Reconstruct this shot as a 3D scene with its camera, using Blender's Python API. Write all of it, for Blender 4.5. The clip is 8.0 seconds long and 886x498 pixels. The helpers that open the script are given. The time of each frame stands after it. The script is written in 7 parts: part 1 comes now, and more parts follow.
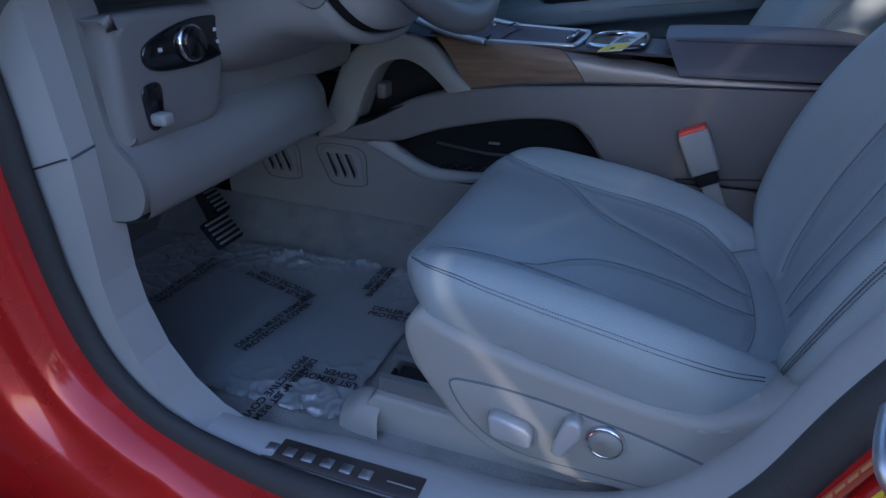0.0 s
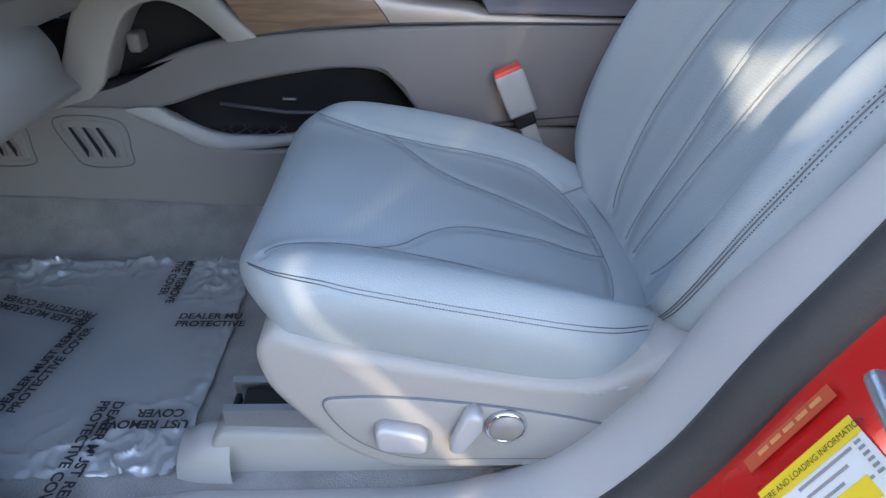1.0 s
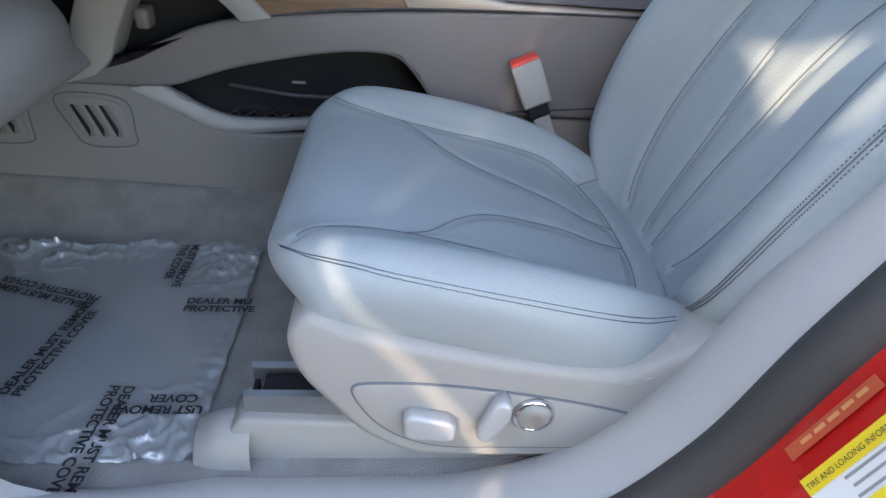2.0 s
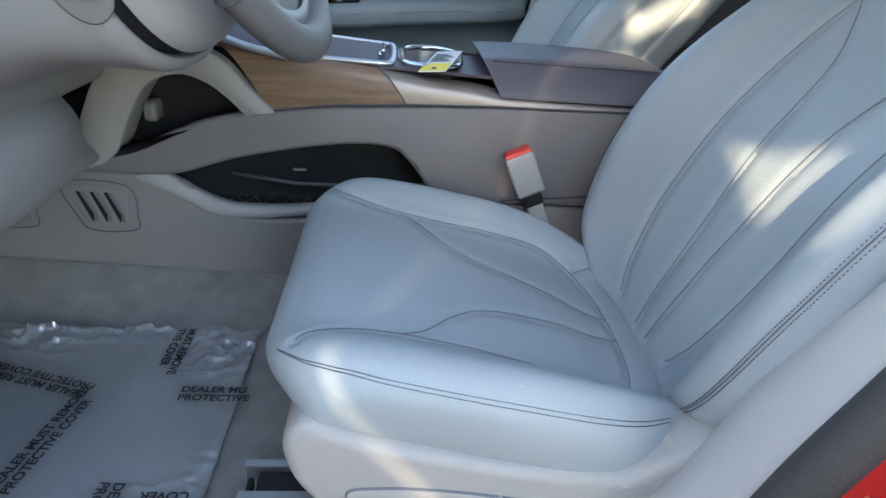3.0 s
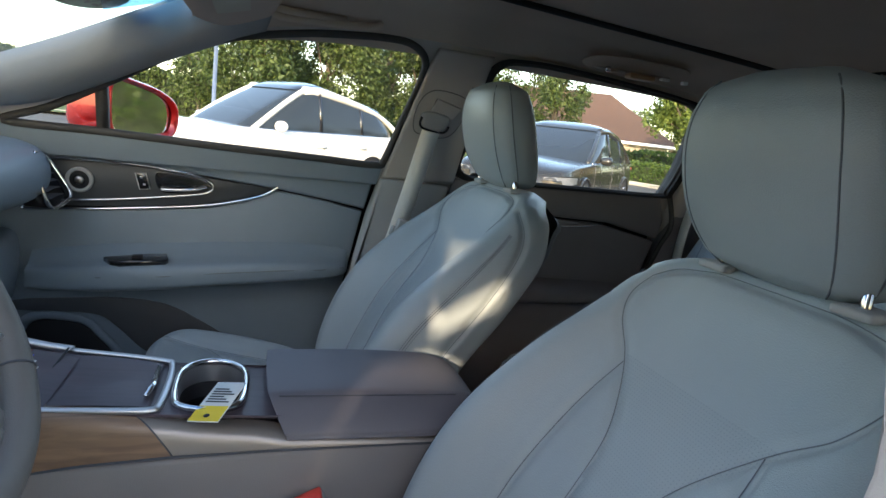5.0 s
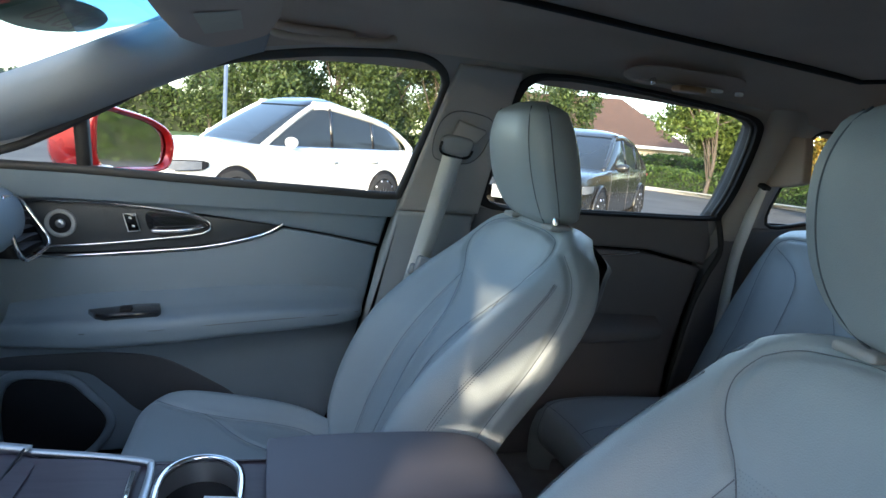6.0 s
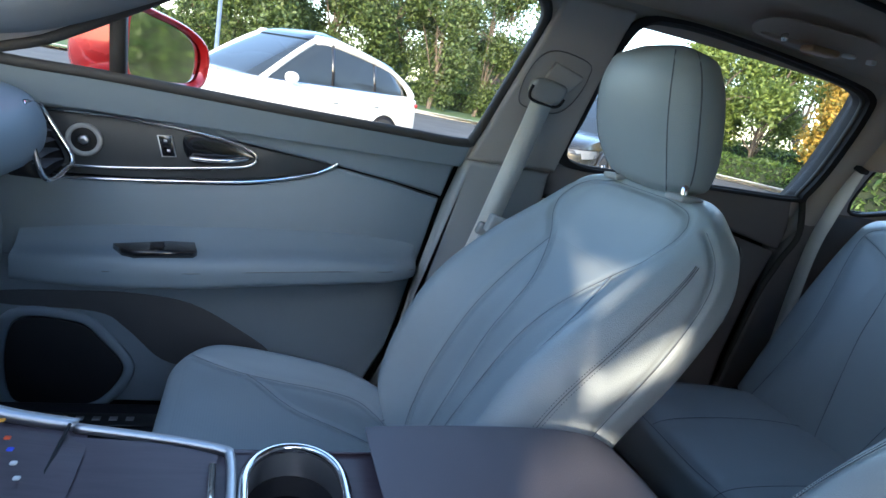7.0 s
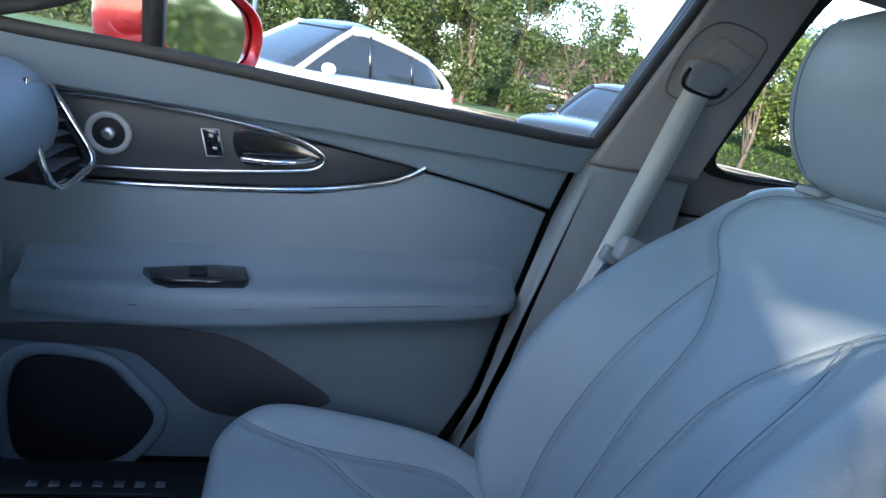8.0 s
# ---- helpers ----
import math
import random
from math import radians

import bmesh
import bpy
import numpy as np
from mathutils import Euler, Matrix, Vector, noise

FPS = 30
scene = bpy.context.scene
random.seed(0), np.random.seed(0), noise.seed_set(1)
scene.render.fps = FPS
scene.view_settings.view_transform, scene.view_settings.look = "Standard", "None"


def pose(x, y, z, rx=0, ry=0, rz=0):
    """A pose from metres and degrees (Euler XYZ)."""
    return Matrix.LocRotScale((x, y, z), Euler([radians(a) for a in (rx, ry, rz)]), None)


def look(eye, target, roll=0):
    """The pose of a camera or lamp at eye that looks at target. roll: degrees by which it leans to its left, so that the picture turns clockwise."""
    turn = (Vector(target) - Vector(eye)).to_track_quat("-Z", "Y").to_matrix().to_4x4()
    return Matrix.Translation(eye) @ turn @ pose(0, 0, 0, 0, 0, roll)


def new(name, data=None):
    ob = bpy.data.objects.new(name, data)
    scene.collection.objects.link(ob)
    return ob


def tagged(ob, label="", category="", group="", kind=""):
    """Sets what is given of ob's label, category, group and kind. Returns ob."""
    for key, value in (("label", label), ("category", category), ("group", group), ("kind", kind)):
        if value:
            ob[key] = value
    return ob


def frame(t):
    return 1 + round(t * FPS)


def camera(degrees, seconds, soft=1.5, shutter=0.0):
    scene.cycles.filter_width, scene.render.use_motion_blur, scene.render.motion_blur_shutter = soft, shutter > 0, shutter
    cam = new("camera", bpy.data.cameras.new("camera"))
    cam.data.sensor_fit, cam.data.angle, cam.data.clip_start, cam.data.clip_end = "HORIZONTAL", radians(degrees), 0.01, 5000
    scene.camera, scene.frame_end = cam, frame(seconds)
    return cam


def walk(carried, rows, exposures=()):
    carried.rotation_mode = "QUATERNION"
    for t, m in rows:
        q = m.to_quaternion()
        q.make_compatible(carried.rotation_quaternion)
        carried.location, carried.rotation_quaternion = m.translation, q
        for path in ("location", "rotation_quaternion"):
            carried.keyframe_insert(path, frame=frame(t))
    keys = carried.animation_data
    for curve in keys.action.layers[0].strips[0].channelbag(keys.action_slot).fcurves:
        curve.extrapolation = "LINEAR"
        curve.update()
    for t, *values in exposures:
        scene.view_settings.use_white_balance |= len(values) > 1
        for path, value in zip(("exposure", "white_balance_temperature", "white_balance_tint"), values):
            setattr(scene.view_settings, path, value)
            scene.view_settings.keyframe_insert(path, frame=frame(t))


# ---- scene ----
cam = camera(72.4, 8.0)
PATH = [
    (0, (0.1115, -1.1175, 1.02), (-0.5341, 0.5418, 0.109), -1.23),
    (0.5, (0.0605, -1.038, 1.0123), (-0.0839, 0.6706, -0.0171), -0.33),
    (1, (0.0049, -1.019, 1.008), (0.1037, 0.6627, -0.07), 2.08),
    (1.2, (-0.0144, -1.0172, 1.0067), (0.1306, 0.6549, -0.0808), 2.56),
    (2.3, (-0.0477, -1.014, 0.9942), (0.1261, 0.6535, -0.0964), 4.95),
    (2.5, (-0.0448, -1.0097, 1.0068), (0.1302, 0.6814, -0.0466), 4.86),
    (3, (-0.05, -1.0056, 1.0376), (0.134, 0.7602, 0.1166), 4.98),
    (3.5, (-0.0377, -0.9943, 1.0792), (0.2003, 0.8745, 0.4078), 5.73),
    (4, (-0.0162, -0.9768, 1.158), (0.3982, 0.9233, 0.6912), 7.39),
    (4.5, (0.0239, -0.9378, 1.2263), (0.6035, 0.9337, 0.8243), 8.35),
    (4.7, (0.0312, -0.9141, 1.2385), (0.633, 0.9534, 0.851), 8.12),
    (5.8, (0.108, -0.7342, 1.2939), (0.645, 1.1594, 0.9393), 4.44),
    (6, (0.0734, -0.6833, 1.2916), (0.6292, 1.2061, 0.9436), 5.45),
    (6.5, (0.0062, -0.5309, 1.2655), (0.6224, 1.3315, 0.8757), 8.09),
    (7, (-0.0641, -0.4777, 1.2435), (0.5623, 1.3575, 0.7539), 10.93),
    (7.5, (-0.0805, -0.3671, 1.2425), (0.5451, 1.4523, 0.6963), 11.38),
    (8, (-0.12, -0.1733, 1.2016), (0.4254, 1.6787, 0.6796), 11.51),
]
walk(cam, [(t, look(eye, target, roll)) for t, eye, target, roll in PATH],
     exposures=[(0.0, 1.73, 5200, 17), (0.25, 2.45, 5600, 16), (0.5, 2.93, 5950, 15), (1.0, 3.16, 6450, 15), (2.5, 3.19, 6950, 14), (3.5, 3.31, 6750, 9), (4.0, 3.14, 6850, 11), (4.5, 2.66, 7150, 13), (6.0, 2.84, 6200, 10), (7.0, 3.02, 5900, 12), (8.0, 3.00, 5600, 13)])


# ---- light ----
SUN_DIR = Vector((0.391, 0.878, -0.276)).normalized()
sun = new("sun", bpy.data.lights.new("sun", "SUN"))
sun.data.energy, sun.data.angle, sun.data.color = 1.2, radians(0.5), (1.0, 0.82, 0.58)
sun.matrix_world = look((0, 0, 8), Vector((0, 0, 8)) + SUN_DIR)
world = bpy.data.worlds.new("sky")
world.use_nodes = True
scene.world = world
sky = world.node_tree.nodes.new("ShaderNodeTexSky")
sky.sky_type, sky.sun_disc = "NISHITA", False
sky.sun_elevation = math.asin(-SUN_DIR.z)
sky.sun_rotation = math.atan2(-SUN_DIR.x, -SUN_DIR.y)
back = world.node_tree.nodes["Background"]
world.node_tree.links.new(sky.outputs[0], back.inputs[0])
back.inputs[1].default_value = 0.15

# ---- materials ----


def mat(name, color, rough=0.6, metal=0.0, var=0.12, scale=6.0, bump=0.0, bump_scale=300.0, dirt=0.0, coat=0.0, spec=0.5, sheen=0.0):
    """A surface with broad and fine colour variation and a fine relief, at real-world size."""
    m = bpy.data.materials.new(name)
    m.use_nodes = True
    n, l = m.node_tree.nodes, m.node_tree.links
    b = n["Principled BSDF"]
    co = n.new("ShaderNodeTexCoord")
    big = n.new("ShaderNodeTexNoise")
    big.inputs["Scale"].default_value, big.inputs["Detail"].default_value = scale, 5
    l.new(co.outputs["Object"], big.inputs["Vector"])
    fine = n.new("ShaderNodeTexNoise")
    fine.inputs["Scale"].default_value, fine.inputs["Detail"].default_value = bump_scale, 3
    l.new(co.outputs["Object"], fine.inputs["Vector"])
    mixv = n.new("ShaderNodeMath")
    mixv.operation = "MULTIPLY_ADD"
    l.new(fine.outputs[0], mixv.inputs[0])
    mixv.inputs[1].default_value = 0.35
    l.new(big.outputs[0], mixv.inputs[2])
    ramp = n.new("ShaderNodeMapRange")
    ramp.inputs["From Min"].default_value, ramp.inputs["From Max"].default_value = 0.42, 0.92
    ramp.inputs["To Min"].default_value, ramp.inputs["To Max"].default_value = 1 - var, 1 + var
    l.new(mixv.outputs[0], ramp.inputs["Value"])
    tint = n.new("ShaderNodeVectorMath")
    tint.operation = "SCALE"
    tint.inputs[0].default_value = color
    l.new(ramp.outputs[0], tint.inputs["Scale"])
    l.new(tint.outputs[0], b.inputs["Base Color"])
    rr = n.new("ShaderNodeMapRange")
    rr.inputs["To Min"].default_value, rr.inputs["To Max"].default_value = max(rough - 0.08, 0.01), min(rough + 0.08, 1)
    l.new(big.outputs[0], rr.inputs["Value"])
    l.new(rr.outputs[0], b.inputs["Roughness"])
    b.inputs["Metallic"].default_value = metal
    b.inputs["Coat Weight"].default_value = coat
    b.inputs["Coat Roughness"].default_value = 0.04
    b.inputs["Specular IOR Level"].default_value = spec
    if sheen:
        b.inputs["Sheen Weight"].default_value = sheen
    if bump:
        bu = n.new("ShaderNodeBump")
        bu.inputs["Strength"].default_value, bu.inputs["Distance"].default_value = bump, 0.002
        l.new(fine.outputs[0], bu.inputs["Height"])
        l.new(bu.outputs[0], b.inputs["Normal"])
    return m


def leather(name, color, perforated=False):
    """Grained leather, with small creases; perforated: rows of fine holes over the grain."""
    m = mat(name, color, 0.39, var=0.08, scale=4, bump_scale=900, spec=0.5)
    n, l = m.node_tree.nodes, m.node_tree.links
    b = n["Principled BSDF"]
    co = n["Texture Coordinate"]
    vor = n.new("ShaderNodeTexVoronoi")
    vor.inputs["Scale"].default_value = 700
    l.new(co.outputs["Object"], vor.inputs["Vector"])
    wr = n.new("ShaderNodeTexNoise")
    wr.inputs["Scale"].default_value, wr.inputs["Detail"].default_value = 14, 4
    l.new(co.outputs["Object"], wr.inputs["Vector"])
    add = n.new("ShaderNodeMath")
    add.operation = "MULTIPLY_ADD"
    l.new(wr.outputs[0], add.inputs[0])
    add.inputs[1].default_value = 2.5
    l.new(vor.outputs["Distance"], add.inputs[2])
    bu = n.new("ShaderNodeBump")
    bu.inputs["Strength"].default_value, bu.inputs["Distance"].default_value = 0.25, 0.0012
    l.new(add.outputs[0], bu.inputs["Height"])
    l.new(bu.outputs[0], b.inputs["Normal"])
    if perforated:
        uv = n.new("ShaderNodeUVMap")
        uv.uv_map = "metres"
        sc = n.new("ShaderNodeVectorMath")
        sc.operation = "SCALE"
        sc.inputs["Scale"].default_value = 1 / 0.0042
        l.new(uv.outputs[0], sc.inputs[0])
        fr = n.new("ShaderNodeVectorMath")
        fr.operation = "FRACTION"
        l.new(sc.outputs[0], fr.inputs[0])
        ds = n.new("ShaderNodeVectorMath")
        ds.operation = "DISTANCE"
        ds.inputs[1].default_value = (0.5, 0.5, 0)
        l.new(fr.outputs[0], ds.inputs[0])
        hole = n.new("ShaderNodeMapRange")
        hole.inputs["From Min"].default_value, hole.inputs["From Max"].default_value = 0.13, 0.21
        l.new(ds.outputs["Value"], hole.inputs["Value"])
        old = b.inputs["Base Color"].links[0].from_socket
        mx = n.new("ShaderNodeMix")
        mx.data_type = "RGBA"
        l.new(hole.outputs[0], mx.inputs["Factor"])
        mx.inputs["A"].default_value = (color[0] * 0.82, color[1] * 0.82, color[2] * 0.82, 1)
        l.new(old, mx.inputs["B"])
        l.new(mx.outputs["Result"], b.inputs["Base Color"])
    return m


def wood(name, c1, c2, rough=0.28, coat=0.6):
    m = mat(name, c1, rough, var=0.1, scale=9, bump_scale=500, coat=coat)
    n, l = m.node_tree.nodes, m.node_tree.links
    co = n["Texture Coordinate"]
    mp = n.new("ShaderNodeMapping")
    mp.inputs["Scale"].default_value = (4, 40, 40)
    l.new(co.outputs["Object"], mp.inputs["Vector"])
    g = n.new("ShaderNodeTexNoise")
    g.inputs["Scale"].default_value, g.inputs["Detail"].default_value, g.inputs["Distortion"].default_value = 2.2, 6, 1.2
    l.new(mp.outputs[0], g.inputs["Vector"])
    cr_ = n.new("ShaderNodeValToRGB")
    cr_.color_ramp.elements[0].position, cr_.color_ramp.elements[0].color = 0.35, (*c2, 1)
    cr_.color_ramp.elements[1].position, cr_.color_ramp.elements[1].color = 0.62, (*c1, 1)
    l.new(g.outputs[0], cr_.inputs[0])
    l.new(cr_.outputs[0], n["Principled BSDF"].inputs["Base Color"])
    return m


def glass(name, tint=(1, 1, 1), rough=0.0):
    """A thin pane: mostly clear, with a mirror's share at grazing angles."""
    m = bpy.data.materials.new(name)
    m.use_nodes = True
    n, l = m.node_tree.nodes, m.node_tree.links
    n.remove(n["Principled BSDF"])
    tr = n.new("ShaderNodeBsdfTransparent")
    tr.inputs[0].default_value = (*tint, 1)
    gl = n.new("ShaderNodeBsdfGlossy")
    gl.inputs["Roughness"].default_value = rough
    lw = n.new("ShaderNodeLayerWeight")
    lw.inputs["Blend"].default_value = 0.5
    pw = n.new("ShaderNodeMath")
    pw.operation = "POWER"
    pw.inputs[1].default_value = 4
    l.new(lw.outputs["Facing"], pw.inputs[0])
    fr = n.new("ShaderNodeMath")
    fr.operation = "MULTIPLY_ADD"
    fr.inputs[1].default_value, fr.inputs[2].default_value = 0.7, 0.045
    l.new(pw.outputs[0], fr.inputs[0])
    mx = n.new("ShaderNodeMixShader")
    l.new(fr.outputs[0], mx.inputs[0])
    l.new(tr.outputs[0], mx.inputs[1])
    l.new(gl.outputs[0], mx.inputs[2])
    l.new(mx.outputs[0], n["Material Output"].inputs[0])
    return m


def foliage(name, c1, c2):
    m = bpy.data.materials.new(name)
    m.use_nodes = True
    n, l = m.node_tree.nodes, m.node_tree.links
    b = n["Principled BSDF"]
    b.inputs["Roughness"].default_value = 0.55
    geo = n.new("ShaderNodeNewGeometry")
    cr_ = n.new("ShaderNodeValToRGB")
    cr_.color_ramp.elements[0].color, cr_.color_ramp.elements[1].color = (*c1, 1), (*c2, 1)
    l.new(geo.outputs["Random Per Island"], cr_.inputs[0])
    l.new(cr_.outputs[0], b.inputs["Base Color"])
    tl = n.new("ShaderNodeBsdfTranslucent")
    l.new(cr_.outputs[0], tl.inputs[0])
    mx = n.new("ShaderNodeMixShader")
    mx.inputs[0].default_value = 0.35
    l.new(b.outputs[0], mx.inputs[1])
    l.new(tl.outputs[0], mx.inputs[2])
    l.new(mx.outputs[0], n["Material Output"].inputs[0])
    return m


LEATHER = leather("grey_leather", (0.322, 0.368, 0.392))
LEATHER_P = leather("grey_perforated_leather", (0.308, 0.353, 0.377), True)
THREAD = mat("dark_thread", (0.065, 0.072, 0.088), 0.8)
CREASE = mat("seam_leather", (0.125, 0.14, 0.16), 0.6)
GREYPLAST = mat("grey_plastic", (0.36, 0.36, 0.36), 0.55, bump=0.25, bump_scale=900, var=0.05)
# Darker copy of the grey plastic: lower console tone, plus shade painted onto the dash.
DASHPLAST = mat("shade_toned_plastic", (0.255, 0.246, 0.242), 0.55, bump=0.25, bump_scale=900, var=0.05)
# Paler copy of the grey plastic: bounced sunlight is put into its colour.
BOUNCETRIM = mat("bounce_lit_plastic", (0.46, 0.455, 0.45), 0.5, bump=0.25, bump_scale=900, var=0.05)
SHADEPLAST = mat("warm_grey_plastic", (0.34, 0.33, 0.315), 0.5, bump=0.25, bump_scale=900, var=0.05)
CONSOLE = mat("console_vinyl", (0.195, 0.181, 0.186), 0.5, bump=0.3, bump_scale=700, var=0.06)
BRONZE = mat("bronze_satin_trim", (0.30, 0.265, 0.245), 0.38, 0.45, var=0.06, bump_scale=900)
ARMVINYL = mat("armrest_lid_vinyl", (0.112, 0.108, 0.130), 0.5, bump=0.3, bump_scale=800, var=0.06)
LIDSKIN = mat("armrest_vinyl", (0.085, 0.085, 0.10), 0.48, bump=0.3, bump_scale=800, var=0.06)
# Neutral vinyl with the blue of skylight put into its colour.
DOORSKIN = mat("sky_tinted_vinyl", (0.205, 0.25, 0.29), 0.46, bump=0.3, bump_scale=800, var=0.05)
DARKPLAST = mat("dark_plastic", (0.020, 0.020, 0.023), 0.6, bump=0.3, bump_scale=800, spec=0.2)
BLACKGLOSS = mat("black_gloss", (0.012, 0.012, 0.014), 0.15, coat=0.5)
EBONY = wood("ebony_veneer", (0.072, 0.052, 0.066), (0.058, 0.042, 0.054), 0.5, 0.05)
WALNUT = wood("walnut_veneer", (0.25, 0.155, 0.10), (0.165, 0.10, 0.066), 0.42, 0.15)
CHROME = mat("chrome", (0.78, 0.78, 0.80), 0.12, 1.0, var=0.04)
SATIN = mat("satin_metal", (0.62, 0.62, 0.64), 0.42, 1.0, var=0.05)
SWITCHMETAL = mat("satin_switch", (0.50, 0.50, 0.51), 0.42, 0.25, var=0.05)
RUBBER = mat("weatherstrip_rubber", (0.05, 0.048, 0.047), 0.7, bump=0.4, bump_scale=250)
REDPAINT = mat("red_metallic_paint", (0.66, 0.018, 0.014), 0.28, 0.25, var=0.10, bump_scale=1500, coat=1.0)
WHITEPAINT = mat("white_pearl_paint", (0.64, 0.63, 0.59), 0.25, var=0.03, coat=1.0)
DARKPAINT = mat("pewter_metallic_paint", (0.030, 0.030, 0.028), 0.25, 0.2, var=0.05, coat=0.45)
CARPET = mat("grey_carpet", (0.225, 0.22, 0.215), 0.95, var=0.22, scale=22, bump=1.0, bump_scale=420, sheen=0.3)
HEADLINE = mat("headliner_cloth", (0.50, 0.405, 0.335), 0.95, var=0.06, bump=0.4, bump_scale=900)
PILLARCLOTH = mat("pillar_fabric", (0.46, 0.43, 0.41), 0.95, var=0.06, bump=0.4, bump_scale=900)
WEBBING = mat("belt_webbing", (0.80, 0.77, 0.72), 0.75, bump=0.7, bump_scale=650, var=0.08)
REDPLASTIC = mat("red_plastic", (0.75, 0.06, 0.045), 0.35)
PRINTINK = mat("black_print", (0.012, 0.013, 0.02), 0.6)
WHITEINK = mat("white_print", (0.75, 0.75, 0.75), 0.5)
YELLOW = mat("yellow_print", (0.85, 0.62, 0.02), 0.5, var=0.04)
PAPER = mat("white_paper", (0.78, 0.78, 0.76), 0.6, var=0.03)
TYRE = mat("tyre_rubber", (0.02, 0.02, 0.02), 0.8)
ASPHALT = mat("asphalt", (0.075, 0.073, 0.07), 0.9, var=0.35, scale=0.8, bump=0.8, bump_scale=90)
CONCRETE = mat("kerb_concrete", (0.42, 0.41, 0.38), 0.85, var=0.15, scale=2, bump=0.4, bump_scale=60)
GRASS = mat("lawn", (0.07, 0.12, 0.03), 0.9, var=0.4, scale=2, bump=1, bump_scale=60)
STUCCO = mat("stucco_wall", (0.55, 0.47, 0.38), 0.9, var=0.08, scale=1.5, bump=0.5, bump_scale=40)
ROOFTILE = mat("roof_tile", (0.085, 0.05, 0.036), 0.85, var=0.25, scale=3, bump=0.6, bump_scale=20)
BARK = mat("bark", (0.085, 0.07, 0.055), 0.95, var=0.3, scale=8, bump=1, bump_scale=40)
LEAF = foliage("green_leaves", (0.020, 0.042, 0.012), (0.10, 0.145, 0.04))
LEAF_B = foliage("fresh_green_leaves", (0.045, 0.085, 0.016), (0.17, 0.23, 0.05))
LEAF_Y = foliage("autumn_leaves", (0.10, 0.11, 0.02), (0.42, 0.26, 0.04))
HEDGELEAF = foliage("hedge_leaves", (0.03, 0.07, 0.015), (0.10, 0.16, 0.03))
BAND = glass("blue_tinted_glass", (0.22, 0.50, 0.80))
PANE = glass("clear_glass", (0.93, 0.95, 0.94))
DIMPANE = glass("dimming_glass", (0.16, 0.17, 0.17))
LAMPGLASS = mat("lamp_lens", (0.20, 0.22, 0.25), 0.12, 0.3, var=0.2, scale=14, coat=0.6)
DARKGLASS = mat("tinted_car_glass", (0.025, 0.033, 0.042), 0.06, var=0.05, spec=0.32)
# Door vinyl darkened: the map pocket's shade is put into a flat plate.
POCKETSHADE = mat("pocket_shade_vinyl", (0.07, 0.072, 0.08), 0.55, bump=0.3, bump_scale=800)
SCREEN = glass("solar_windscreen_glass", (0.66, 0.70, 0.68))
DOORDARK = mat("dark_door_insert", (0.05, 0.055, 0.06), 0.4, bump=0.2, bump_scale=600)
MIRRORGLASS = mat("mirror_glass", (0.9, 0.9, 0.9), 0.02, 1.0, var=0.0)

# ---- building helpers ----

from mathutils.geometry import tessellate_polygon


def thing(name, loc, label="", category="", group="", kind=""):
    ob = new(name)
    ob.empty_display_size = 0.05
    ob.location = loc
    return tagged(ob, label, category, group, kind)


def origin_of(ob):
    p = Vector((0, 0, 0))
    while ob is not None:
        p = p + ob.location
        ob = ob.parent
    return p


def part(name, geo, material, parent=None, label="", smooth=True, uv=None):
    """Links one mesh, given in world metres as a bmesh or as (verts, faces), under a thing or part."""
    me = bpy.data.meshes.new(name)
    o = origin_of(parent)
    if isinstance(geo, bmesh.types.BMesh):
        bmesh.ops.translate(geo, verts=geo.verts, vec=-o)
        geo.to_mesh(me)
        geo.free()
    else:
        v, f = geo
        v = np.asarray(v, float).reshape(-1, 3) - np.array(o)
        me.from_pydata(v.tolist(), [], [tuple(int(i) for i in q) for q in f])
    if smooth:
        me.polygons.foreach_set("use_smooth", [True] * len(me.polygons))
    if uv is not None:
        lay = me.uv_layers.new(name="metres")
        idx = np.zeros(len(me.loops), int)
        me.loops.foreach_get("vertex_index", idx)
        lay.data.foreach_set("uv", np.asarray(uv, float)[idx].ravel())
    me.materials.append(material)
    ob = new(name, me)
    if parent is not None:
        ob.parent = parent
    if label:
        ob["label"] = label
    return ob


def single(name, geo, material, label, category, kind="", group="", smooth=True):
    return tagged(part(name, geo, material, smooth=smooth), label, category, group, kind)


def cr(ctrl, n, closed=False):
    """Catmull-Rom curve through control points, n samples."""
    c = np.asarray(ctrl, float)
    k = len(c)
    t = np.linspace(0, k if closed else k - 1, n, endpoint=not closed)
    i = np.minimum(np.floor(t).astype(int), (k - 1 if closed else k - 2))
    f = (t - i)[:, None] if c.ndim > 1 else (t - i)
    if closed:
        p0, p1, p2, p3 = c[(i - 1) % k], c[i % k], c[(i + 1) % k], c[(i + 2) % k]
    else:
        p0, p1, p2, p3 = c[np.maximum(i - 1, 0)], c[i], c[i + 1], c[np.minimum(i + 2, k - 1)]
    return 0.5 * (2 * p1 + (p2 - p0) * f + (2 * p0 - 5 * p1 + 4 * p2 - p3) * f ** 2 + (3 * p1 - p0 - 3 * p2 + p3) * f ** 3)


def grid_faces(nu, nv, cu=False, cv=False):
    f = []
    for i in range(nu if cu else nu - 1):
        for j in range(nv if cv else nv - 1):
            a, b = i * nv + j, i * nv + (j + 1) % nv
            c, d = ((i + 1) % nu) * nv + (j + 1) % nv, ((i + 1) % nu) * nv + j
            f.append((a, b, c, d))
    return f


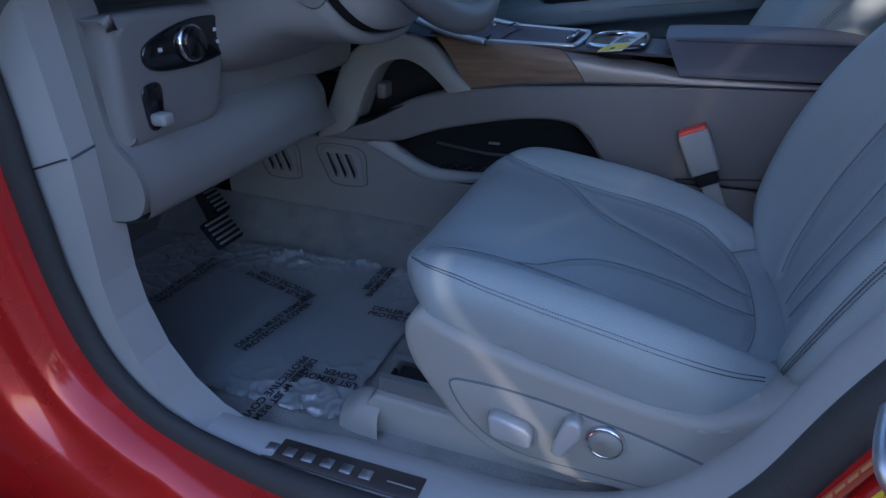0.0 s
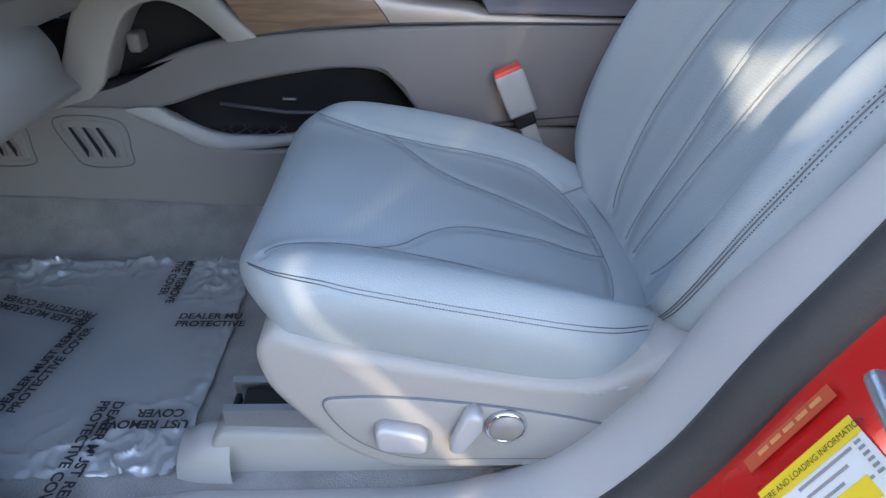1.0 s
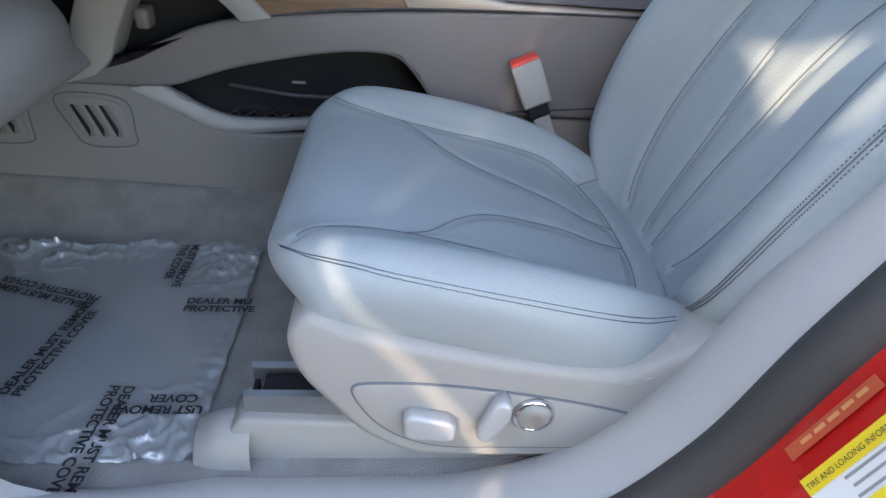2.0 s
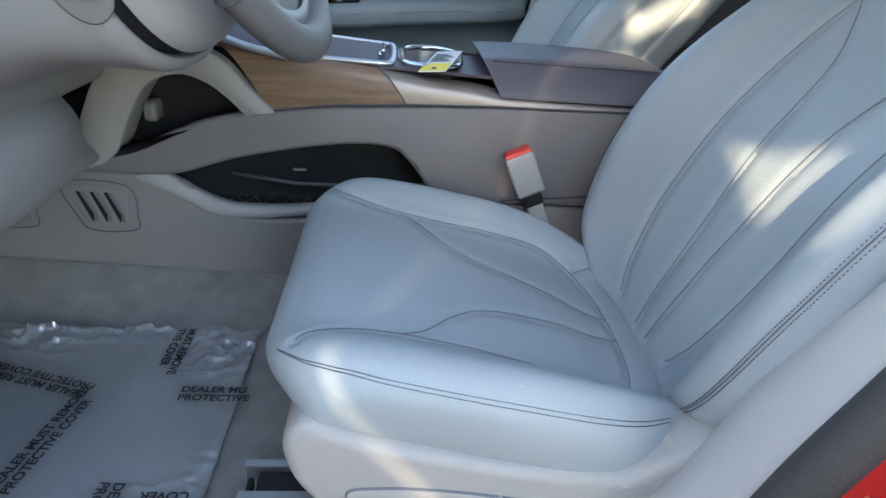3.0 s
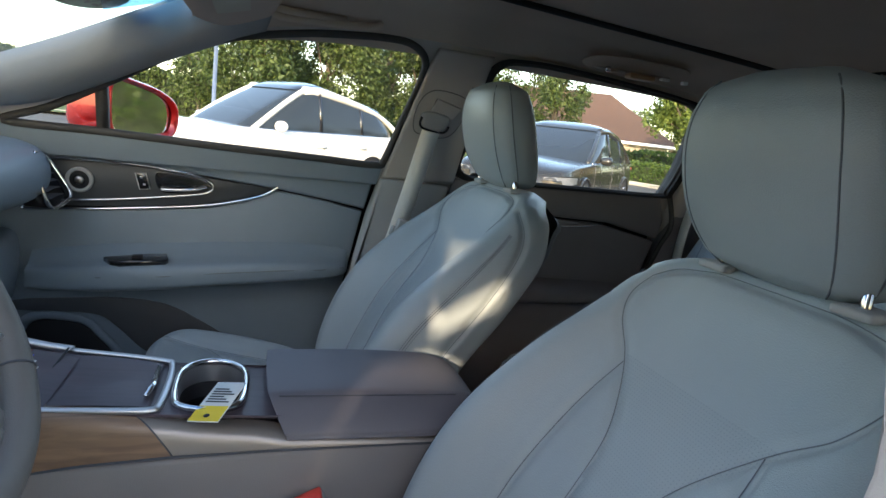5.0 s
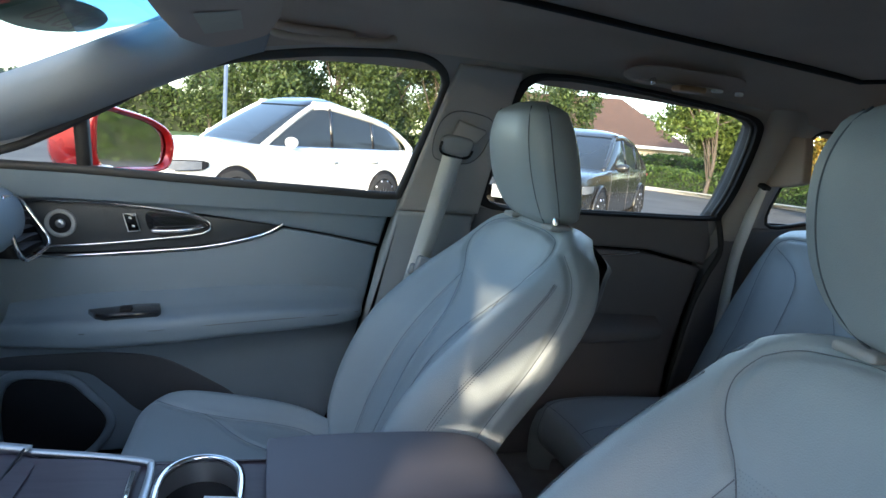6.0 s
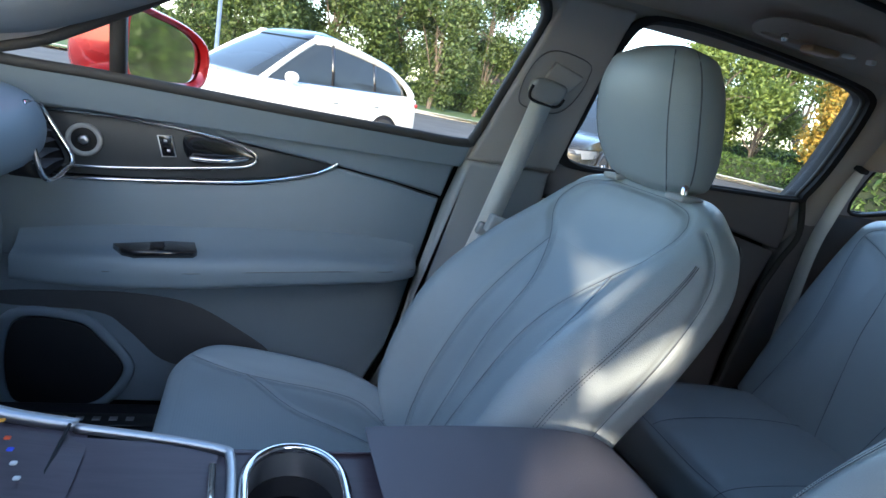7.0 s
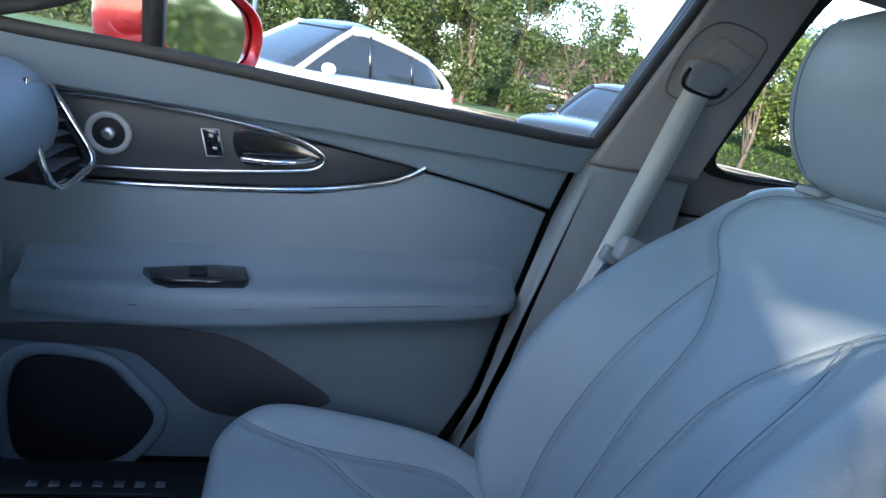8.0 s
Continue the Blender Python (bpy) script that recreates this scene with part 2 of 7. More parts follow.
def loft(sections, nu=24, nv=24, closed=False, caps=False):
    """A smooth skin through control sections of equal point counts."""
    s = np.asarray(sections, float)
    s = np.stack([cr(s[:, j], nu) for j in range(s.shape[1])], 1)
    s = np.stack([cr(s[i], nv, closed) for i in range(nu)], 0)
    f = grid_faces(nu, nv, False, closed)
    if caps and closed:
        f.append(tuple(range(nv))[::-1])
        f.append(tuple((nu - 1) * nv + j for j in range(nv)))
    return s.reshape(-1, 3), f


def sweep(path, profile, up=(0, 0, 1), closed=False, shut=True, caps=True):
    """A profile (side, up) swept along a path."""
    p, up = np.asarray(path, float), np.asarray(up, float)
    t = np.roll(p, -1, 0) - np.roll(p, 1, 0) if closed else np.gradient(p, axis=0)
    t /= np.linalg.norm(t, axis=1)[:, None] + 1e-12
    side = np.cross(t, up)
    side /= np.linalg.norm(side, axis=1)[:, None] + 1e-12
    u = np.cross(side, t)
    q = np.asarray(profile, float)
    v = p[:, None] + side[:, None] * q[None, :, :1] + u[:, None] * q[None, :, 1:]
    n, k = len(p), len(q)
    f = grid_faces(n, k, closed, shut)
    if caps and shut and not closed:
        f += [tuple(range(k))[::-1], tuple((n - 1) * k + j for j in range(k))]
    return v.reshape(-1, 3), f


def ring(r, k=10, ry=None):
    a = np.linspace(0, 2 * np.pi, k, endpoint=False)
    return np.stack([r * np.cos(a), (ry or r) * np.sin(a)], 1)


def tube(path, r, k=8, up=(0, 0, 1), closed=False, ry=None):
    return sweep(path, ring(r, k, ry), up, closed)


def join(*geos):
    vs, fs, o = [], [], 0
    for v, f in geos:
        v = np.asarray(v, float).reshape(-1, 3)
        vs.append(v)
        fs += [tuple(int(i) + o for i in q) for q in f]
        o += len(v)
    return np.concatenate(vs), fs


def rbox(x0, x1, y0, y1, z0, z1, r=0.01, seg=3):
    bm = bmesh.new()
    bmesh.ops.create_cube(bm, size=1)
    for v in bm.verts:
        v.co = ((x0 + x1) / 2 + v.co.x * (x1 - x0), (y0 + y1) / 2 + v.co.y * (y1 - y0), (z0 + z1) / 2 + v.co.z * (z1 - z0))
    r = min(r, 0.49 * min(abs(x1 - x0), abs(y1 - y0), abs(z1 - z0)))
    if r > 0:
        bmesh.ops.bevel(bm, geom=bm.edges[:], offset=r, segments=seg, affect="EDGES", profile=0.5)
    return bm


def turned(bm, m):
    bmesh.ops.transform(bm, matrix=m, verts=bm.verts)
    return bm


def prism(outline, mapping, d0, d1, r=0.004, seg=2):
    """An outline (a, b) given depth from d0 to d1 along the third axis of mapping(a, b, d), front edge rounded at d1."""
    o = np.asarray(outline, float)
    n = len(o)
    c = o.mean(0)
    nxt, prv = np.roll(o, -1, 0), np.roll(o, 1, 0)
    tg = nxt - prv
    nr = np.stack([tg[:, 1], -tg[:, 0]], 1)
    nr /= np.linalg.norm(nr, axis=1)[:, None] + 1e-12
    area = np.sum(o[:, 0] * nxt[:, 1] - nxt[:, 0] * o[:, 1])
    if area < 0:
        nr = -nr
    s = np.sign(d1 - d0)
    rows = [(0, d0), (0, d1 - s * r)]
    for k in range(1, seg + 1):
        a = k / seg * np.pi / 2
        rows.append((r * (1 - np.cos(a)), d1 - s * r * (1 - np.sin(a))))
    v = []
    for ins, d in rows:
        q = o - nr * ins
        v += [mapping(a, b, d) for a, b in q]
    f = grid_faces(len(rows), n, False, True)
    f += [tuple(range(n)), tuple((len(rows) - 1) * n + j for j in range(n))]
    bm = bmesh.new()
    bv = [bm.verts.new(x) for x in v]
    for q in f:
        bm.faces.new([bv[i] for i in q])
    big = [fc for fc in bm.faces if len(fc.verts) > 4]
    bmesh.ops.triangulate(bm, faces=big)
    bmesh.ops.recalc_face_normals(bm, faces=bm.faces)
    for fc in bm.faces:
        fc.smooth = False
    return bm


def holed(outer, holes, mapping, d0, d1):
    """A sheet of thickness d0..d1 with holes through it."""
    bm = bmesh.new()
    loops = []
    for d in (d0, d1):
        es, ls = [], []
        for o in (outer, *holes):
            vs = [bm.verts.new(mapping(a, b, d)) for a, b in o]
            ls.append(vs)
            es += [bm.edges.new((vs[i], vs[(i + 1) % len(vs)])) for i in range(len(vs))]
        bmesh.ops.triangle_fill(bm, edges=es, use_beauty=True)
        loops.append(ls)
    for la, lb in zip(*loops):
        n = len(la)
        for i in range(n):
            bm.faces.new((la[i], la[(i + 1) % n], lb[(i + 1) % n], lb[i]))
    bmesh.ops.recalc_face_normals(bm, faces=bm.faces)
    return bm


def lathe(profile, k=28, centre=(0, 0, 0), axis=(0, 0, 1)):
    """A turned shape: profile of (radius, height) about an axis."""
    q = Vector((0, 0, 1)).rotation_difference(Vector(axis)).to_matrix()
    q = np.array(q)
    a = np.linspace(0, 2 * np.pi, k, endpoint=False)
    v = [np.array(centre) + q @ np.array((r * math.cos(t), r * math.sin(t), h)) for r, h in profile for t in a]
    f = grid_faces(len(profile), k, False, True)
    f += [tuple(range(k))[::-1], tuple((len(profile) - 1) * k + j for j in range(k))]
    return v, f


def lettering(body, size, place, right, upward, bold=0.0):
    """Letters in the built-in font as a flat mesh at a place, along right and upward."""
    cu = bpy.data.curves.new("letters", "FONT")
    cu.body, cu.size, cu.extrude, cu.offset = body, size, 0.0, bold
    tmp = bpy.data.objects.new("letters", cu)
    scene.collection.objects.link(tmp)
    me = bpy.data.meshes.new_from_object(tmp.evaluated_get(bpy.context.evaluated_depsgraph_get()))
    bpy.data.objects.remove(tmp)
    r, u = Vector(right).normalized(), Vector(upward).normalized()
    v = [tuple(Vector(place) + r * p.co.x + u * p.co.y) for p in me.vertices]
    f = [tuple(p.vertices) for p in me.polygons]
    bpy.data.meshes.remove(me)
    return v, f


def dist_to(v, line, chunk=4000):
    out = np.full(len(v), 9.0)
    for i in range(0, len(v), chunk):
        d = np.linalg.norm(v[i:i + chunk, None] - line[None], axis=2)
        out[i:i + chunk] = d.min(1)
    return out


def rbox_geo(b):
    x0, x1, y0, y1, z0, z1 = b
    v = [(x, y, z) for x in (x0, x1) for y in (y0, y1) for z in (z0, z1)]
    return v, [(0, 1, 3, 2), (4, 6, 7, 5), (0, 4, 5, 1), (2, 3, 7, 6), (0, 2, 6, 4), (1, 5, 7, 3)]


def slab(outline, mapping, d0, d1):
    """A flat piece of any outline (a, b), from depth d0 to d1."""
    n = len(outline)
    tris = tessellate_polygon([[Vector((a, b, 0)) for a, b in outline]])
    v = [mapping(a, b, d) for d in (d0, d1) for a, b in outline]
    f = [tuple(t) for t in tris] + [(t[2] + n, t[1] + n, t[0] + n) for t in tris]
    return v, f + [(i, (i + 1) % n, (i + 1) % n + n, i + n) for i in range(n)]

# ---- car body: floor, pillars, roof ----
car_floor = single("floor", rbox(-1.15, 2.1, -0.66, 0.845, 0.38, 0.445, 0.02), CARPET, "grey looped carpet over the car floor", "floor", "structure")


def aperture(n=150):
    """Edge of the driver's doorway in the x-z plane, a closed loop."""
    return cr([(-0.532, 0.86), (-0.520, 1.02), (-0.41, 1.17), (-0.10, 1.385), (0.12, 1.445), (0.33, 1.462), (0.435, 1.42), (0.42, 1.30),
               (0.398, 1.20), (0.370, 1.05), (0.325, 0.86), (0.262, 0.715), (0.215, 0.60), (0.14, 0.505), (0.04, 0.462), (-0.08, 0.456), (-0.20, 0.456),
               (-0.315, 0.462), (-0.430, 0.491), (-0.499, 0.558), (-0.528, 0.66), (-0.533, 0.77)], n, True)


def lean_in(z):
    """How far the car's side leans inwards above the waist."""
    return 0.36 * max(0.0, z - 1.12)


def doorway_skin(profile, n=150):
    """Skin round the doorway: profile of (outward, y) swept along its edge."""
    p = aperture(n)
    t = np.roll(p, -1, 0) - np.roll(p, 1, 0)
    t /= np.linalg.norm(t, axis=1)[:, None]
    nr = np.stack([t[:, 1], -t[:, 0]], 1)
    c = p.mean(0)
    if np.sum((p - c) * nr) < 0:
        nr = -nr
    v = []
    for (x, z), (a, b) in zip(p, nr):
        slim = min(1.0, max(0.0, (z - 0.72) / 0.2)) if x > 0.15 else 0.0
        for d, y in profile:
            if y < -0.692:
                y = -0.692 + (y + 0.692) * (1 - 0.42 * min(1.0, max(0.0, (-0.15 - x) / 0.25)))
            if y > -0.66:
                y, d = y + slim * (-0.662 - y), d * (1 - slim) - 0.006 * slim * (y + 0.662) / 0.1
            if y > -0.66:
                y -= 0.035 * min(1.0, max(0.0, (-0.22 - x) / 0.2)) * min(1.0, (y + 0.66) / 0.04)
            zz = z + b * d
            v.append((x + a * d, y + lean_in(zz), zz))
    return v, grid_faces(n, len(profile), True, False)


body_side = thing("doorway_left", (0, -0.75, 0.48), "driver's doorway of a red car with grey trim", "doorway", kind="structure")
part("sill_trim", doorway_skin([(0.10, -0.575), (0.03, -0.595), (0.008, -0.615), (0.0, -0.64), (0.0, -0.685), (0.006, -0.695)]), BOUNCETRIM, body_side, "grey moulded plastic doorway trim")
part("weatherstrip", doorway_skin([(0.006, -0.692), (-0.007, -0.696), (-0.012, -0.706), (-0.009, -0.720), (0.002, -0.730), (0.014, -0.730)]), RUBBER, body_side, "dark rubber weatherstrip")
part("painted_flange", doorway_skin([(0.012, -0.726), (0.016, -0.755), (0.021, -0.798), (0.033, -0.812), (0.05, -0.826), (0.058, -0.85), (0.075, -0.875), (0.11, -0.89), (0.20, -0.90)]), REDPAINT, body_side, "glossy red painted door frame")
# rocker and wing below and before the doorway
part("rocker", loft([[(x, -0.885, 0.42), (x, -0.93, 0.36), (x, -0.90, 0.26), (x, -0.80, 0.22)] for x in (-1.4, -0.5, 0.4, 1.4)], 12, 12), REDPAINT, body_side)


def side_outer(name, sgn):
    """Outer skin of one side with the wheel arches left plain, as a closing wall."""
    secs = []
    for x, w in ((-1.9, 0.80), (-1.4, 0.90), (-0.9, 0.945)):
        secs.append([(x, sgn * (w - 0.03), 1.02), (x, sgn * w, 0.85), (x, sgn * w, 0.6), (x, sgn * (w - 0.04), 0.30)])
    return loft(secs, 16, 16)


part("wing", side_outer("wing", -1), REDPAINT, body_side)


chassis = thing("underbody", (0.0, 0.0, 0.2), "dark floor pan of the red car on its four wheels", "underbody", kind="structure")
part("floor_pan", rbox(-1.95, 2.0, -0.74, 0.78, 0.22, 0.37, 0.04), DARKPLAST, chassis)
for wx in (-1.47, 1.38):
    for wy, sg in ((-0.80, -1), (0.80, 1)):
        tyre = part("wheel", lathe([(0.22, 0.03), (0.26, 0.05), (0.33, 0.05), (0.355, 0.02), (0.36, -0.08), (0.355, -0.17), (0.22, -0.18)], 40, (wx, wy, 0.27), (0, sg, 0)), TYRE, chassis)
        part("rim", lathe([(0.0, 0.02), (0.05, 0.022), (0.20, 0.0), (0.225, 0.035)], 32, (wx, wy, 0.27), (0, sg, 0)), SATIN, tyre)


# passenger side: one sheet with the window openings
def p_side(off):
    """Maps (x, z, depth) to the passenger's side, which leans in above the waist; depth goes inwards."""
    return lambda a, b, d: (a, 0.765 + off - d - 0.40 * (b - 1.155), b)


FRONT_WIN = cr([(-0.50, 1.168), (-0.30, 1.165), (-0.02, 1.158), (0.20, 1.155), (0.350, 1.153), (0.372, 1.17), (0.400, 1.274), (0.428, 1.38), (0.428, 1.43), (0.39, 1.459),
                (0.33, 1.464), (0.246, 1.458), (0.131, 1.444), (-0.023, 1.411), (-0.13, 1.368), (-0.26, 1.292), (-0.40, 1.212)], 90, True)
REAR_WIN = cr([(0.60, 1.152), (0.80, 1.146), (1.05, 1.148), (1.25, 1.152), (1.268, 1.17), (1.280, 1.245), (1.272, 1.37), (1.245, 1.414), (1.15, 1.432), (0.97, 1.447), (0.80, 1.457),
               (0.70, 1.457), (0.635, 1.445), (0.605, 1.39), (0.59, 1.25)], 80, True)
QUARTER_WIN = cr([(1.46, 1.145), (1.62, 1.155), (1.80, 1.20), (1.82, 1.24), (1.70, 1.36), (1.56, 1.41), (1.47, 1.40), (1.45, 1.30)], 40, True)
side = thing("side_right", (0.5, 0.75, 1.1), "window frames and pillars on the passenger's side", "car side", kind="structure")
side_outline = [(-0.62, 1.10), (2.0, 1.10), (2.0, 1.30), (1.75, 1.45), (1.3, 1.485), (0.3, 1.505), (-0.02, 1.46), (-0.16, 1.405), (-0.60, 1.175)]
part("pillar_trim", holed(side_outline, [FRONT_WIN, REAR_WIN, QUARTER_WIN], p_side(0.0), 0.0, 0.025), PILLARCLOTH, side, "grey pillar and window surround trim", smooth=False)
WIDE = [w.mean(0) + (w - w.mean(0)) * (1.05, 1.20) + (0, 0.012) for w in (FRONT_WIN, REAR_WIN, QUARTER_WIN)]
outer_outline = [(-0.72, 1.08), (2.05, 1.08), (2.05, 1.36), (1.75, 1.52), (1.3, 1.545), (0.3, 1.56), (-0.06, 1.50), (-0.20, 1.43), (-0.70, 1.17)]
part("outer_frame", holed(outer_outline, WIDE, p_side(0.045), 0.0, 0.015), RUBBER, side, "dark outer window frame", smooth=False)
for w, nm in ((FRONT_WIN, "front"), (REAR_WIN, "rear"), (QUARTER_WIN, "quarter")):
    f = p_side(0.0)
    part("window_seal", tube([f(a, b, 0.022) for a, b in w], 0.010 if nm == "front" else 0.006, 8, (0, 1, 0.4), True), RUBBER, side, "dark rubber window seal")
    wider = WIDE[("front", "rear", "quarter").index(nm)]
    part("window_reveal", ([p_side(0.0)(a, b, d) for d in (0.026, 0.0) for a, b in w.mean(0) + (w - w.mean(0)) * 0.988] + [p_side(0.045)(a, b, 0.012) for a, b in wider], grid_faces(3, len(w), False, True)), DARKPLAST, side, "dark window reveal")
    pane = part("pane", ([p_side(0.015)(a, b, 0) for a, b in w], [tuple(range(len(w)))]), PANE, side, "clear side window glass")
    pane.visible_shadow = False
lower = [(-1.0, 0.40), (2.0, 0.40), (2.0, 1.12), (-1.0, 1.12)]
part("lower_skin", holed(lower, [], lambda a, b, d: (a, 0.90 - d, b), 0.0, 0.02), REDPAINT, side, smooth=False)
part("inner_sheet", holed([(-1.0, 0.40), (2.0, 0.40), (2.0, 1.14), (-1.0, 1.14)], [], lambda a, b, d: (a, 0.83 - d, b), 0.0, 0.01), DARKPLAST, side, smooth=False)

def d_side(off):
    return lambda a, b, d: (a, -0.765 - off + d + 0.40 * (b - 1.155), b)


left = thing("side_left", (0.9, -0.75, 1.1), "rear side windows and pillars behind the driver", "car side", kind="structure")
left_outline = [(0.45, 0.40), (2.0, 0.40), (2.0, 1.30), (1.75, 1.45), (1.3, 1.485), (0.5, 1.50)]
part("pillar_trim", holed(left_outline, [REAR_WIN[::-1], QUARTER_WIN[::-1]], lambda a, b, d: (a, -0.765 + d + 0.40 * max(0, b - 1.155), b), 0.0, 0.05), HEADLINE, left, smooth=False)
part("outer_skin", holed(left_outline, [WIDE[1][::-1], WIDE[2][::-1]], lambda a, b, d: (a, -0.90 + d + 0.40 * max(0, b - 1.155), b), 0.0, 0.02), REDPAINT, left, smooth=False)
part("b_post", rbox(0.40, 0.50, -0.74, -0.66, 0.42, 1.2, 0.02), GREYPLAST, left)
for w in (REAR_WIN, QUARTER_WIN):
    # Unseen panes, given a dark tint to hold light off the rear seats.
    part("pane", ([d_side(0.03)(a, b, 0) for a, b in w], [tuple(range(len(w)))]), DIMPANE, left, "unseen left pane, tinted to dim the rear seats")

# headliner with the step to the roof shade
roof = thing("ceiling", (0.6, 0, 1.55), "grey cloth headliner with a wide roof shade", "headliner", kind="structure")
secs = []
for x, h in ((-0.10, -0.055), (0.05, -0.02), (0.3, 0.0), (0.8, 0.0), (1.3, -0.02), (1.9, -0.09)):
    secs.append([(x, 0.655, 1.44 + h), (x, 0.60, 1.478 + h), (x, 0.50, 1.515 + h), (x, 0.40, 1.545 + h), (x, 0.0, 1.555 + h), (x, -0.40, 1.545 + h), (x, -0.50, 1.515 + h), (x, -0.60, 1.478 + h), (x, -0.655, 1.44 + h)])
part("headliner_cloth", loft(secs, 30, 60), HEADLINE, roof, "grey brushed cloth headliner")
part("shade_edge", tube([(0.10, 0.30, 1.527), (0.30, 0.345, 1.545), (0.467, 0.355, 1.546), (0.75, 0.405, 1.542), (1.0, 0.43, 1.535), (1.35, 0.44, 1.515), (1.42, 0.35, 1.52), (1.43, 0.0, 1.525), (1.42, -0.35, 1.52)], 0.008), DARKPLAST, roof, "dark gap round the roof shade")
part("roof_skin", loft([[(x, -0.715, 1.50 + h), (x, -0.55, 1.60 + h), (x, 0, 1.66 + h), (x, 0.55, 1.60 + h), (x, 0.715, 1.50 + h)] for x, h in ((-0.085, -0.05), (0.3, 0), (1.2, -0.02), (2.0, -0.12))], 16, 30), REDPAINT, roof)
part("tail_wall", rbox(1.95, 2.0, -0.75, 0.75, 0.4, 1.5, 0.02), HEADLINE, roof)

# A-pillar trim and windscreen
single("a_pillar_trim", loft([[(-1.05, 0.72, 1.00), (-1.02, 0.66, 1.05), (-1.02, 0.70, 1.10), (-1.05, 0.76, 1.08)],
                                     [(-0.62, 0.72, 1.17), (-0.62, 0.645, 1.19), (-0.64, 0.64, 1.235), (-0.64, 0.71, 1.245)],
                                     [(-0.40, 0.705, 1.225), (-0.40, 0.635, 1.26), (-0.405, 0.615, 1.315), (-0.41, 0.66, 1.335)],
                                     [(-0.18, 0.675, 1.335), (-0.17, 0.61, 1.36), (-0.17, 0.585, 1.42), (-0.19, 0.63, 1.445)],
                                     [(-0.06, 0.655, 1.39), (-0.05, 0.59, 1.42), (-0.05, 0.56, 1.475), (-0.08, 0.60, 1.495)],
                                     [(0.04, 0.645, 1.425), (0.06, 0.590, 1.462), (0.06, 0.555, 1.502), (0.03, 0.60, 1.515)]], 30, 16, True, True),
              mat("pillar_cloth", (0.30, 0.32, 0.335), 1.0, var=0.05, bump=0.3, bump_scale=900), "pale grey windscreen pillar trim", "pillar trim", "structure")
windscreen = thing("windscreen", (-0.6, 0, 1.25), "clear windscreen with a green oval year sticker", "windscreen", kind="structure")
part("pane", loft([[(-1.15, y * 0.78, 1.02 - 0.02 * y * y) for y in (-1, -0.5, 0, 0.5, 1)], [(-0.12, y * 0.60, 1.50 - 0.03 * y * y) for y in (-1, -0.5, 0, 0.5, 1)]], 4, 16), SCREEN, windscreen)
band = part("tint_band", loft([[(-0.225 - 0.10 * (abs(y) - 0.5), y * 0.615, 1.4475 - 0.029 * y * y) for y in (-1, -0.5, 0, 0.5, 0.96)], [(-0.118, y * 0.60, 1.498 - 0.03 * y * y) for y in (-1, -0.5, 0, 0.5, 1)]], 4, 16), BAND, windscreen, "blue tinted upper band")
band.visible_shadow = False

# ---- seats ----


def skin_eval(P, u, v):
    """Point of a smooth skin over a grid of control points, at fractional row u and column v."""
    def axis(t, k):
        i = np.clip(np.floor(t).astype(int), 0, k - 2)
        f = t - i
        w = np.stack([-0.5 * f + f ** 2 - 0.5 * f ** 3, 1 - 2.5 * f ** 2 + 1.5 * f ** 3, 0.5 * f + 2 * f ** 2 - 1.5 * f ** 3, -0.5 * f ** 2 + 0.5 * f ** 3], -1)
        idx = np.clip(np.stack([i - 1, i, i + 1, i + 2], -1), 0, k - 1)
        return w, idx
    u, v = np.asarray(u, float), np.asarray(v, float)
    wu, iu = axis(u, P.shape[0])
    wv, iv = axis(v, P.shape[1])
    return np.einsum("ni,nj,nijk->nk", wu, wv, P[iu[:, :, None], iv[:, None, :]])


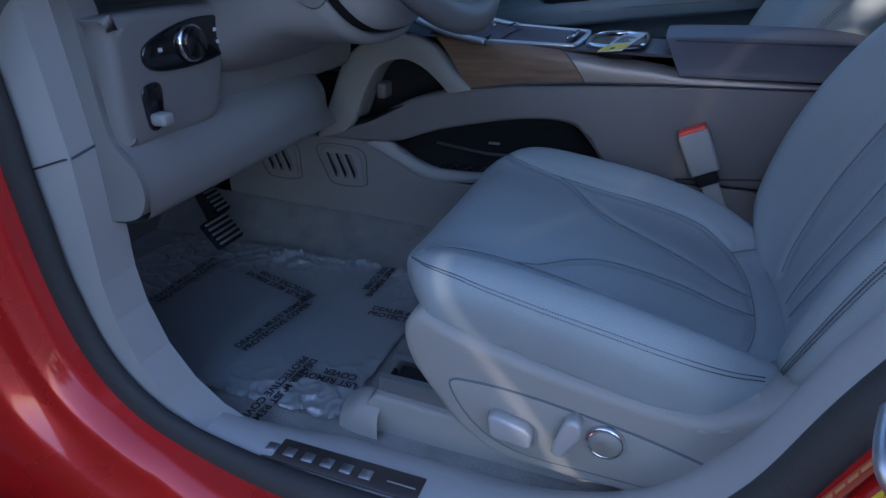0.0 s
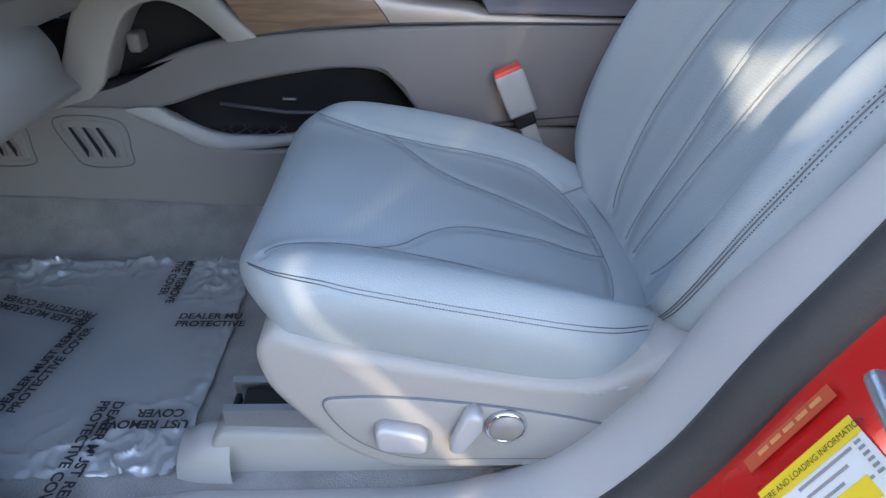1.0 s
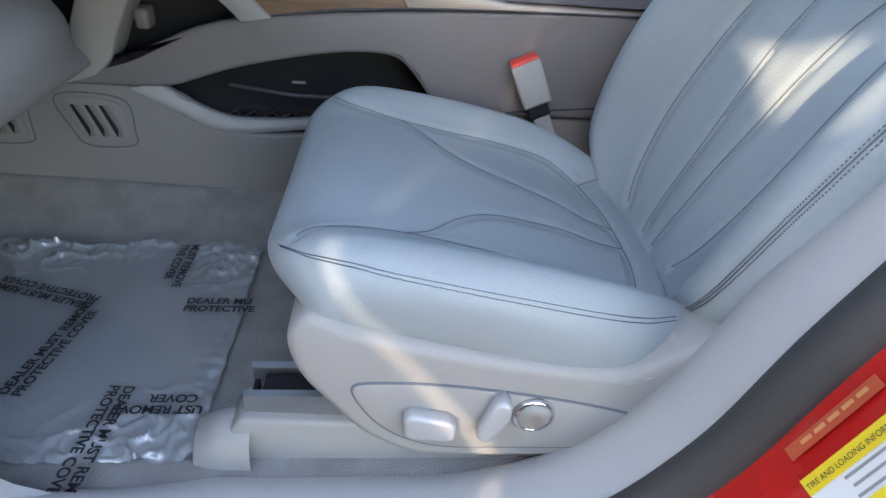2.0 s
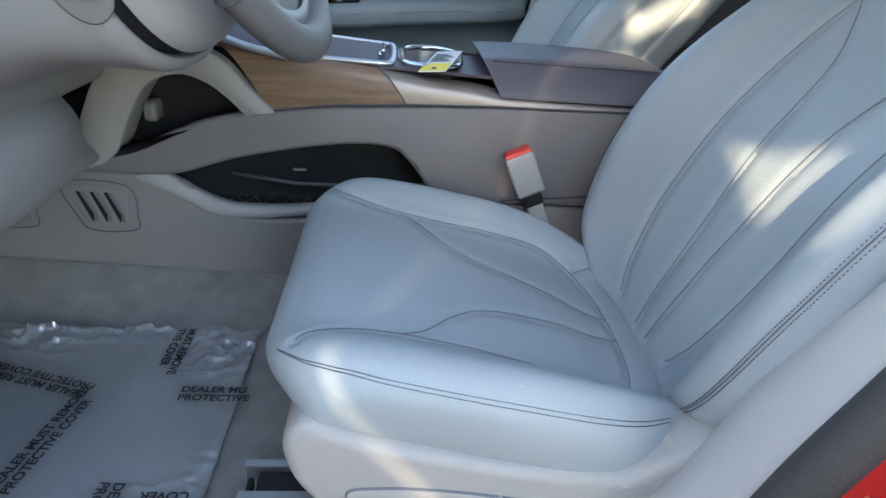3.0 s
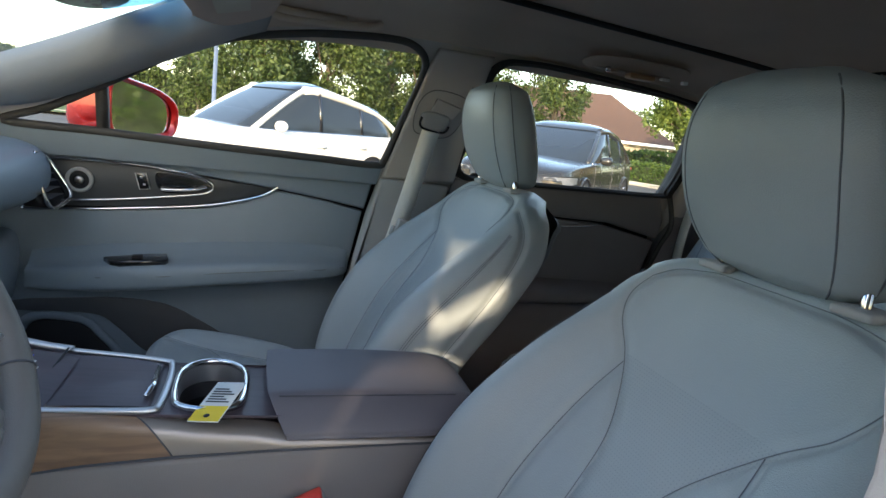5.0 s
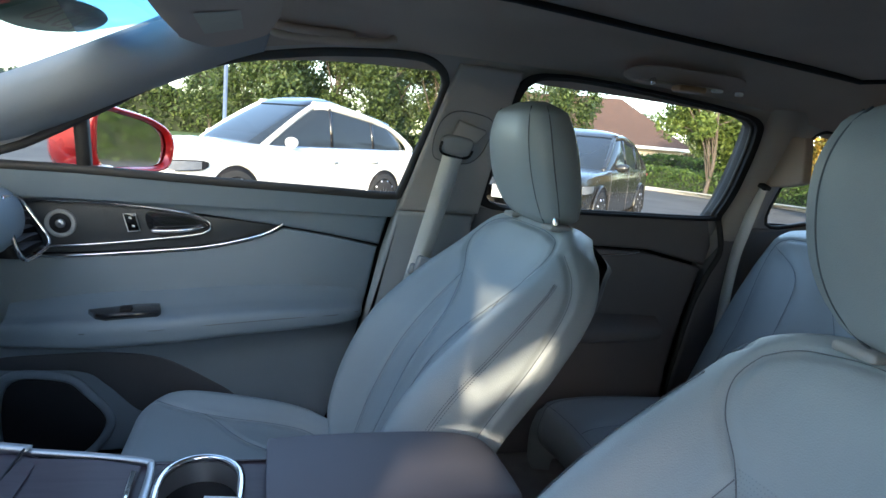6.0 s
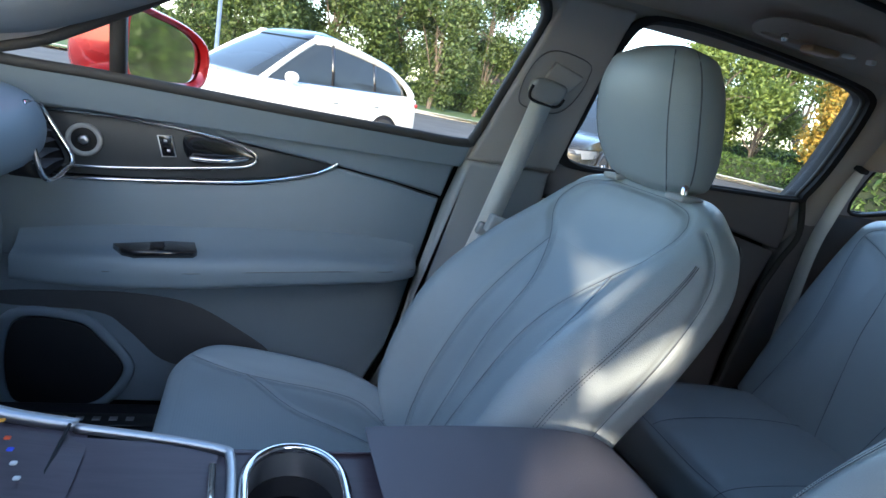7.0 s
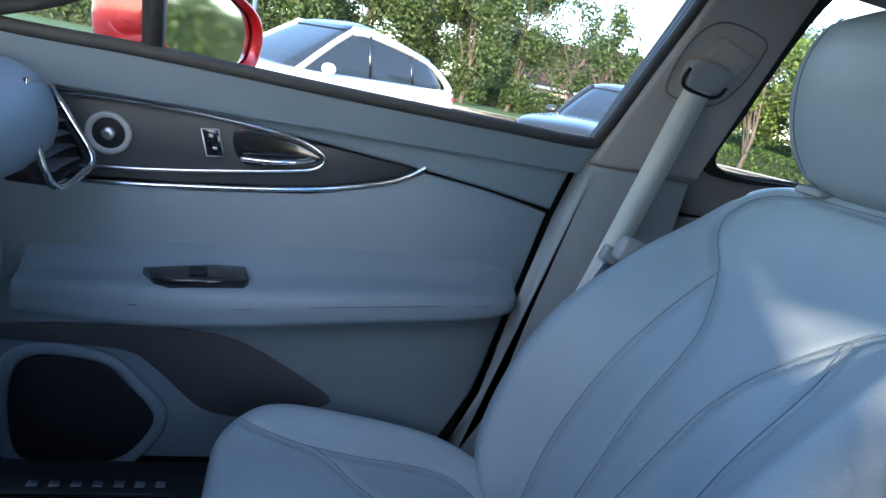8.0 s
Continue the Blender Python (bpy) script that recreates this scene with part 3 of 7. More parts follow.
def upholstered(parent, P, seams, perforated, nu, nv, s, names, groove=0.0060, width=0.010, stitch=(), shallow=()):
    """A padded skin with sewn grooves. seams: polylines of (row, side column); perforated: the edge of the punched insert as rows and half columns."""
    mid = (P.shape[1] - 1) / 2
    U, V = np.meshgrid(np.linspace(0, P.shape[0] - 1, nu), np.linspace(0, P.shape[1] - 1, nv), indexing="ij")
    U, V = U.ravel(), V.ravel()
    pts = skin_eval(P, U, V)
    e = 0.02
    n = np.cross(skin_eval(P, np.minimum(U + e, P.shape[0] - 1), V) - skin_eval(P, np.maximum(U - e, 0), V),
                 skin_eval(P, U, np.minimum(V + e, P.shape[1] - 1)) - skin_eval(P, U, np.maximum(V - e, 0)))
    n /= np.linalg.norm(n, axis=1)[:, None] + 1e-12
    c = P.reshape(-1, 3).mean(0)
    if np.sum((pts - c) * n) < 0:
        n = -n
    lines = []
    depth = np.zeros(len(pts))
    for line, share in [(q, 1.0) for q in seams] + [(q, 0.32) for q in shallow]:
        q = cr(line, 120)
        q = skin_eval(P, q[:, 0], mid + q[:, 1])
        lines.append(q)
        d = dist_to(pts, q)
        depth = np.maximum(depth, share * (np.exp(-(d / width) ** 2) - 0.10 * np.exp(-((d - 0.02) / 0.012) ** 2)))
    pts = pts - n * (groove * depth)[:, None]
    faces = np.array(grid_faces(nu, nv))
    fu, fv = U[faces].mean(1), V[faces].mean(1) - mid
    edge = np.array(perforated, float)
    inner = np.abs(fv) < np.interp(fu, edge[:, 0], edge[:, 1], 0, 0)
    uv = np.stack([np.concatenate([[0], np.cumsum(np.linalg.norm(np.diff(pts.reshape(nu, nv, 3)[:, nv // 2], axis=0), axis=1))]).repeat(nv), pts[:, 1]], 1)
    for nm, sel, m in ((names[0], ~inner, LEATHER), (names[1], inner, LEATHER_P)):
        fs = faces[sel]
        used = np.unique(fs)
        back_ = np.full(len(pts), -1)
        back_[used] = np.arange(len(used))
        part(nm, (pts[used], back_[fs]), m, parent, uv=uv[used])
    for q in lines:
        part("seam", tube(q, 0.0006, 5), CREASE, parent)
    for line in stitch:
        q = cr(line, 640)
        q = skin_eval(P, q[:, 0], mid + q[:, 1])
        vs = [tube(q[i:i + 2] + (q[i] - c) / np.linalg.norm(q[i] - c) * 0.0008, 0.00055, 4) for i in range(0, len(q) - 1, 2)]
        part("stitching", join(*vs), THREAD, parent)


def mirrored(lines):
    return [l for q in lines for l in (q, [(u, -v) for u, v in q])]


def control(rows, cross, place):
    """Control grid: rows (x, z, half width, bolster), cross-section cross(b) -> (y share, lift), place(x, z, y, lift, row)."""
    P = []
    for r, (x, z, w, b) in enumerate(rows):
        half = cross(b, r)
        line = [(-a, h) for a, h in half[:0:-1]] + half
        P.append([place(x, z, a * w, h, r) for a, h in line])
    return np.array(P, float)


def front_seat(name, yc, s, dz, label, bx=0.0, deep=1.0, wide=1.0, welt_v=5.0):
    """A power seat with sewn leather cushion, bolstered backrest and head restraint. s: +1 where inboard is +y."""
    seat = thing(name, (0.10, yc, 0.47), label, "car seat", "front seats")
    crow = [(-0.085, 0.622, 0.205, 0), (-0.130, 0.636, 0.216, 0), (-0.160, 0.661, 0.226, 0), (-0.152, 0.689, 0.231, 0.008), (-0.09, 0.696, 0.232, 0.018), (0.05, 0.668, 0.233, 0.028),
            (0.15, 0.637, 0.231, 0.036), (0.215, 0.609, 0.216, 0.038), (0.30, 0.588, 0.185, 0.014)]

    def ccross(b, r):
        k = (0.3, 0.55, 0.85, 1, 1, 1, 1, 1, 1)[r]
        return [(0, 0), (0.3, 0.001), (0.54, 0.002), (0.66, 0.003 + 0.25 * b), (0.76, 0.004 + 0.75 * b), (0.86, 0.004 + b), (0.94, -0.003 + 0.85 * b), (0.995, k * (-0.018) + 0.5 * b), (0.99, -0.038 * k), (0.955, -0.060 * k), (0.86, -0.070 * k)]

    def cplace(x, z, y, h, r):
        corner = 0.085 * max(0, abs(y) / 0.25 - 0.55) ** 2 / 0.2 * (1, 1, 1, 0.9, 0.5, 0.1, 0, 0, 0)[r]
        return (x + corner, yc + s * y, z + h + dz)
    cush = control(crow, ccross, cplace)
    rim_ = [(3.35, 4.1), (3.55, 3.75), (3.75, 3.4), (4.07, 2.95), (4.38, 2.6), (4.8, 2.55), (5.3, 2.75), (5.95, 2.95), (6.5, 2.95), (6.9, 2.6), (7.12, 2.0), (7.26, 1.0), (7.3, 0)]
    welt = [(2.92, 4.2), (3.05, 4.75), (3.25, 5.35), (3.58, 5.85), (3.9, 6.15), (4.3, 6.4), (5.05, 6.45), (6.06, 6.3), (6.8, 6.1), (7.2, 5.8)]
    upholstered(seat, cush, mirrored([rim_, [(4.42, 2.55), (4.57, 2.05), (4.81, 1.25), (5.15, 0.80), (5.9, 0.55), (6.43, 0.47), (7.28, 0.36)],
                                      [(7.05, 2.3), (7.37, 3.3), (7.71, 4.2)]]),
                rim_, 200, 210, s, ("cushion", "cushion_insert"), 0.0045, 0.0075, mirrored([[(u, v - 0.08) for u, v in welt], [(u, v + 0.08) for u, v in welt]]))
    brow = [(0.248, 0.594, 0.185, 0.026), (0.265, 0.646, 0.243, 0.056), (0.310, 0.751, 0.268, 0.073), (0.364, 0.862, 0.272, 0.069), (0.440, 0.963, 0.266, 0.053), (0.510, 1.056, 0.244, 0.024), (0.543, 1.114, 0.212, 0.005),
            (0.567, 1.138, 0.168, 0.0), (0.603, 1.144, 0.120, 0.0)]
    brow = [(x + bx, z, w * wide, b) for x, z, w, b in brow]
    nrm = (-0.87, 0.49)

    def bcross(b, r):
        k = (1, 1, 1, 1, 1, 0.95, 0.8, 0.6, 0.4)[r]
        return [(0, 0), (0.28, 0.002), (0.46, 0.004 + 0.1 * b), (0.60, 0.5 * b), (0.74, b), (0.87, 0.9 * b), (0.96, 0.4 * b - 0.008 * k), (1.0, -0.034 * k), (1.0, -0.075 * k * deep), (0.965, -0.118 * k * deep), (0.855, -0.135 * k * deep)]

    def bplace(x, z, y, h, r):
        return (x + nrm[0] * h, yc + s * y, z + nrm[1] * h + dz)
    bk = control(brow, bcross, bplace)
    wing = [(0.3, 0.28), (1.1, 0.30), (1.8, 0.34), (2.8, 0.48), (3.3, 0.54), (3.8, 0.75), (4.2, 1.25), (4.55, 2.1), (4.86, 3.25), (5.3, 4.0), (5.8, 4.2)]
    side_ = [(0.3, welt_v - 0.25), (1, welt_v - 0.1), (2, welt_v), (4, welt_v + 0.1), (4.6, welt_v + 0.12), (5.15, welt_v + 0.14)]
    upholstered(seat, bk, mirrored([wing, [(4.45, 1.85), (3.9, 1.98), (3.2, 1.95), (2.5, 1.95), (1.8, 1.95), (1.2, 1.75), (0.5, 1.45)],
                                    [(5.8, 4.2), (6.35, 3.6), (6.65, 2.0), (6.75, 0)], [(0.4, 7.1), (2, 7.2), (4.4, 7.1), (5.4, 6.6), (5.9, 5.6)]]),
                wing[:8], 200, 210, s, ("backrest", "backrest_insert"), 0.0050, 0.0085, mirrored([[(u, v - 0.08) for u, v in side_], [(u, v + 0.08) for u, v in side_]]), mirrored([side_]))
    # backrest shell
    shell = []
    for x, z, w, b in brow[:8]:
        shell.append([(x + 0.110 * deep, yc - 0.86 * w, z - 0.06 * deep + dz), (x + 0.135 * deep, yc - 0.72 * w, z - 0.075 * deep + dz), (x + 0.145 * deep, yc, z - 0.085 * deep + dz), (x + 0.135 * deep, yc + 0.72 * w, z - 0.075 * deep + dz), (x + 0.110 * deep, yc + 0.86 * w, z - 0.06 * deep + dz)])
    shell.append([(0.60 + bx, yc - 0.13, 1.138 + dz), (0.605 + bx, yc - 0.08, 1.138 + dz), (0.605 + bx, yc, 1.139 + dz), (0.605 + bx, yc + 0.08, 1.138 + dz), (0.60 + bx, yc + 0.13, 1.138 + dz)])
    part("back_shell", loft(shell, 30, 24), LIDSKIN, seat, "dark seat back panel")
    # head restraint
    hz = 1.250 + dz
    hx = 0.555 + bx
    hy = yc + 0.014
    secs = []
    for t in np.linspace(-1, 1, 15):
        k = (1 - abs(t) ** 2.35) ** (1 / 2.35)
        w, d = 0.138 * (0.40 + 0.60 * k), 0.060 * (0.25 + 0.75 * k)
        z = hz + 0.113 * t
        x = hx + 0.012 - 0.028 * t - 0.012 * (1 - t * t)
        secs.append([(x + d * math.copysign(abs(math.cos(a)) ** 0.75, math.cos(a)), hy + w * math.copysign(abs(math.sin(a)) ** 0.72, math.sin(a)), z) for a in np.linspace(0, 2 * math.pi, 20, endpoint=False)])
    hr = part("headrest", loft(secs, 40, 60, True, True), LEATHER, seat, "smooth grey leather head restraint")
    for sg in (-1, 1):
        for ang in (0.72, 1.36):
            line = []
            for t in np.linspace(-0.93, 0.90, 40):
                k = (1 - abs(t) ** 2.35) ** (1 / 2.35)
                w, d = 0.138 * (0.40 + 0.60 * k), 0.060 * (0.25 + 0.75 * k)
                line.append((hx + 0.012 - 0.028 * t - 0.012 * (1 - t * t) - d * math.cos(ang) ** 0.75, hy + sg * w * math.sin(ang) ** 0.72, hz + 0.113 * t))
            part("headrest_seam", tube(line, 0.0011, 6), CREASE, hr)
        part("headrest_post", tube([(0.57 + bx, yc + sg * 0.092, 1.10 + dz), (0.565 + bx, yc + sg * 0.092, 1.185 + dz)], 0.0055), CHROME, seat, "chrome head restraint post")
        part("post_collar", rbox(0.548 + bx, 0.590 + bx, yc + sg * 0.092 - 0.022, yc + sg * 0.092 + 0.022, 1.137 + dz, 1.147 + dz, 0.004), GREYPLAST, seat)
    # base under the cushion
    part("seat_base", loft([[(x, yc - 0.15, 0.46), (x, yc - 0.17, z - 0.05 + dz), (x, yc + 0.17, z - 0.05 + dz), (x, yc + 0.15, 0.46)] for x, z in ((-0.08, 0.60), (0.1, 0.60), (0.34, 0.57))], 10, 20), DARKPLAST, seat)
    return seat


driver_seat = front_seat("car_seat", -0.380, 1, 0.0, "grey leather power seat with perforated insert and side controls", 0.028)
front_seat("car_seat", 0.390, -1, 0.016, "grey leather front passenger seat, bolsters creased, beside the console", 0.0, 0.76, 0.968, 5.8)


# ---- centre console ----
console = thing("centre_console", (0.0, 0.0, 0.45), "dark grey centre console with walnut side trim and open storage", "centre console")
for sg in (-1, 1):
    up = cr([(-0.56, 0.690), (-0.45, 0.712), (-0.33, 0.765), (-0.22, 0.789), (-0.10, 0.799), (0.05, 0.808), (0.20, 0.815), (0.35, 0.818)], 40)
    lo = cr([(-0.55, 0.668), (-0.46, 0.672), (-0.38, 0.676), (-0.28, 0.709), (-0.142, 0.737), (-0.057, 0.739), (-0.02, 0.715), (0.02, 0.66)], 30)
    o = np.concatenate([up, [(0.36, 0.655)], [(0.13, 0.652)], lo[::-1]])
    part("side_panel", prism(o, lambda a, b, d, sg=sg: (a, sg * (0.085 + d - 0.03 * max(0, -0.3 - a)), b), 0.0, 0.018, 0.008, 4), CONSOLE, console, "dark stitched vinyl console side")
    low = np.concatenate([cr([(-0.80, 0.66), (-0.56, 0.672), (-0.42, 0.668), (-0.372, 0.660), (-0.33, 0.626), (-0.27, 0.604), (-0.20, 0.604), (-0.05, 0.615), (0.13, 0.650)], 40), [(0.36, 0.65), (0.36, 0.46), (-0.80, 0.46)]])
    part("lower_panel", prism(low, lambda a, b, d, sg=sg: (a, sg * (0.078 + d), b), 0.0, 0.014, 0.006, 3), DASHPLAST, console, "grey plastic lower console panel", smooth=False)
part("storage_floor", rbox(-0.42, 0.05, -0.075, 0.075, 0.60, 0.612, 0.004), DARKPLAST, console)
part("storage_core", rbox(-0.9, 0.36, -0.02, 0.02, 0.46, 0.78, 0.01), DARKPLAST, console)
SHOULDER = lambda x: np.interp(x, (-0.32, -0.22, -0.138, -0.03, 0.085, 0.35), (0.768, 0.788, 0.800, 0.808, 0.812, 0.816))
CREST = lambda x: np.interp(x, (-0.32, -0.2, -0.12, -0.076, 0.0, 0.076, 0.115, 0.35), (0.876, 0.866, 0.860, 0.855, 0.843, 0.837, 0.829, 0.822))


def shoulder_strip(x_of, n=30):
    """Rounded strip along the console's top edge; x_of(share, up) gives its two slanting ends."""
    v = []
    for i in range(n):
        for j in range(9):
            h = j / 8
            x = x_of(i / (n - 1), h)
            lo_z, hi_z = SHOULDER(x), CREST(x)
            v.append((x, -0.1035 + 0.020 * h ** 2.2, lo_z + (hi_z - lo_z) * math.sin(h * math.pi / 2) ** 0.9))
        v.append((x, -0.066, CREST(x) + 0.001))
    return v, grid_faces(n, 10)


JOINT = lambda h: -0.030 - 0.046 * h
part("wood_trim", shoulder_strip(lambda u, h: -0.232 - 0.075 * h + u * (JOINT(h) - 0.001 + 0.232 + 0.075 * h)), WALNUT, console, "brown walnut veneer trim")
part("metal_trim", shoulder_strip(lambda u, h: JOINT(h) + 0.001 + u * (0.345 - JOINT(h))), BRONZE, console, "satin bronze-grey console edge")
part("trim_joint", tube([(JOINT(h), -0.1040 + 0.020 * h ** 2.2, SHOULDER(JOINT(h)) + (CREST(JOINT(h)) - SHOULDER(JOINT(h))) * math.sin(h * math.pi / 2) ** 0.9) for h in np.linspace(0, 1, 9)], 0.0010, 5), THREAD, console)
part("edge_gap", tube([(x, -0.1045, float(SHOULDER(x))) for x in np.linspace(-0.23, 0.345, 24)], 0.0016, 6), THREAD, console, "dark gap under the console edge")
secs = []
for x, w, lift, back in ((0.092, 0.80, -0.010, 0.9), (0.083, 0.96, -0.002, 1.0), (0.090, 1.0, 0.0, 0.8), (0.13, 1.0, 0.002, 0.25), (0.22, 1.0, 0.003, 0.0), (0.32, 0.99, 0.0, 0.0), (0.375, 0.92, -0.006, -0.3), (0.398, 0.78, -0.016, -0.6), (0.402, 0.50, -0.026, -0.6)):
    row_ = [(0.108, 0.826), (0.118, 0.845), (0.114, 0.868), (0.095, 0.8755), (0.02, 0.8775), (-0.045, 0.8755), (-0.062, 0.870), (-0.080, 0.856), (-0.096, 0.840), (-0.1015, 0.830), (-0.094, 0.824), (0.0, 0.823)]
    secs.append([(x + back * 0.032 * (0.8775 - z) / 0.054, 0.006 + (y - 0.006) * w, z + lift * max(0.0, (z - 0.824) / 0.054)) for y, z in row_])
part("armrest_lid", loft(secs, 44, 56, True, True), ARMVINYL, console, "dark padded vinyl armrest lid")
part("lid_crease", tube([(x, -0.0640, 0.8722) for x in np.linspace(0.10, 0.36, 16)], 0.0009, 5), THREAD, console)
part("lid_gap", rbox(0.118, 0.37, -0.095, 0.10, 0.815, 0.826, 0.004), DARKPLAST, console, "dark gap under the lid")

buckle = thing("seat_belt_buckle", (0.16, -0.13, 0.62), "grey seat belt buckle with red release button", "belt buckle")
BM = pose(0.1575, -0.125, 0.719, 0, -24.8, 0)
part("stalk", turned(rbox(-0.013, 0.013, -0.004, 0.004, -0.145, -0.052, 0.002, 2), BM), GREYPLAST, buckle, "grey webbing strap")
part("neck", turned(rbox(-0.017, 0.015, -0.009, 0.009, -0.058, -0.034, 0.003), BM), DARKPLAST, buckle, "black neck")
part("housing", turned(rbox(-0.0225, 0.0225, -0.015, 0.015, -0.037, 0.033, 0.005), BM), GREYPLAST, buckle)
part("release_button", turned(rbox(-0.0205, 0.0205, -0.012, 0.012, 0.026, 0.038, 0.003), BM), REDPLASTIC, buckle, "red release button")

# ---- passenger door ----
door = thing("passenger_door", (0.0, 0.78, 0.55), "closed front passenger door with dark trim and chrome accents", "car door")
door_map = lambda a, b, d: (a, 0.805 - d, b)
UP = [(-0.56, 1.150), (-0.30, 1.160), (0.0, 1.152), (0.30, 1.146), (0.360, 1.146), (0.358, 1.12), (0.338, 1.026), (0.22, 1.045), (0.11, 1.059), (-0.07, 1.077), (-0.205, 1.090), (-0.32, 1.094), (-0.56, 1.085)]
part("upper_panel", prism(UP, lambda a, b, d: (a, 0.800 - d - 0.25 * max(0, b - 1.08), b), 0.0, 0.02, 0.008, 3), DOORSKIN, door, "grey padded upper door panel")
part("window_sill_trim", slab([(-0.62, 1.10), (0.362, 1.10), (0.368, 1.150), (0.35, 1.1505), (0.20, 1.1525), (-0.02, 1.1555), (-0.30, 1.1625), (-0.50, 1.1650), (-0.60, 1.168)], p_side(0.0), 0.0255, 0.029), DOORSKIN, door, smooth=False)
MID = [(-0.56, 0.975), (-0.40, 0.967), (-0.27, 0.977), (-0.07, 1.000), (0.04, 1.028), (0.103, 1.055), (0.22, 1.041), (0.335, 1.020), (0.306, 0.85), (-0.56, 0.80)]
part("middle_panel", prism(MID, door_map, 0.0, 0.02, 0.006, 3), DOORSKIN, door)
LOW = [(-0.56, 0.84), (0.305, 0.85), (0.277, 0.667), (0.236, 0.574), (0.20, 0.50), (-0.56, 0.50)]
part("lower_panel", prism(LOW, door_map, 0.0, 0.016, 0.006, 3), DOORSKIN, door)
WOODP = [(-0.50, 1.083), (-0.32, 1.090), (-0.205, 1.086), (-0.07, 1.073), (0.10, 1.058), (0.04, 1.031), (-0.07, 1.003), (-0.27, 0.98), (-0.50, 0.968)]
part("dark_insert", prism(WOODP, door_map, 0.0, 0.012, 0.003, 2), DOORDARK, door, "dark veneer door insert")
part("chrome_strip", tube([(x, 0.782, z) for x, z in cr([(-0.48, 0.963), (-0.40, 0.966), (-0.275, 0.977), (-0.07, 1.002), (0.043, 1.031), (0.085, 1.05), (0.106, 1.066)], 40)], 0.0042, 8, ry=0.004), CHROME, door, "thin chrome strip")
part("chrome_frame", tube([(x, 0.788, z) for x, z in cr([(-0.50, 1.08), (-0.42, 1.087), (-0.32, 1.091), (-0.205, 1.087), (-0.11, 1.078), (-0.066, 1.063), (-0.055, 1.050), (-0.063, 1.037), (-0.10, 1.026), (-0.25, 1.003), (-0.37, 0.990), (-0.50, 0.984)], 60)], 0.0032, 8), CHROME, door)
part("handle_cup", prism(cr([(-0.19, 1.075), (-0.12, 1.073), (-0.07, 1.058), (-0.062, 1.048), (-0.10, 1.034), (-0.175, 1.026)], 40, True), door_map, 0.0, 0.0155, 0.002), BLACKGLOSS, door)
part("inner_handle", tube(cr([(-0.178, 0.783, 1.034), (-0.14, 0.774, 1.037), (-0.10, 0.774, 1.042), (-0.072, 0.785, 1.049)], 16), 0.006, 10, ry=0.0045), CHROME, door, "chrome inner door handle")
tw = part("tweeter", lathe([(0.0, 0.003), (0.020, 0.003), (0.0225, 0.001), (0.0225, -0.004)], 36, (-0.361, 0.791, 1.040), (0, -1, 0)), DARKPLAST, door, "dark mesh tweeter grille")
part("tweeter_dome", lathe([(0.0, 0.0075), (0.004, 0.007), (0.008, 0.005), (0.010, 0.003)], 28, (-0.361, 0.791, 1.040), (0, -1, 0)), SATIN, tw, "small bright dome")
part("tweeter_ring", lathe([(0.0215, 0.0), (0.0225, 0.006), (0.029, 0.0065), (0.031, 0.002), (0.031, -0.004)], 36, (-0.361, 0.791, 1.040), (0, -1, 0)), GREYPLAST, tw, "grey tweeter ring")
ls_ = part("lock_switch", prism([(-0.238, 1.068), (-0.214, 1.071), (-0.203, 1.032), (-0.227, 1.029)], door_map, 0.0, 0.017, 0.002), BLACKGLOSS, door, "black lock switch")
part("switch_edge", tube([door_map(a, b, 0.0175) for a, b in ((-0.238, 1.068), (-0.214, 1.071), (-0.203, 1.032), (-0.227, 1.029))], 0.0012, 6, (0, 1, 0), True), SATIN, ls_)
for a_, b_ in ((-0.229, 1.064), (-0.222, 1.046)):
    part("switch_mark", prism([(a_ + 0.002, b_ - 0.002), (a_ + 0.008, b_ - 0.002), (a_ + 0.0085, b_ - 0.0065), (a_ + 0.0025, b_ - 0.0065)], door_map, 0.0165, 0.0178, 0.0003, 1), SATIN, ls_)
arm = []
for x, ti, zt, zl in ((-0.46, 0.06, 0.835, 0.775), (-0.30, 0.105, 0.858, 0.785), (-0.15, 0.118, 0.870, 0.800), (-0.02, 0.112, 0.882, 0.815), (0.12, 0.100, 0.890, 0.828), (0.23, 0.085, 0.889, 0.838), (0.29, 0.06, 0.885, 0.848), (0.304, 0.03, 0.878, 0.86)):
    arm.append([(x, 0.79, zl - 0.002), (x, 0.79 - ti * 0.85, zl), (x, 0.79 - ti, (zt + zl) / 2 - 0.01), (x, 0.79 - ti * 0.93, zt - 0.012), (x, 0.79 - ti * 0.5, zt), (x, 0.79, zt + 0.03)])
part("armrest", loft(arm, 50, 30), DOORSKIN, door, "padded grey door armrest")
part("armrest_seam", tube([(a[2][0], a[2][1] - 0.0005, a[2][2] + 0.012) for a in arm[1:-1]], 0.0012), CREASE, door)
part("window_switch", prism([(-0.292, 0.726), (-0.272, 0.697), (-0.250, 0.688), (-0.150, 0.690), (-0.144, 0.700), (-0.152, 0.738), (-0.20, 0.742)], lambda a, b, d: (a, b, 0.8625 + 0.085 * (a + 0.25) + 0.12 * (b - 0.70) + d), -0.010, 0.0045, 0.003), BLACKGLOSS, door, "black window switch plate")
part("window_toggle", turned(rbox(-0.012, 0.012, -0.010, 0.010, 0.0, 0.008, 0.003), pose(-0.215, 0.712, 0.870, 6, -5, 0)), DARKPLAST, door, "small window toggle")
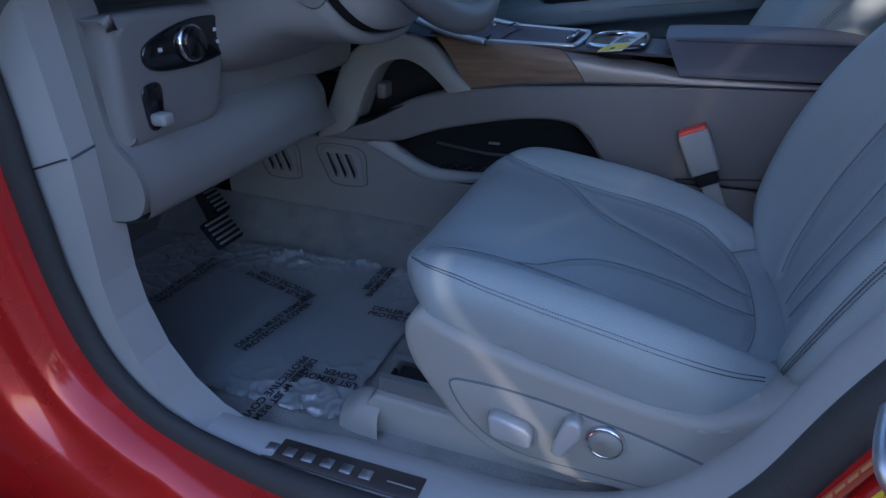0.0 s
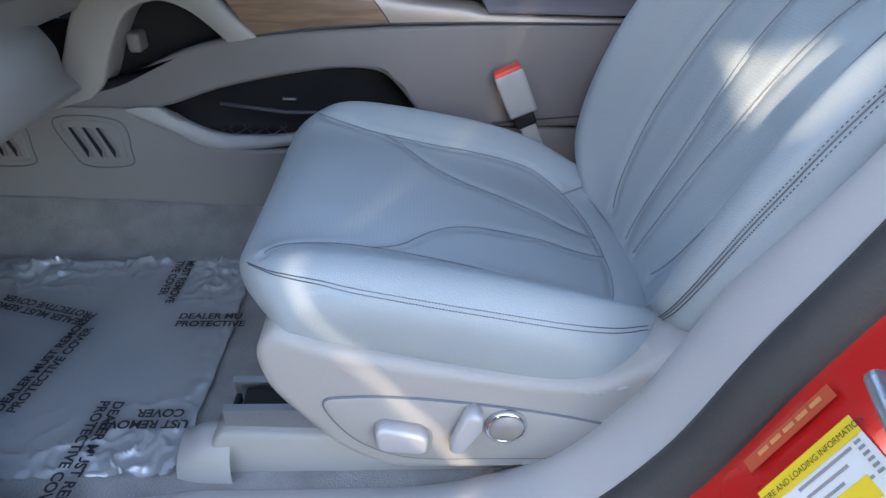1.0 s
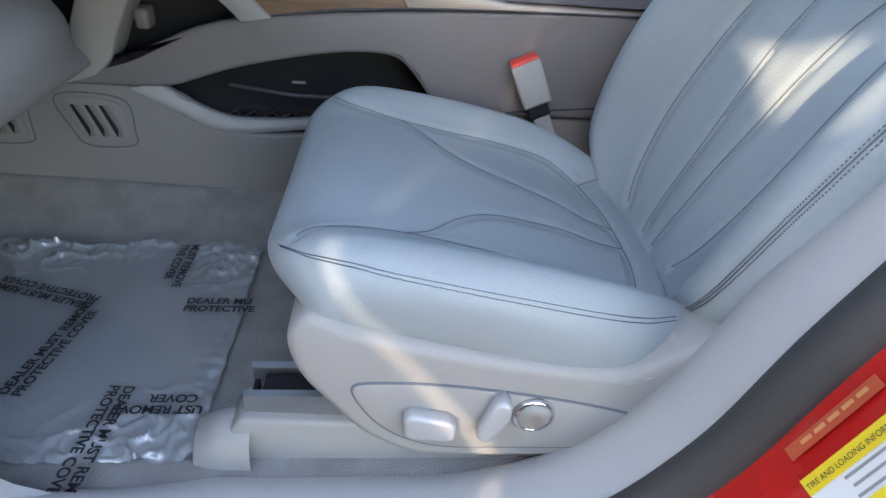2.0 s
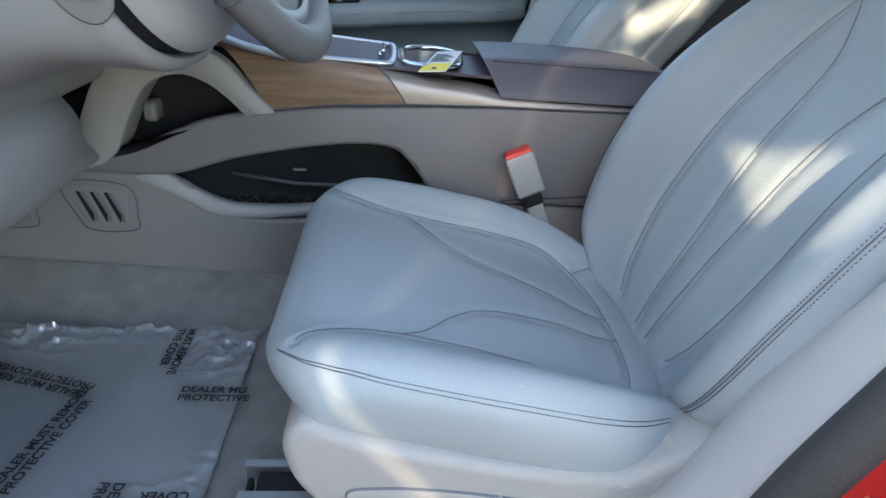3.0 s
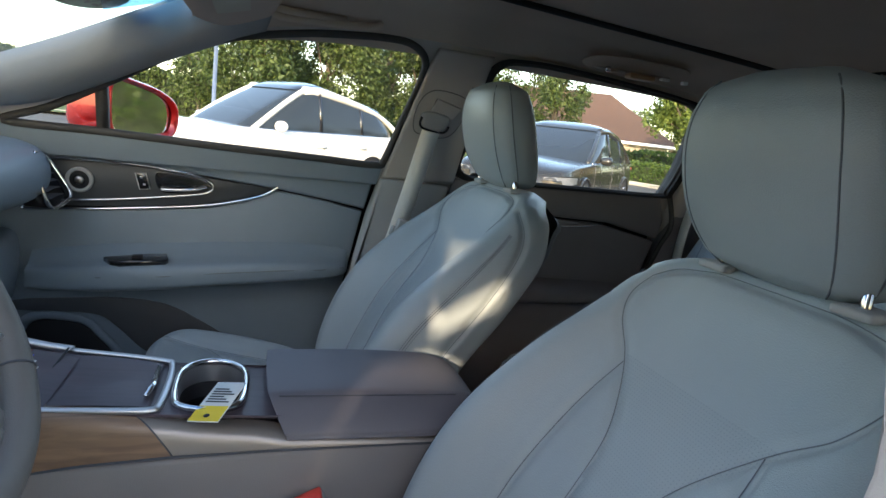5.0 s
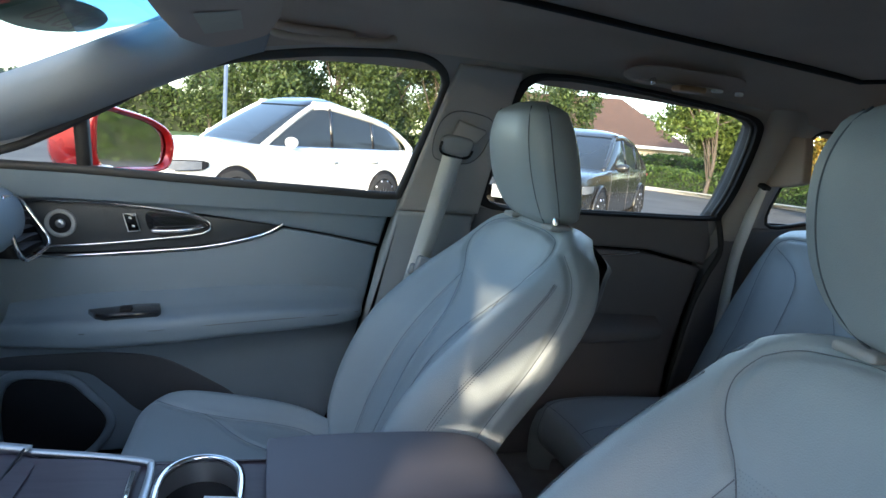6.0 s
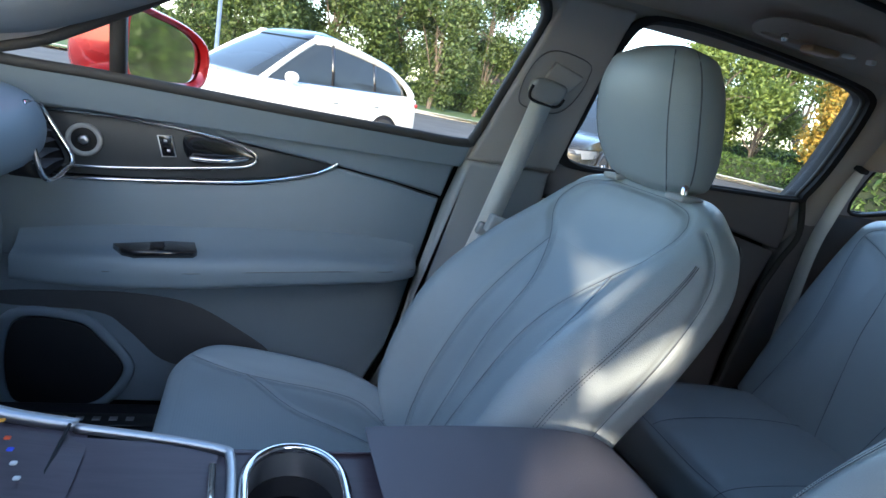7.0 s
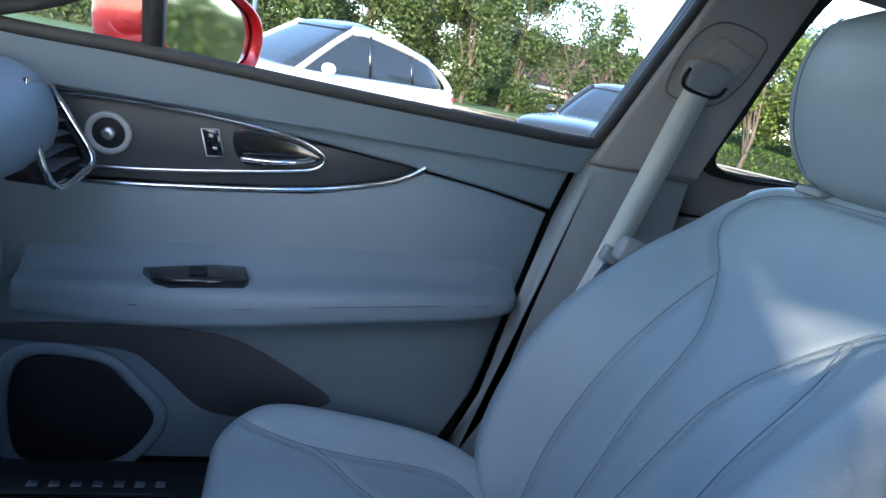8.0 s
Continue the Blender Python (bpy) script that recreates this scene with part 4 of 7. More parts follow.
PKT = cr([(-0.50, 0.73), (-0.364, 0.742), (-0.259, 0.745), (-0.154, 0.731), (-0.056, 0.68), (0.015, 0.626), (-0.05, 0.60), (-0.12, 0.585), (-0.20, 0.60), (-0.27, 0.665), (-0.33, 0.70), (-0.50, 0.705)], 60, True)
part("map_pocket", prism(PKT, door_map, 0.0, 0.019, 0.003), POCKETSHADE, door, "flat map pocket plate with the recess's shade in its colour")
SPK = cr([(-0.47, 0.665), (-0.363, 0.677), (-0.312, 0.639), (-0.272, 0.578), (-0.312, 0.508), (-0.373, 0.492), (-0.47, 0.508)], 50, True)
part("speaker_surround", tube([(a, 0.786, b) for a, b in SPK.mean(0) + (SPK - SPK.mean(0)) * 1.11], 0.011, 10, (0, 1, 0), True, 0.007), DOORSKIN, door, "grey moulded speaker surround")
part("speaker_grille", prism(SPK, door_map, 0.0, 0.024, 0.003), DARKPLAST, door, "black speaker grille")

# ---- B pillar and belt, passenger side ----
pil = thing("b_pillar_trim", (0.45, 0.75, 0.6), "grey plastic pillar trim with a belt slot", "pillar trim", kind="structure")
PL = [(0.240, 0.55), (0.283, 0.667), (0.312, 0.854), (0.341, 1.017), (0.368, 1.118), (0.56, 1.118), (0.55, 0.85), (0.52, 0.55)]
part("lower_trim", prism(PL, lambda a, b, d: (a, 0.775 - d, b), 0.0, 0.045, 0.012, 4), GREYPLAST, pil)
PU = [(0.372, 1.122), (0.405, 1.274), (0.435, 1.40), (0.455, 1.46), (0.60, 1.46), (0.595, 1.39), (0.585, 1.25), (0.575, 1.122)]
part("upper_trim", prism(PU, p_side(0.0), 0.015, 0.042, 0.012, 4), PILLARCLOTH, pil)
belt = thing("seat_belt", (0.48, 0.69, 1.27), "pale grey seat belt hanging from its pillar guide", "seat belt")
guide_face = lambda a, b, d: (a, 0.672 - d - 0.40 * (b - 1.29), b)
part("guide", prism(cr([(0.440, 1.296), (0.455, 1.308), (0.490, 1.306), (0.516, 1.297), (0.515, 1.272), (0.500, 1.262), (0.470, 1.262), (0.446, 1.269)], 40, True), guide_face, -0.015, 0.022, 0.010, 4), GREYPLAST, belt, "moulded grey belt guide")
part("guide_cap", prism([(0.474, 1.342), (0.540, 1.326), (0.545, 1.318), (0.524, 1.292), (0.468, 1.304), (0.464, 1.312)], guide_face, -0.015, 0.013, 0.005, 3), PILLARCLOTH, belt, "grey height adjuster cap")
part("guide_loop", tube([guide_face(a, b, 0.019) for a, b in cr([(0.441, 1.292), (0.439, 1.276), (0.448, 1.265), (0.475, 1.260), (0.500, 1.258), (0.512, 1.264), (0.516, 1.276)], 24)], 0.003, 8), DARKPLAST, belt, "black guide loop")
part("webbing", sweep(cr([(0.474, 0.664, 1.272), (0.450, 0.674, 1.15), (0.418, 0.684, 1.0), (0.385, 0.69, 0.85), (0.36, 0.69, 0.65)], 24), [(-0.0235, -0.0008), (0.0235, -0.0008), (0.0235, 0.0008), (-0.0235, 0.0008)], (0, 1, 0)), WEBBING, belt, "pale grey belt webbing")
part("tongue", turned(rbox(-0.026, 0.026, -0.009, 0.009, -0.014, 0.014, 0.006), pose(0.420, 0.678, 0.984, 0, 18, 0)), GREYPLAST, belt, "grey belt tongue")
part("tongue_plate", turned(rbox(-0.011, 0.011, -0.0015, 0.0015, -0.045, -0.008, 0.001, 1), pose(0.415, 0.676, 0.984, 0, 18, 0)), SATIN, belt)

# ---- driver's seat: side shield, switches, rail ----
SH = cr([(-0.135, 0.632), (-0.124, 0.655), (-0.106, 0.661), (-0.068, 0.644), (0.015, 0.623), (0.097, 0.607), (0.159, 0.600), (0.188, 0.601), (0.221, 0.620), (0.257, 0.644), (0.309, 0.662), (0.37, 0.672), (0.39, 0.64), (0.37, 0.55), (0.30, 0.492), (0.20, 0.480), (0.10, 0.477), (0.027, 0.478), (-0.022, 0.484), (-0.067, 0.512), (-0.100, 0.553), (-0.126, 0.592)], 120, True)
sh_map = lambda a, b, d: (a, -0.592 - d, b)
part("side_shield", prism(SH, sh_map, -0.05, 0.025, 0.013, 5), SHADEPLAST, driver_seat, "pale grey moulded seat side shield")
INSET = cr([(-0.078, 0.578), (-0.05, 0.587), (0.02, 0.583), (0.12, 0.566), (0.20, 0.545), (0.245, 0.527), (0.24, 0.508), (0.21, 0.499), (0.08, 0.499), (0.0, 0.503), (-0.05, 0.530)], 70, True)
panel = part("switch_panel", prism(INSET, sh_map, 0.02, 0.0275, 0.002, 2), SHADEPLAST, driver_seat)
part("panel_gap", tube([sh_map(a, b, 0.0255) for a, b in INSET], 0.0016, 6, (0, 1, 0), True), CREASE, panel)
part("cushion_switch", prism([(-0.030, 0.554), (-0.022, 0.560), (0.012, 0.552), (0.020, 0.545), (0.020, 0.528), (0.012, 0.524), (-0.022, 0.528), (-0.029, 0.534)], sh_map, 0.025, 0.043, 0.005, 3), SWITCHMETAL, driver_seat, "satin metal seat adjuster bar")
part("recline_lever", prism([(0.055, 0.575), (0.064, 0.579), (0.071, 0.573), (0.071, 0.556), (0.055, 0.527), (0.046, 0.524), (0.041, 0.530), (0.043, 0.54)], sh_map, 0.025, 0.044, 0.005, 3), SWITCHMETAL, driver_seat, "satin metal recline lever")
part("lumbar_knob", lathe([(0.0, 0.007), (0.0155, 0.007), (0.0165, 0.005), (0.0165, 0.0)], 36, (0.0955, -0.6195, 0.550), (0, -1, 0)), SHADEPLAST, driver_seat, "round lumbar switch")
part("lumbar_ring", lathe([(0.0165, 0.0), (0.0165, 0.006), (0.0195, 0.006), (0.0205, 0.003), (0.0205, 0.0)], 36, (0.0955, -0.6195, 0.550), (0, -1, 0)), CHROME, driver_seat, "chrome ring")
part("shield_lip", tube([(0.0, -0.598, 0.482), (0.1, -0.60, 0.476), (0.20, -0.60, 0.476), (0.30, -0.598, 0.49)], 0.006, 8), SHADEPLAST, driver_seat)
RAILMETAL = mat("rail_metal", (0.36, 0.36, 0.37), 0.4, 0.8)
part("rail", join(*[rbox_geo(b) for b in ((-0.190, 0.30, -0.578, -0.528, 0.490, 0.494), (-0.190, 0.30, -0.578, -0.575, 0.494, 0.524), (-0.190, 0.30, -0.531, -0.528, 0.494, 0.524), (-0.190, 0.30, -0.578, -0.569, 0.524, 0.527), (-0.190, 0.30, -0.537, -0.528, 0.524, 0.527))]), RAILMETAL, driver_seat, "bare metal seat rail", smooth=False)
part("rail_carriage", rbox(-0.175, 0.28, -0.570, -0.536, 0.496, 0.519, 0.003), DARKPLAST, driver_seat, "black rail carriage")
for i in range(5):
    part("rail_gear", rbox(-0.186 + 0.010 * i, -0.180 + 0.010 * i, -0.566, -0.541, 0.497, 0.515, 0.001, 1), RAILMETAL if i % 2 else DARKPLAST, driver_seat)
rc = thing("rail_cover", (-0.20, -0.58, 0.45), "pale grey plastic seat rail cover by the sill", "rail cover")
part("cover_shell", prism([(-0.192, 0.505), (-0.10, 0.500), (0.30, 0.492), (0.30, 0.44), (-0.215, 0.44), (-0.205, 0.49)], lambda a, b, d: (a, -0.545 - d, b), 0.0, 0.045, 0.006, 3), SHADEPLAST, rc)
part("cover_nose", loft([[(-0.245, -0.60, 0.43), (-0.245, -0.59, 0.462), (-0.245, -0.555, 0.47), (-0.245, -0.54, 0.43)], [(-0.222, -0.604, 0.43), (-0.218, -0.596, 0.477), (-0.218, -0.555, 0.486), (-0.222, -0.535, 0.43)], [(-0.185, -0.605, 0.43), (-0.185, -0.598, 0.480), (-0.185, -0.555, 0.488), (-0.185, -0.535, 0.43)]], 10, 14), SHADEPLAST, rc)
tray = thing("sill_tray", (-0.05, -0.61, 0.45), "shallow grey ribbed plastic tray beside the seat", "sill tray")
part("tray_body", prism(cr([(-0.235, 0), (-0.23, 0.03), (-0.19, 0.045), (0.0, 0.045), (0.18, 0.045), (0.185, 0.0), (0.18, -0.012), (0.0, -0.012), (-0.2, -0.012)], 60, True), lambda a, b, d: (a + 0.0, -0.640 + b, 0.417 + d), 0.0, 0.022, 0.006, 3), GREYPLAST, tray)
for i in range(14):
    part("tray_rib", rbox(-0.19 + 0.026 * i, -0.185 + 0.026 * i, -0.640, -0.612, 0.4385, 0.441, 0.001, 1), GREYPLAST, tray)

# ---- console top, cup holder, lower vents ----
part("far_trim", loft([[(x, 0.082, z + 0.045), (x, 0.10, z + 0.03), (x, 0.104, z + 0.012), (x, 0.10, z - 0.03)] for x, z in ((-0.30, 0.80), (-0.2, 0.813), (0.1, 0.812), (0.34, 0.81))], 14, 8), CONSOLE, console)
part("tray_lid", loft([[(x, -0.070, z), (x, 0.0, z + 0.001), (x, 0.5 * w, z), (x, w, z)] for x, z, w in ((-0.20, 0.866, 0.098), (-0.12, 0.864, 0.09), (-0.066, 0.862, 0.074))], 10, 10), EBONY, console, "dark veneer tray lid")
part("tray_rim", sweep(cr([(-0.20, -0.080, 0.865), (-0.10, -0.081, 0.863), (-0.062, -0.078, 0.862), (-0.054, -0.066, 0.862), (-0.051, 0.0, 0.863), (-0.054, 0.068, 0.863), (-0.065, 0.082, 0.864), (-0.12, 0.098, 0.865), (-0.20, 0.112, 0.868)], 60), [(-0.0045, -0.004), (0.0045, -0.004), (0.004, 0.002), (-0.004, 0.002)], (0, 0, 1)), SATIN, console, "satin metal tray rim")
part("tray_grip", tube([(-0.072, -0.05, 0.868), (-0.068, -0.01, 0.868), (-0.070, 0.05, 0.868)], 0.0035, 8, ry=0.002), CHROME, console)
CUP = cr([(-0.034, -0.070), (0.0, -0.082), (0.034, -0.072), (0.046, -0.045), (0.049, 0.02), (0.043, 0.055), (0.025, 0.078), (0.0, 0.086), (-0.025, 0.078), (-0.042, 0.055), (-0.047, 0.02), (-0.044, -0.045)], 64, True)
cupz = 0.859
ZT = lambda x: 0.862 - 0.03 * (x + 0.20)
part("top_plate", holed([(-0.20, -0.084), (0.34, -0.084), (0.34, 0.090), (-0.20, 0.090)], [[(0.006 + a, 0.004 + b) for a, b in CUP]], lambda a, b, d: (a, b, ZT(a) + d), -0.004, 0.0), EBONY, console, "dark veneer console top", smooth=False)
part("cup_rim", sweep([(0.006 + a, 0.004 + b, cupz + 0.003) for a, b in CUP], [(-0.0042, -0.006), (0.0042, -0.006), (0.0045, 0.0), (0.0, 0.0028), (-0.0045, 0.0015)], (0, 0, 1), True), CHROME, console, "chrome cup holder rim")
v, nn = [], len(CUP)
for k, h in ((0.97, 0.002), (0.96, -0.012), (0.93, -0.075), (0.0, -0.078)):
    v += [(0.006 + a * k, 0.004 + b * k, cupz + 0.003 + h) for a, b in CUP]
part("cup_well", (v, grid_faces(4, nn, False, True)), DARKPLAST, console)
part("cup_collar", ([(0.006 + a * k, 0.004 + b * k, cupz + h) for k, h in ((0.955, 0.003), (0.945, -0.012), (0.935, -0.030)) for a, b in CUP], grid_faces(3, nn, False, True)), SATIN, console, "satin metal cup holder wall")
part("cup_floor", ([(0.006 + a * 0.93, 0.004 + b * 0.93, cupz - 0.055) for a, b in CUP], [tuple(range(nn))]), BLACKGLOSS, console, smooth=False)
tag = thing("stock_tag", (0.02, -0.02, 0.855), "yellow and white paper stock tag in the cup holder", "tag")
TM = pose(0.020, -0.068, 0.8675, 10, -8, -22)


def on(m, x0, x1, y0, y1, z):
    return [tuple(m @ Vector(p)) for p in ((x0, y0, z), (x1, y0, z), (x1, y1, z), (x0, y1, z))], [(0, 1, 2, 3)]


part("card", turned(rbox(-0.021, 0.021, -0.046, 0.046, -0.0006, 0.0006, 0.0003, 1), TM), PAPER, tag)
part("yellow_end", on(TM, -0.0205, 0.0205, -0.0455, -0.012, 0.0011), YELLOW, tag, smooth=False)
part("print_bars", join(*[on(TM, -0.016, 0.016 - 0.006 * (i % 3), -0.004 + 0.006 * i, -0.001 + 0.006 * i, 0.0012) for i in range(6)]), PRINTINK, tag, smooth=False)
part("punch_hole", lathe([(0.0, 0.0), (0.004, 0.0), (0.004, 0.0002)], 16, TM @ Vector((0, -0.034, 0.0013)), TM.to_3x3() @ Vector((0, 0, 1))), PRINTINK, tag)
for x0, z0 in ((-0.546, 0.605), (-0.70, 0.60)):
    vent = part("foot_vent", prism(cr([(x0, 0.645 + 0.002), (x0 + 0.078, 0.644), (x0 + 0.088, 0.60), (x0 + 0.082, 0.582), (x0 + 0.03, 0.58), (x0 + 0.012, 0.60)], 40, True), lambda a, b, d: (a, -0.090 - d, b), 0.0, 0.0045, 0.002), DASHPLAST, console)
    part("vent_outline", tube([(a, -0.0948, b) for a, b in cr([(x0 - 0.008, 0.653), (x0 + 0.088, 0.651), (x0 + 0.098, 0.60), (x0 + 0.090, 0.575), (x0 + 0.024, 0.573), (x0 + 0.004, 0.598)], 48, True)], 0.0011, 5, (0, 1, 0), True), CREASE, vent)
    for i in range(3):
        a0 = x0 + 0.010 + 0.021 * i
        # Dark sliver laid on the plate for the shade inside a slot.
        part("vent_slot_shade", prism([(a0 - 0.001, 0.639), (a0 + 0.005, 0.639), (a0 + 0.020, 0.600), (a0 + 0.018, 0.588), (a0 + 0.016, 0.590)], lambda a, b, d: (a, -0.0925 - d, b), 0.0, 0.003, 0.0005, 1), DARKPLAST, vent)
        part("vent_louvre", prism([(a0 + 0.005, 0.639), (a0 + 0.013, 0.638), (a0 + 0.032, 0.594), (a0 + 0.028, 0.587), (a0 + 0.018, 0.589), (a0 + 0.020, 0.600)], lambda a, b, d: (a, -0.0915 - d + 0.10 * (a - a0 - 0.014), b), 0.0, 0.0042, 0.0008, 1), CONSOLE, vent)
lip_o = cr([(-0.440, 0.670), (-0.428, 0.663), (-0.38, 0.640), (-0.338, 0.616), (-0.304, 0.609), (-0.24, 0.613), (-0.172, 0.621), (-0.05, 0.632), (0.06, 0.648)], 40)
lip_i = cr([(-0.405, 0.676), (-0.390, 0.669), (-0.346, 0.643), (-0.308, 0.629), (-0.28, 0.626), (-0.22, 0.627), (-0.172, 0.632), (-0.05, 0.642), (0.06, 0.658)], 40)
part("storage_lip", loft([[(o[0], -0.0935, o[1] - 0.006), (o[0], -0.0965, o[1]), (0.5 * (o[0] + i[0]), -0.0955, 0.5 * (o[1] + i[1])), (i[0], -0.088, i[1]), (i[0], -0.070, i[1] - 0.004)] for o, i in zip(lip_o, lip_i)], 60, 14), GREYPLAST, console, "pale grey moulded storage lip")
part("tunnel_carpet", loft([[(x, -0.088, z), (x, -0.098, z + 0.002), (x, -0.112, z - 0.010), (x, -0.140, z - 0.035), (x, -0.185, 0.4465)] for x, z in ((-0.95, 0.525), (-0.61, 0.513), (-0.44, 0.507), (-0.24, 0.497), (0.0, 0.49), (0.3, 0.485))], 40, 16), CARPET, car_floor, "grey carpet rising to the tunnel")
part("storage_bin", loft([[(x, -0.075, 0.612), (x, -0.03, 0.612), (x, -0.022, 0.64), (x, -0.022, 0.70)] for x in (-0.40, -0.2, 0.04)], 8, 10), DARKPLAST, console)
for i in range(10):
    part("net_cord", tube([(-0.33 + 0.03 * i, -0.072, 0.614), (-0.30 + 0.03 * i, -0.035, 0.622)], 0.0012, 5), LIDSKIN, console)
for i in range(9):
    part("net_cord", tube([(-0.28 + 0.03 * i, -0.072, 0.614), (-0.31 + 0.03 * i, -0.035, 0.622)], 0.0012, 5), LIDSKIN, console)
part("bin_edge", tube([(-0.30, -0.078, 0.676), (-0.2, -0.08, 0.664), (-0.1, -0.08, 0.664), (0.02, -0.078, 0.672)], 0.003, 8), LIDSKIN, console)
part("side_seam", tube([(0.13, -0.1035, 0.660), (0.2, -0.1035, 0.667), (0.34, -0.1035, 0.680)], 0.0015, 6), THREAD, console)
# Satin block put in the bin in place of a small glint.
part("bin_glint", rbox_geo((-0.212, -0.190, -0.032, -0.028, 0.667, 0.671)), SATIN, console, "small satin block standing in for a glint", smooth=False)
part("belt_stop", rbox(0.20, 0.235, -0.125, -0.105, 0.56, 0.60, 0.006), GREYPLAST, console)

# ---- dashboard ----
dash = thing("dashboard", (-0.6, 0, 0.9), "grey dashboard with satin rimmed air vents", "dashboard")
secs = []
for y, e in ((-0.735, 0.0), (-0.66, 0.06), (-0.5, 0.10), (-0.35, 0.10), (-0.2, 0.05), (0.0, 0.0), (0.3, 0.03), (0.55, 0.06), (0.68, 0.05), (0.735, 0.0)):
    secs.append([(-1.15, y, 1.03), (-0.85, y, 1.10), (-0.62, y, 1.135), (-0.50 + e, y, 1.13), (-0.445 + e, y, 1.09), (-0.455 + e, y, 1.02), (-0.50, y, 0.965), (-0.56, y, 0.90), (-0.60, y, 0.84)])
part("dash_pad", loft(secs, 60, 50), DOORSKIN, dash, "soft grey dash pad")
part("glove_box", loft([[(-0.60, y, 0.90), (-0.50 + e, y, 0.93), (-0.46 + e, y, 0.90), (-0.47 + e, y, 0.78), (-0.52, y, 0.66), (-0.62, y, 0.60)] for y, e in ((0.11, 0), (0.3, 0.02), (0.5, 0.02), (0.70, 0))], 20, 24), DOORSKIN, dash)
# centre stack falling to the console
part("stack_panel", loft([[(x, -0.10, z), (x + 0.008, -0.05, z + 0.008), (x + 0.008, 0.06, z + 0.008), (x, 0.118, z)] for x, z in ((-0.19, 0.860), (-0.27, 0.872), (-0.35, 0.905), (-0.42, 0.97), (-0.455, 1.06), (-0.47, 1.12))], 24, 12), EBONY, dash, "dark veneer centre stack")
for sg, y in ((-1, -0.101), (1, 0.119)):
    part("stack_edge", sweep(cr([(-0.20, y, 0.866), (-0.27, y, 0.880), (-0.35, y, 0.913), (-0.41, y, 0.972), (-0.445, y, 1.06)], 30), [(-0.006, -0.005), (0.006, -0.005), (0.005, 0.004), (-0.005, 0.004)]), SATIN, dash, "satin metal stack edge")
part("stack_gap", tube([(-0.205, -0.09, 0.8685), (-0.205, 0.112, 0.8705)], 0.0018, 6), DARKPLAST, dash)
for i, (c, x, y) in enumerate((((0.8, 0.1, 0.03), -0.243, 0.070), ((0.05, 0.1, 0.8), -0.236, 0.055), ((0.75, 0.75, 0.75), -0.228, 0.038), ((0.75, 0.75, 0.75), -0.262, 0.085), ((0.8, 0.35, 0.03), -0.255, 0.094), ((0.75, 0.75, 0.75), -0.220, 0.02))):
    part("button_mark", rbox(x - 0.0028, x + 0.0028, y - 0.0028, y + 0.0028, 0.8815 + (-0.24 - x) * 0.22, 0.8835 + (-0.24 - x) * 0.22, 0.001, 1), mat("button_mark", c, 0.5), dash)
# passenger end vent, with slats
VR = [(-0.400, 0.598, 1.108), (-0.406, 0.66, 1.108), (-0.411, 0.712, 1.100), (-0.388, 0.722, 1.060), (-0.363, 0.722, 1.018), (-0.364, 0.70, 1.001), (-0.370, 0.612, 0.997), (-0.386, 0.598, 1.05)]
pv = part("end_vent", loft([[(x - 0.05, y, z) for x, y, z in VR], [(x - 0.012, y, z) for x, y, z in VR]], 4, 40, True, True), DARKPLAST, dash)
for i in range(6):
    z, x = 1.094 - 0.0155 * i, -0.400 + 0.0062 * i
    part("vent_slat", loft([[(x, 0.602, z), (x - 0.003, 0.66, z), (x - 0.004, 0.716, z - 0.003)], [(x - 0.018, 0.602, z + 0.005), (x - 0.021, 0.66, z + 0.005), (x - 0.022, 0.716, z + 0.003)]], 4, 8), LIDSKIN, pv)
part("vent_rim", tube(cr(VR, 60, True), 0.0048, 8, (1, 0, 0), True), CHROME, pv, "chrome vent rim")
cv = part("centre_vent", rbox(-0.475, -0.44, -0.02, 0.215, 1.075, 1.14, 0.012), DARKPLAST, dash)
for i in range(5):
    part("vent_slat", rbox(-0.445, -0.432, -0.015, 0.21, 1.082 + 0.011 * i, 1.085 + 0.011 * i, 0.001, 1), LIDSKIN, cv)
part("vent_rim", tube(cr([(-0.435, -0.025, 1.072), (-0.435, 0.20, 1.070), (-0.437, 0.225, 1.085), (-0.442, 0.19, 1.145), (-0.442, -0.02, 1.145)], 50, True), 0.0045, 8, (1, 0, 0), True), CHROME, cv)
# driver's lower dash
part("knee_panel", loft([[(-0.50, y, 0.870), (-0.435 + e, y, 0.830), (-0.415 + e, y, 0.80), (-0.412 + e, y, 0.77), (-0.430, y, 0.742), (-0.50, y, 0.735), (-0.56, y, 0.75)] for y, e in ((-0.656, 0.0), (-0.60, 0.0), (-0.45, -0.003), (-0.33, -0.008), (-0.27, -0.015), (-0.225, -0.03))], 30, 30), DASHPLAST, dash, "grey plastic knee panel")
part("dash_lower_skin", loft([[(-0.50, y, 0.96), (-0.46, y, 0.95), (-0.445, y, 0.90), (-0.452, y, 0.83), (-0.50, y, 0.81)] for y in (-0.655, -0.5, -0.3, -0.12)], 16, 20), DASHPLAST, dash)
part("dash_end_cap", slab([tuple(p) for p in cr([(-0.62, 0.737), (-0.56, 0.736), (-0.50, 0.737), (-0.440, 0.744), (-0.416, 0.770), (-0.418, 0.803), (-0.440, 0.832), (-0.446, 0.87), (-0.446, 0.93), (-0.458, 0.985), (-0.55, 1.0), (-0.62, 1.0)], 60, True)], lambda a, b, d: (a, -0.630 - d, b), 0.0, 0.030), DASHPLAST, dash, "grey dash end panel", smooth=False)
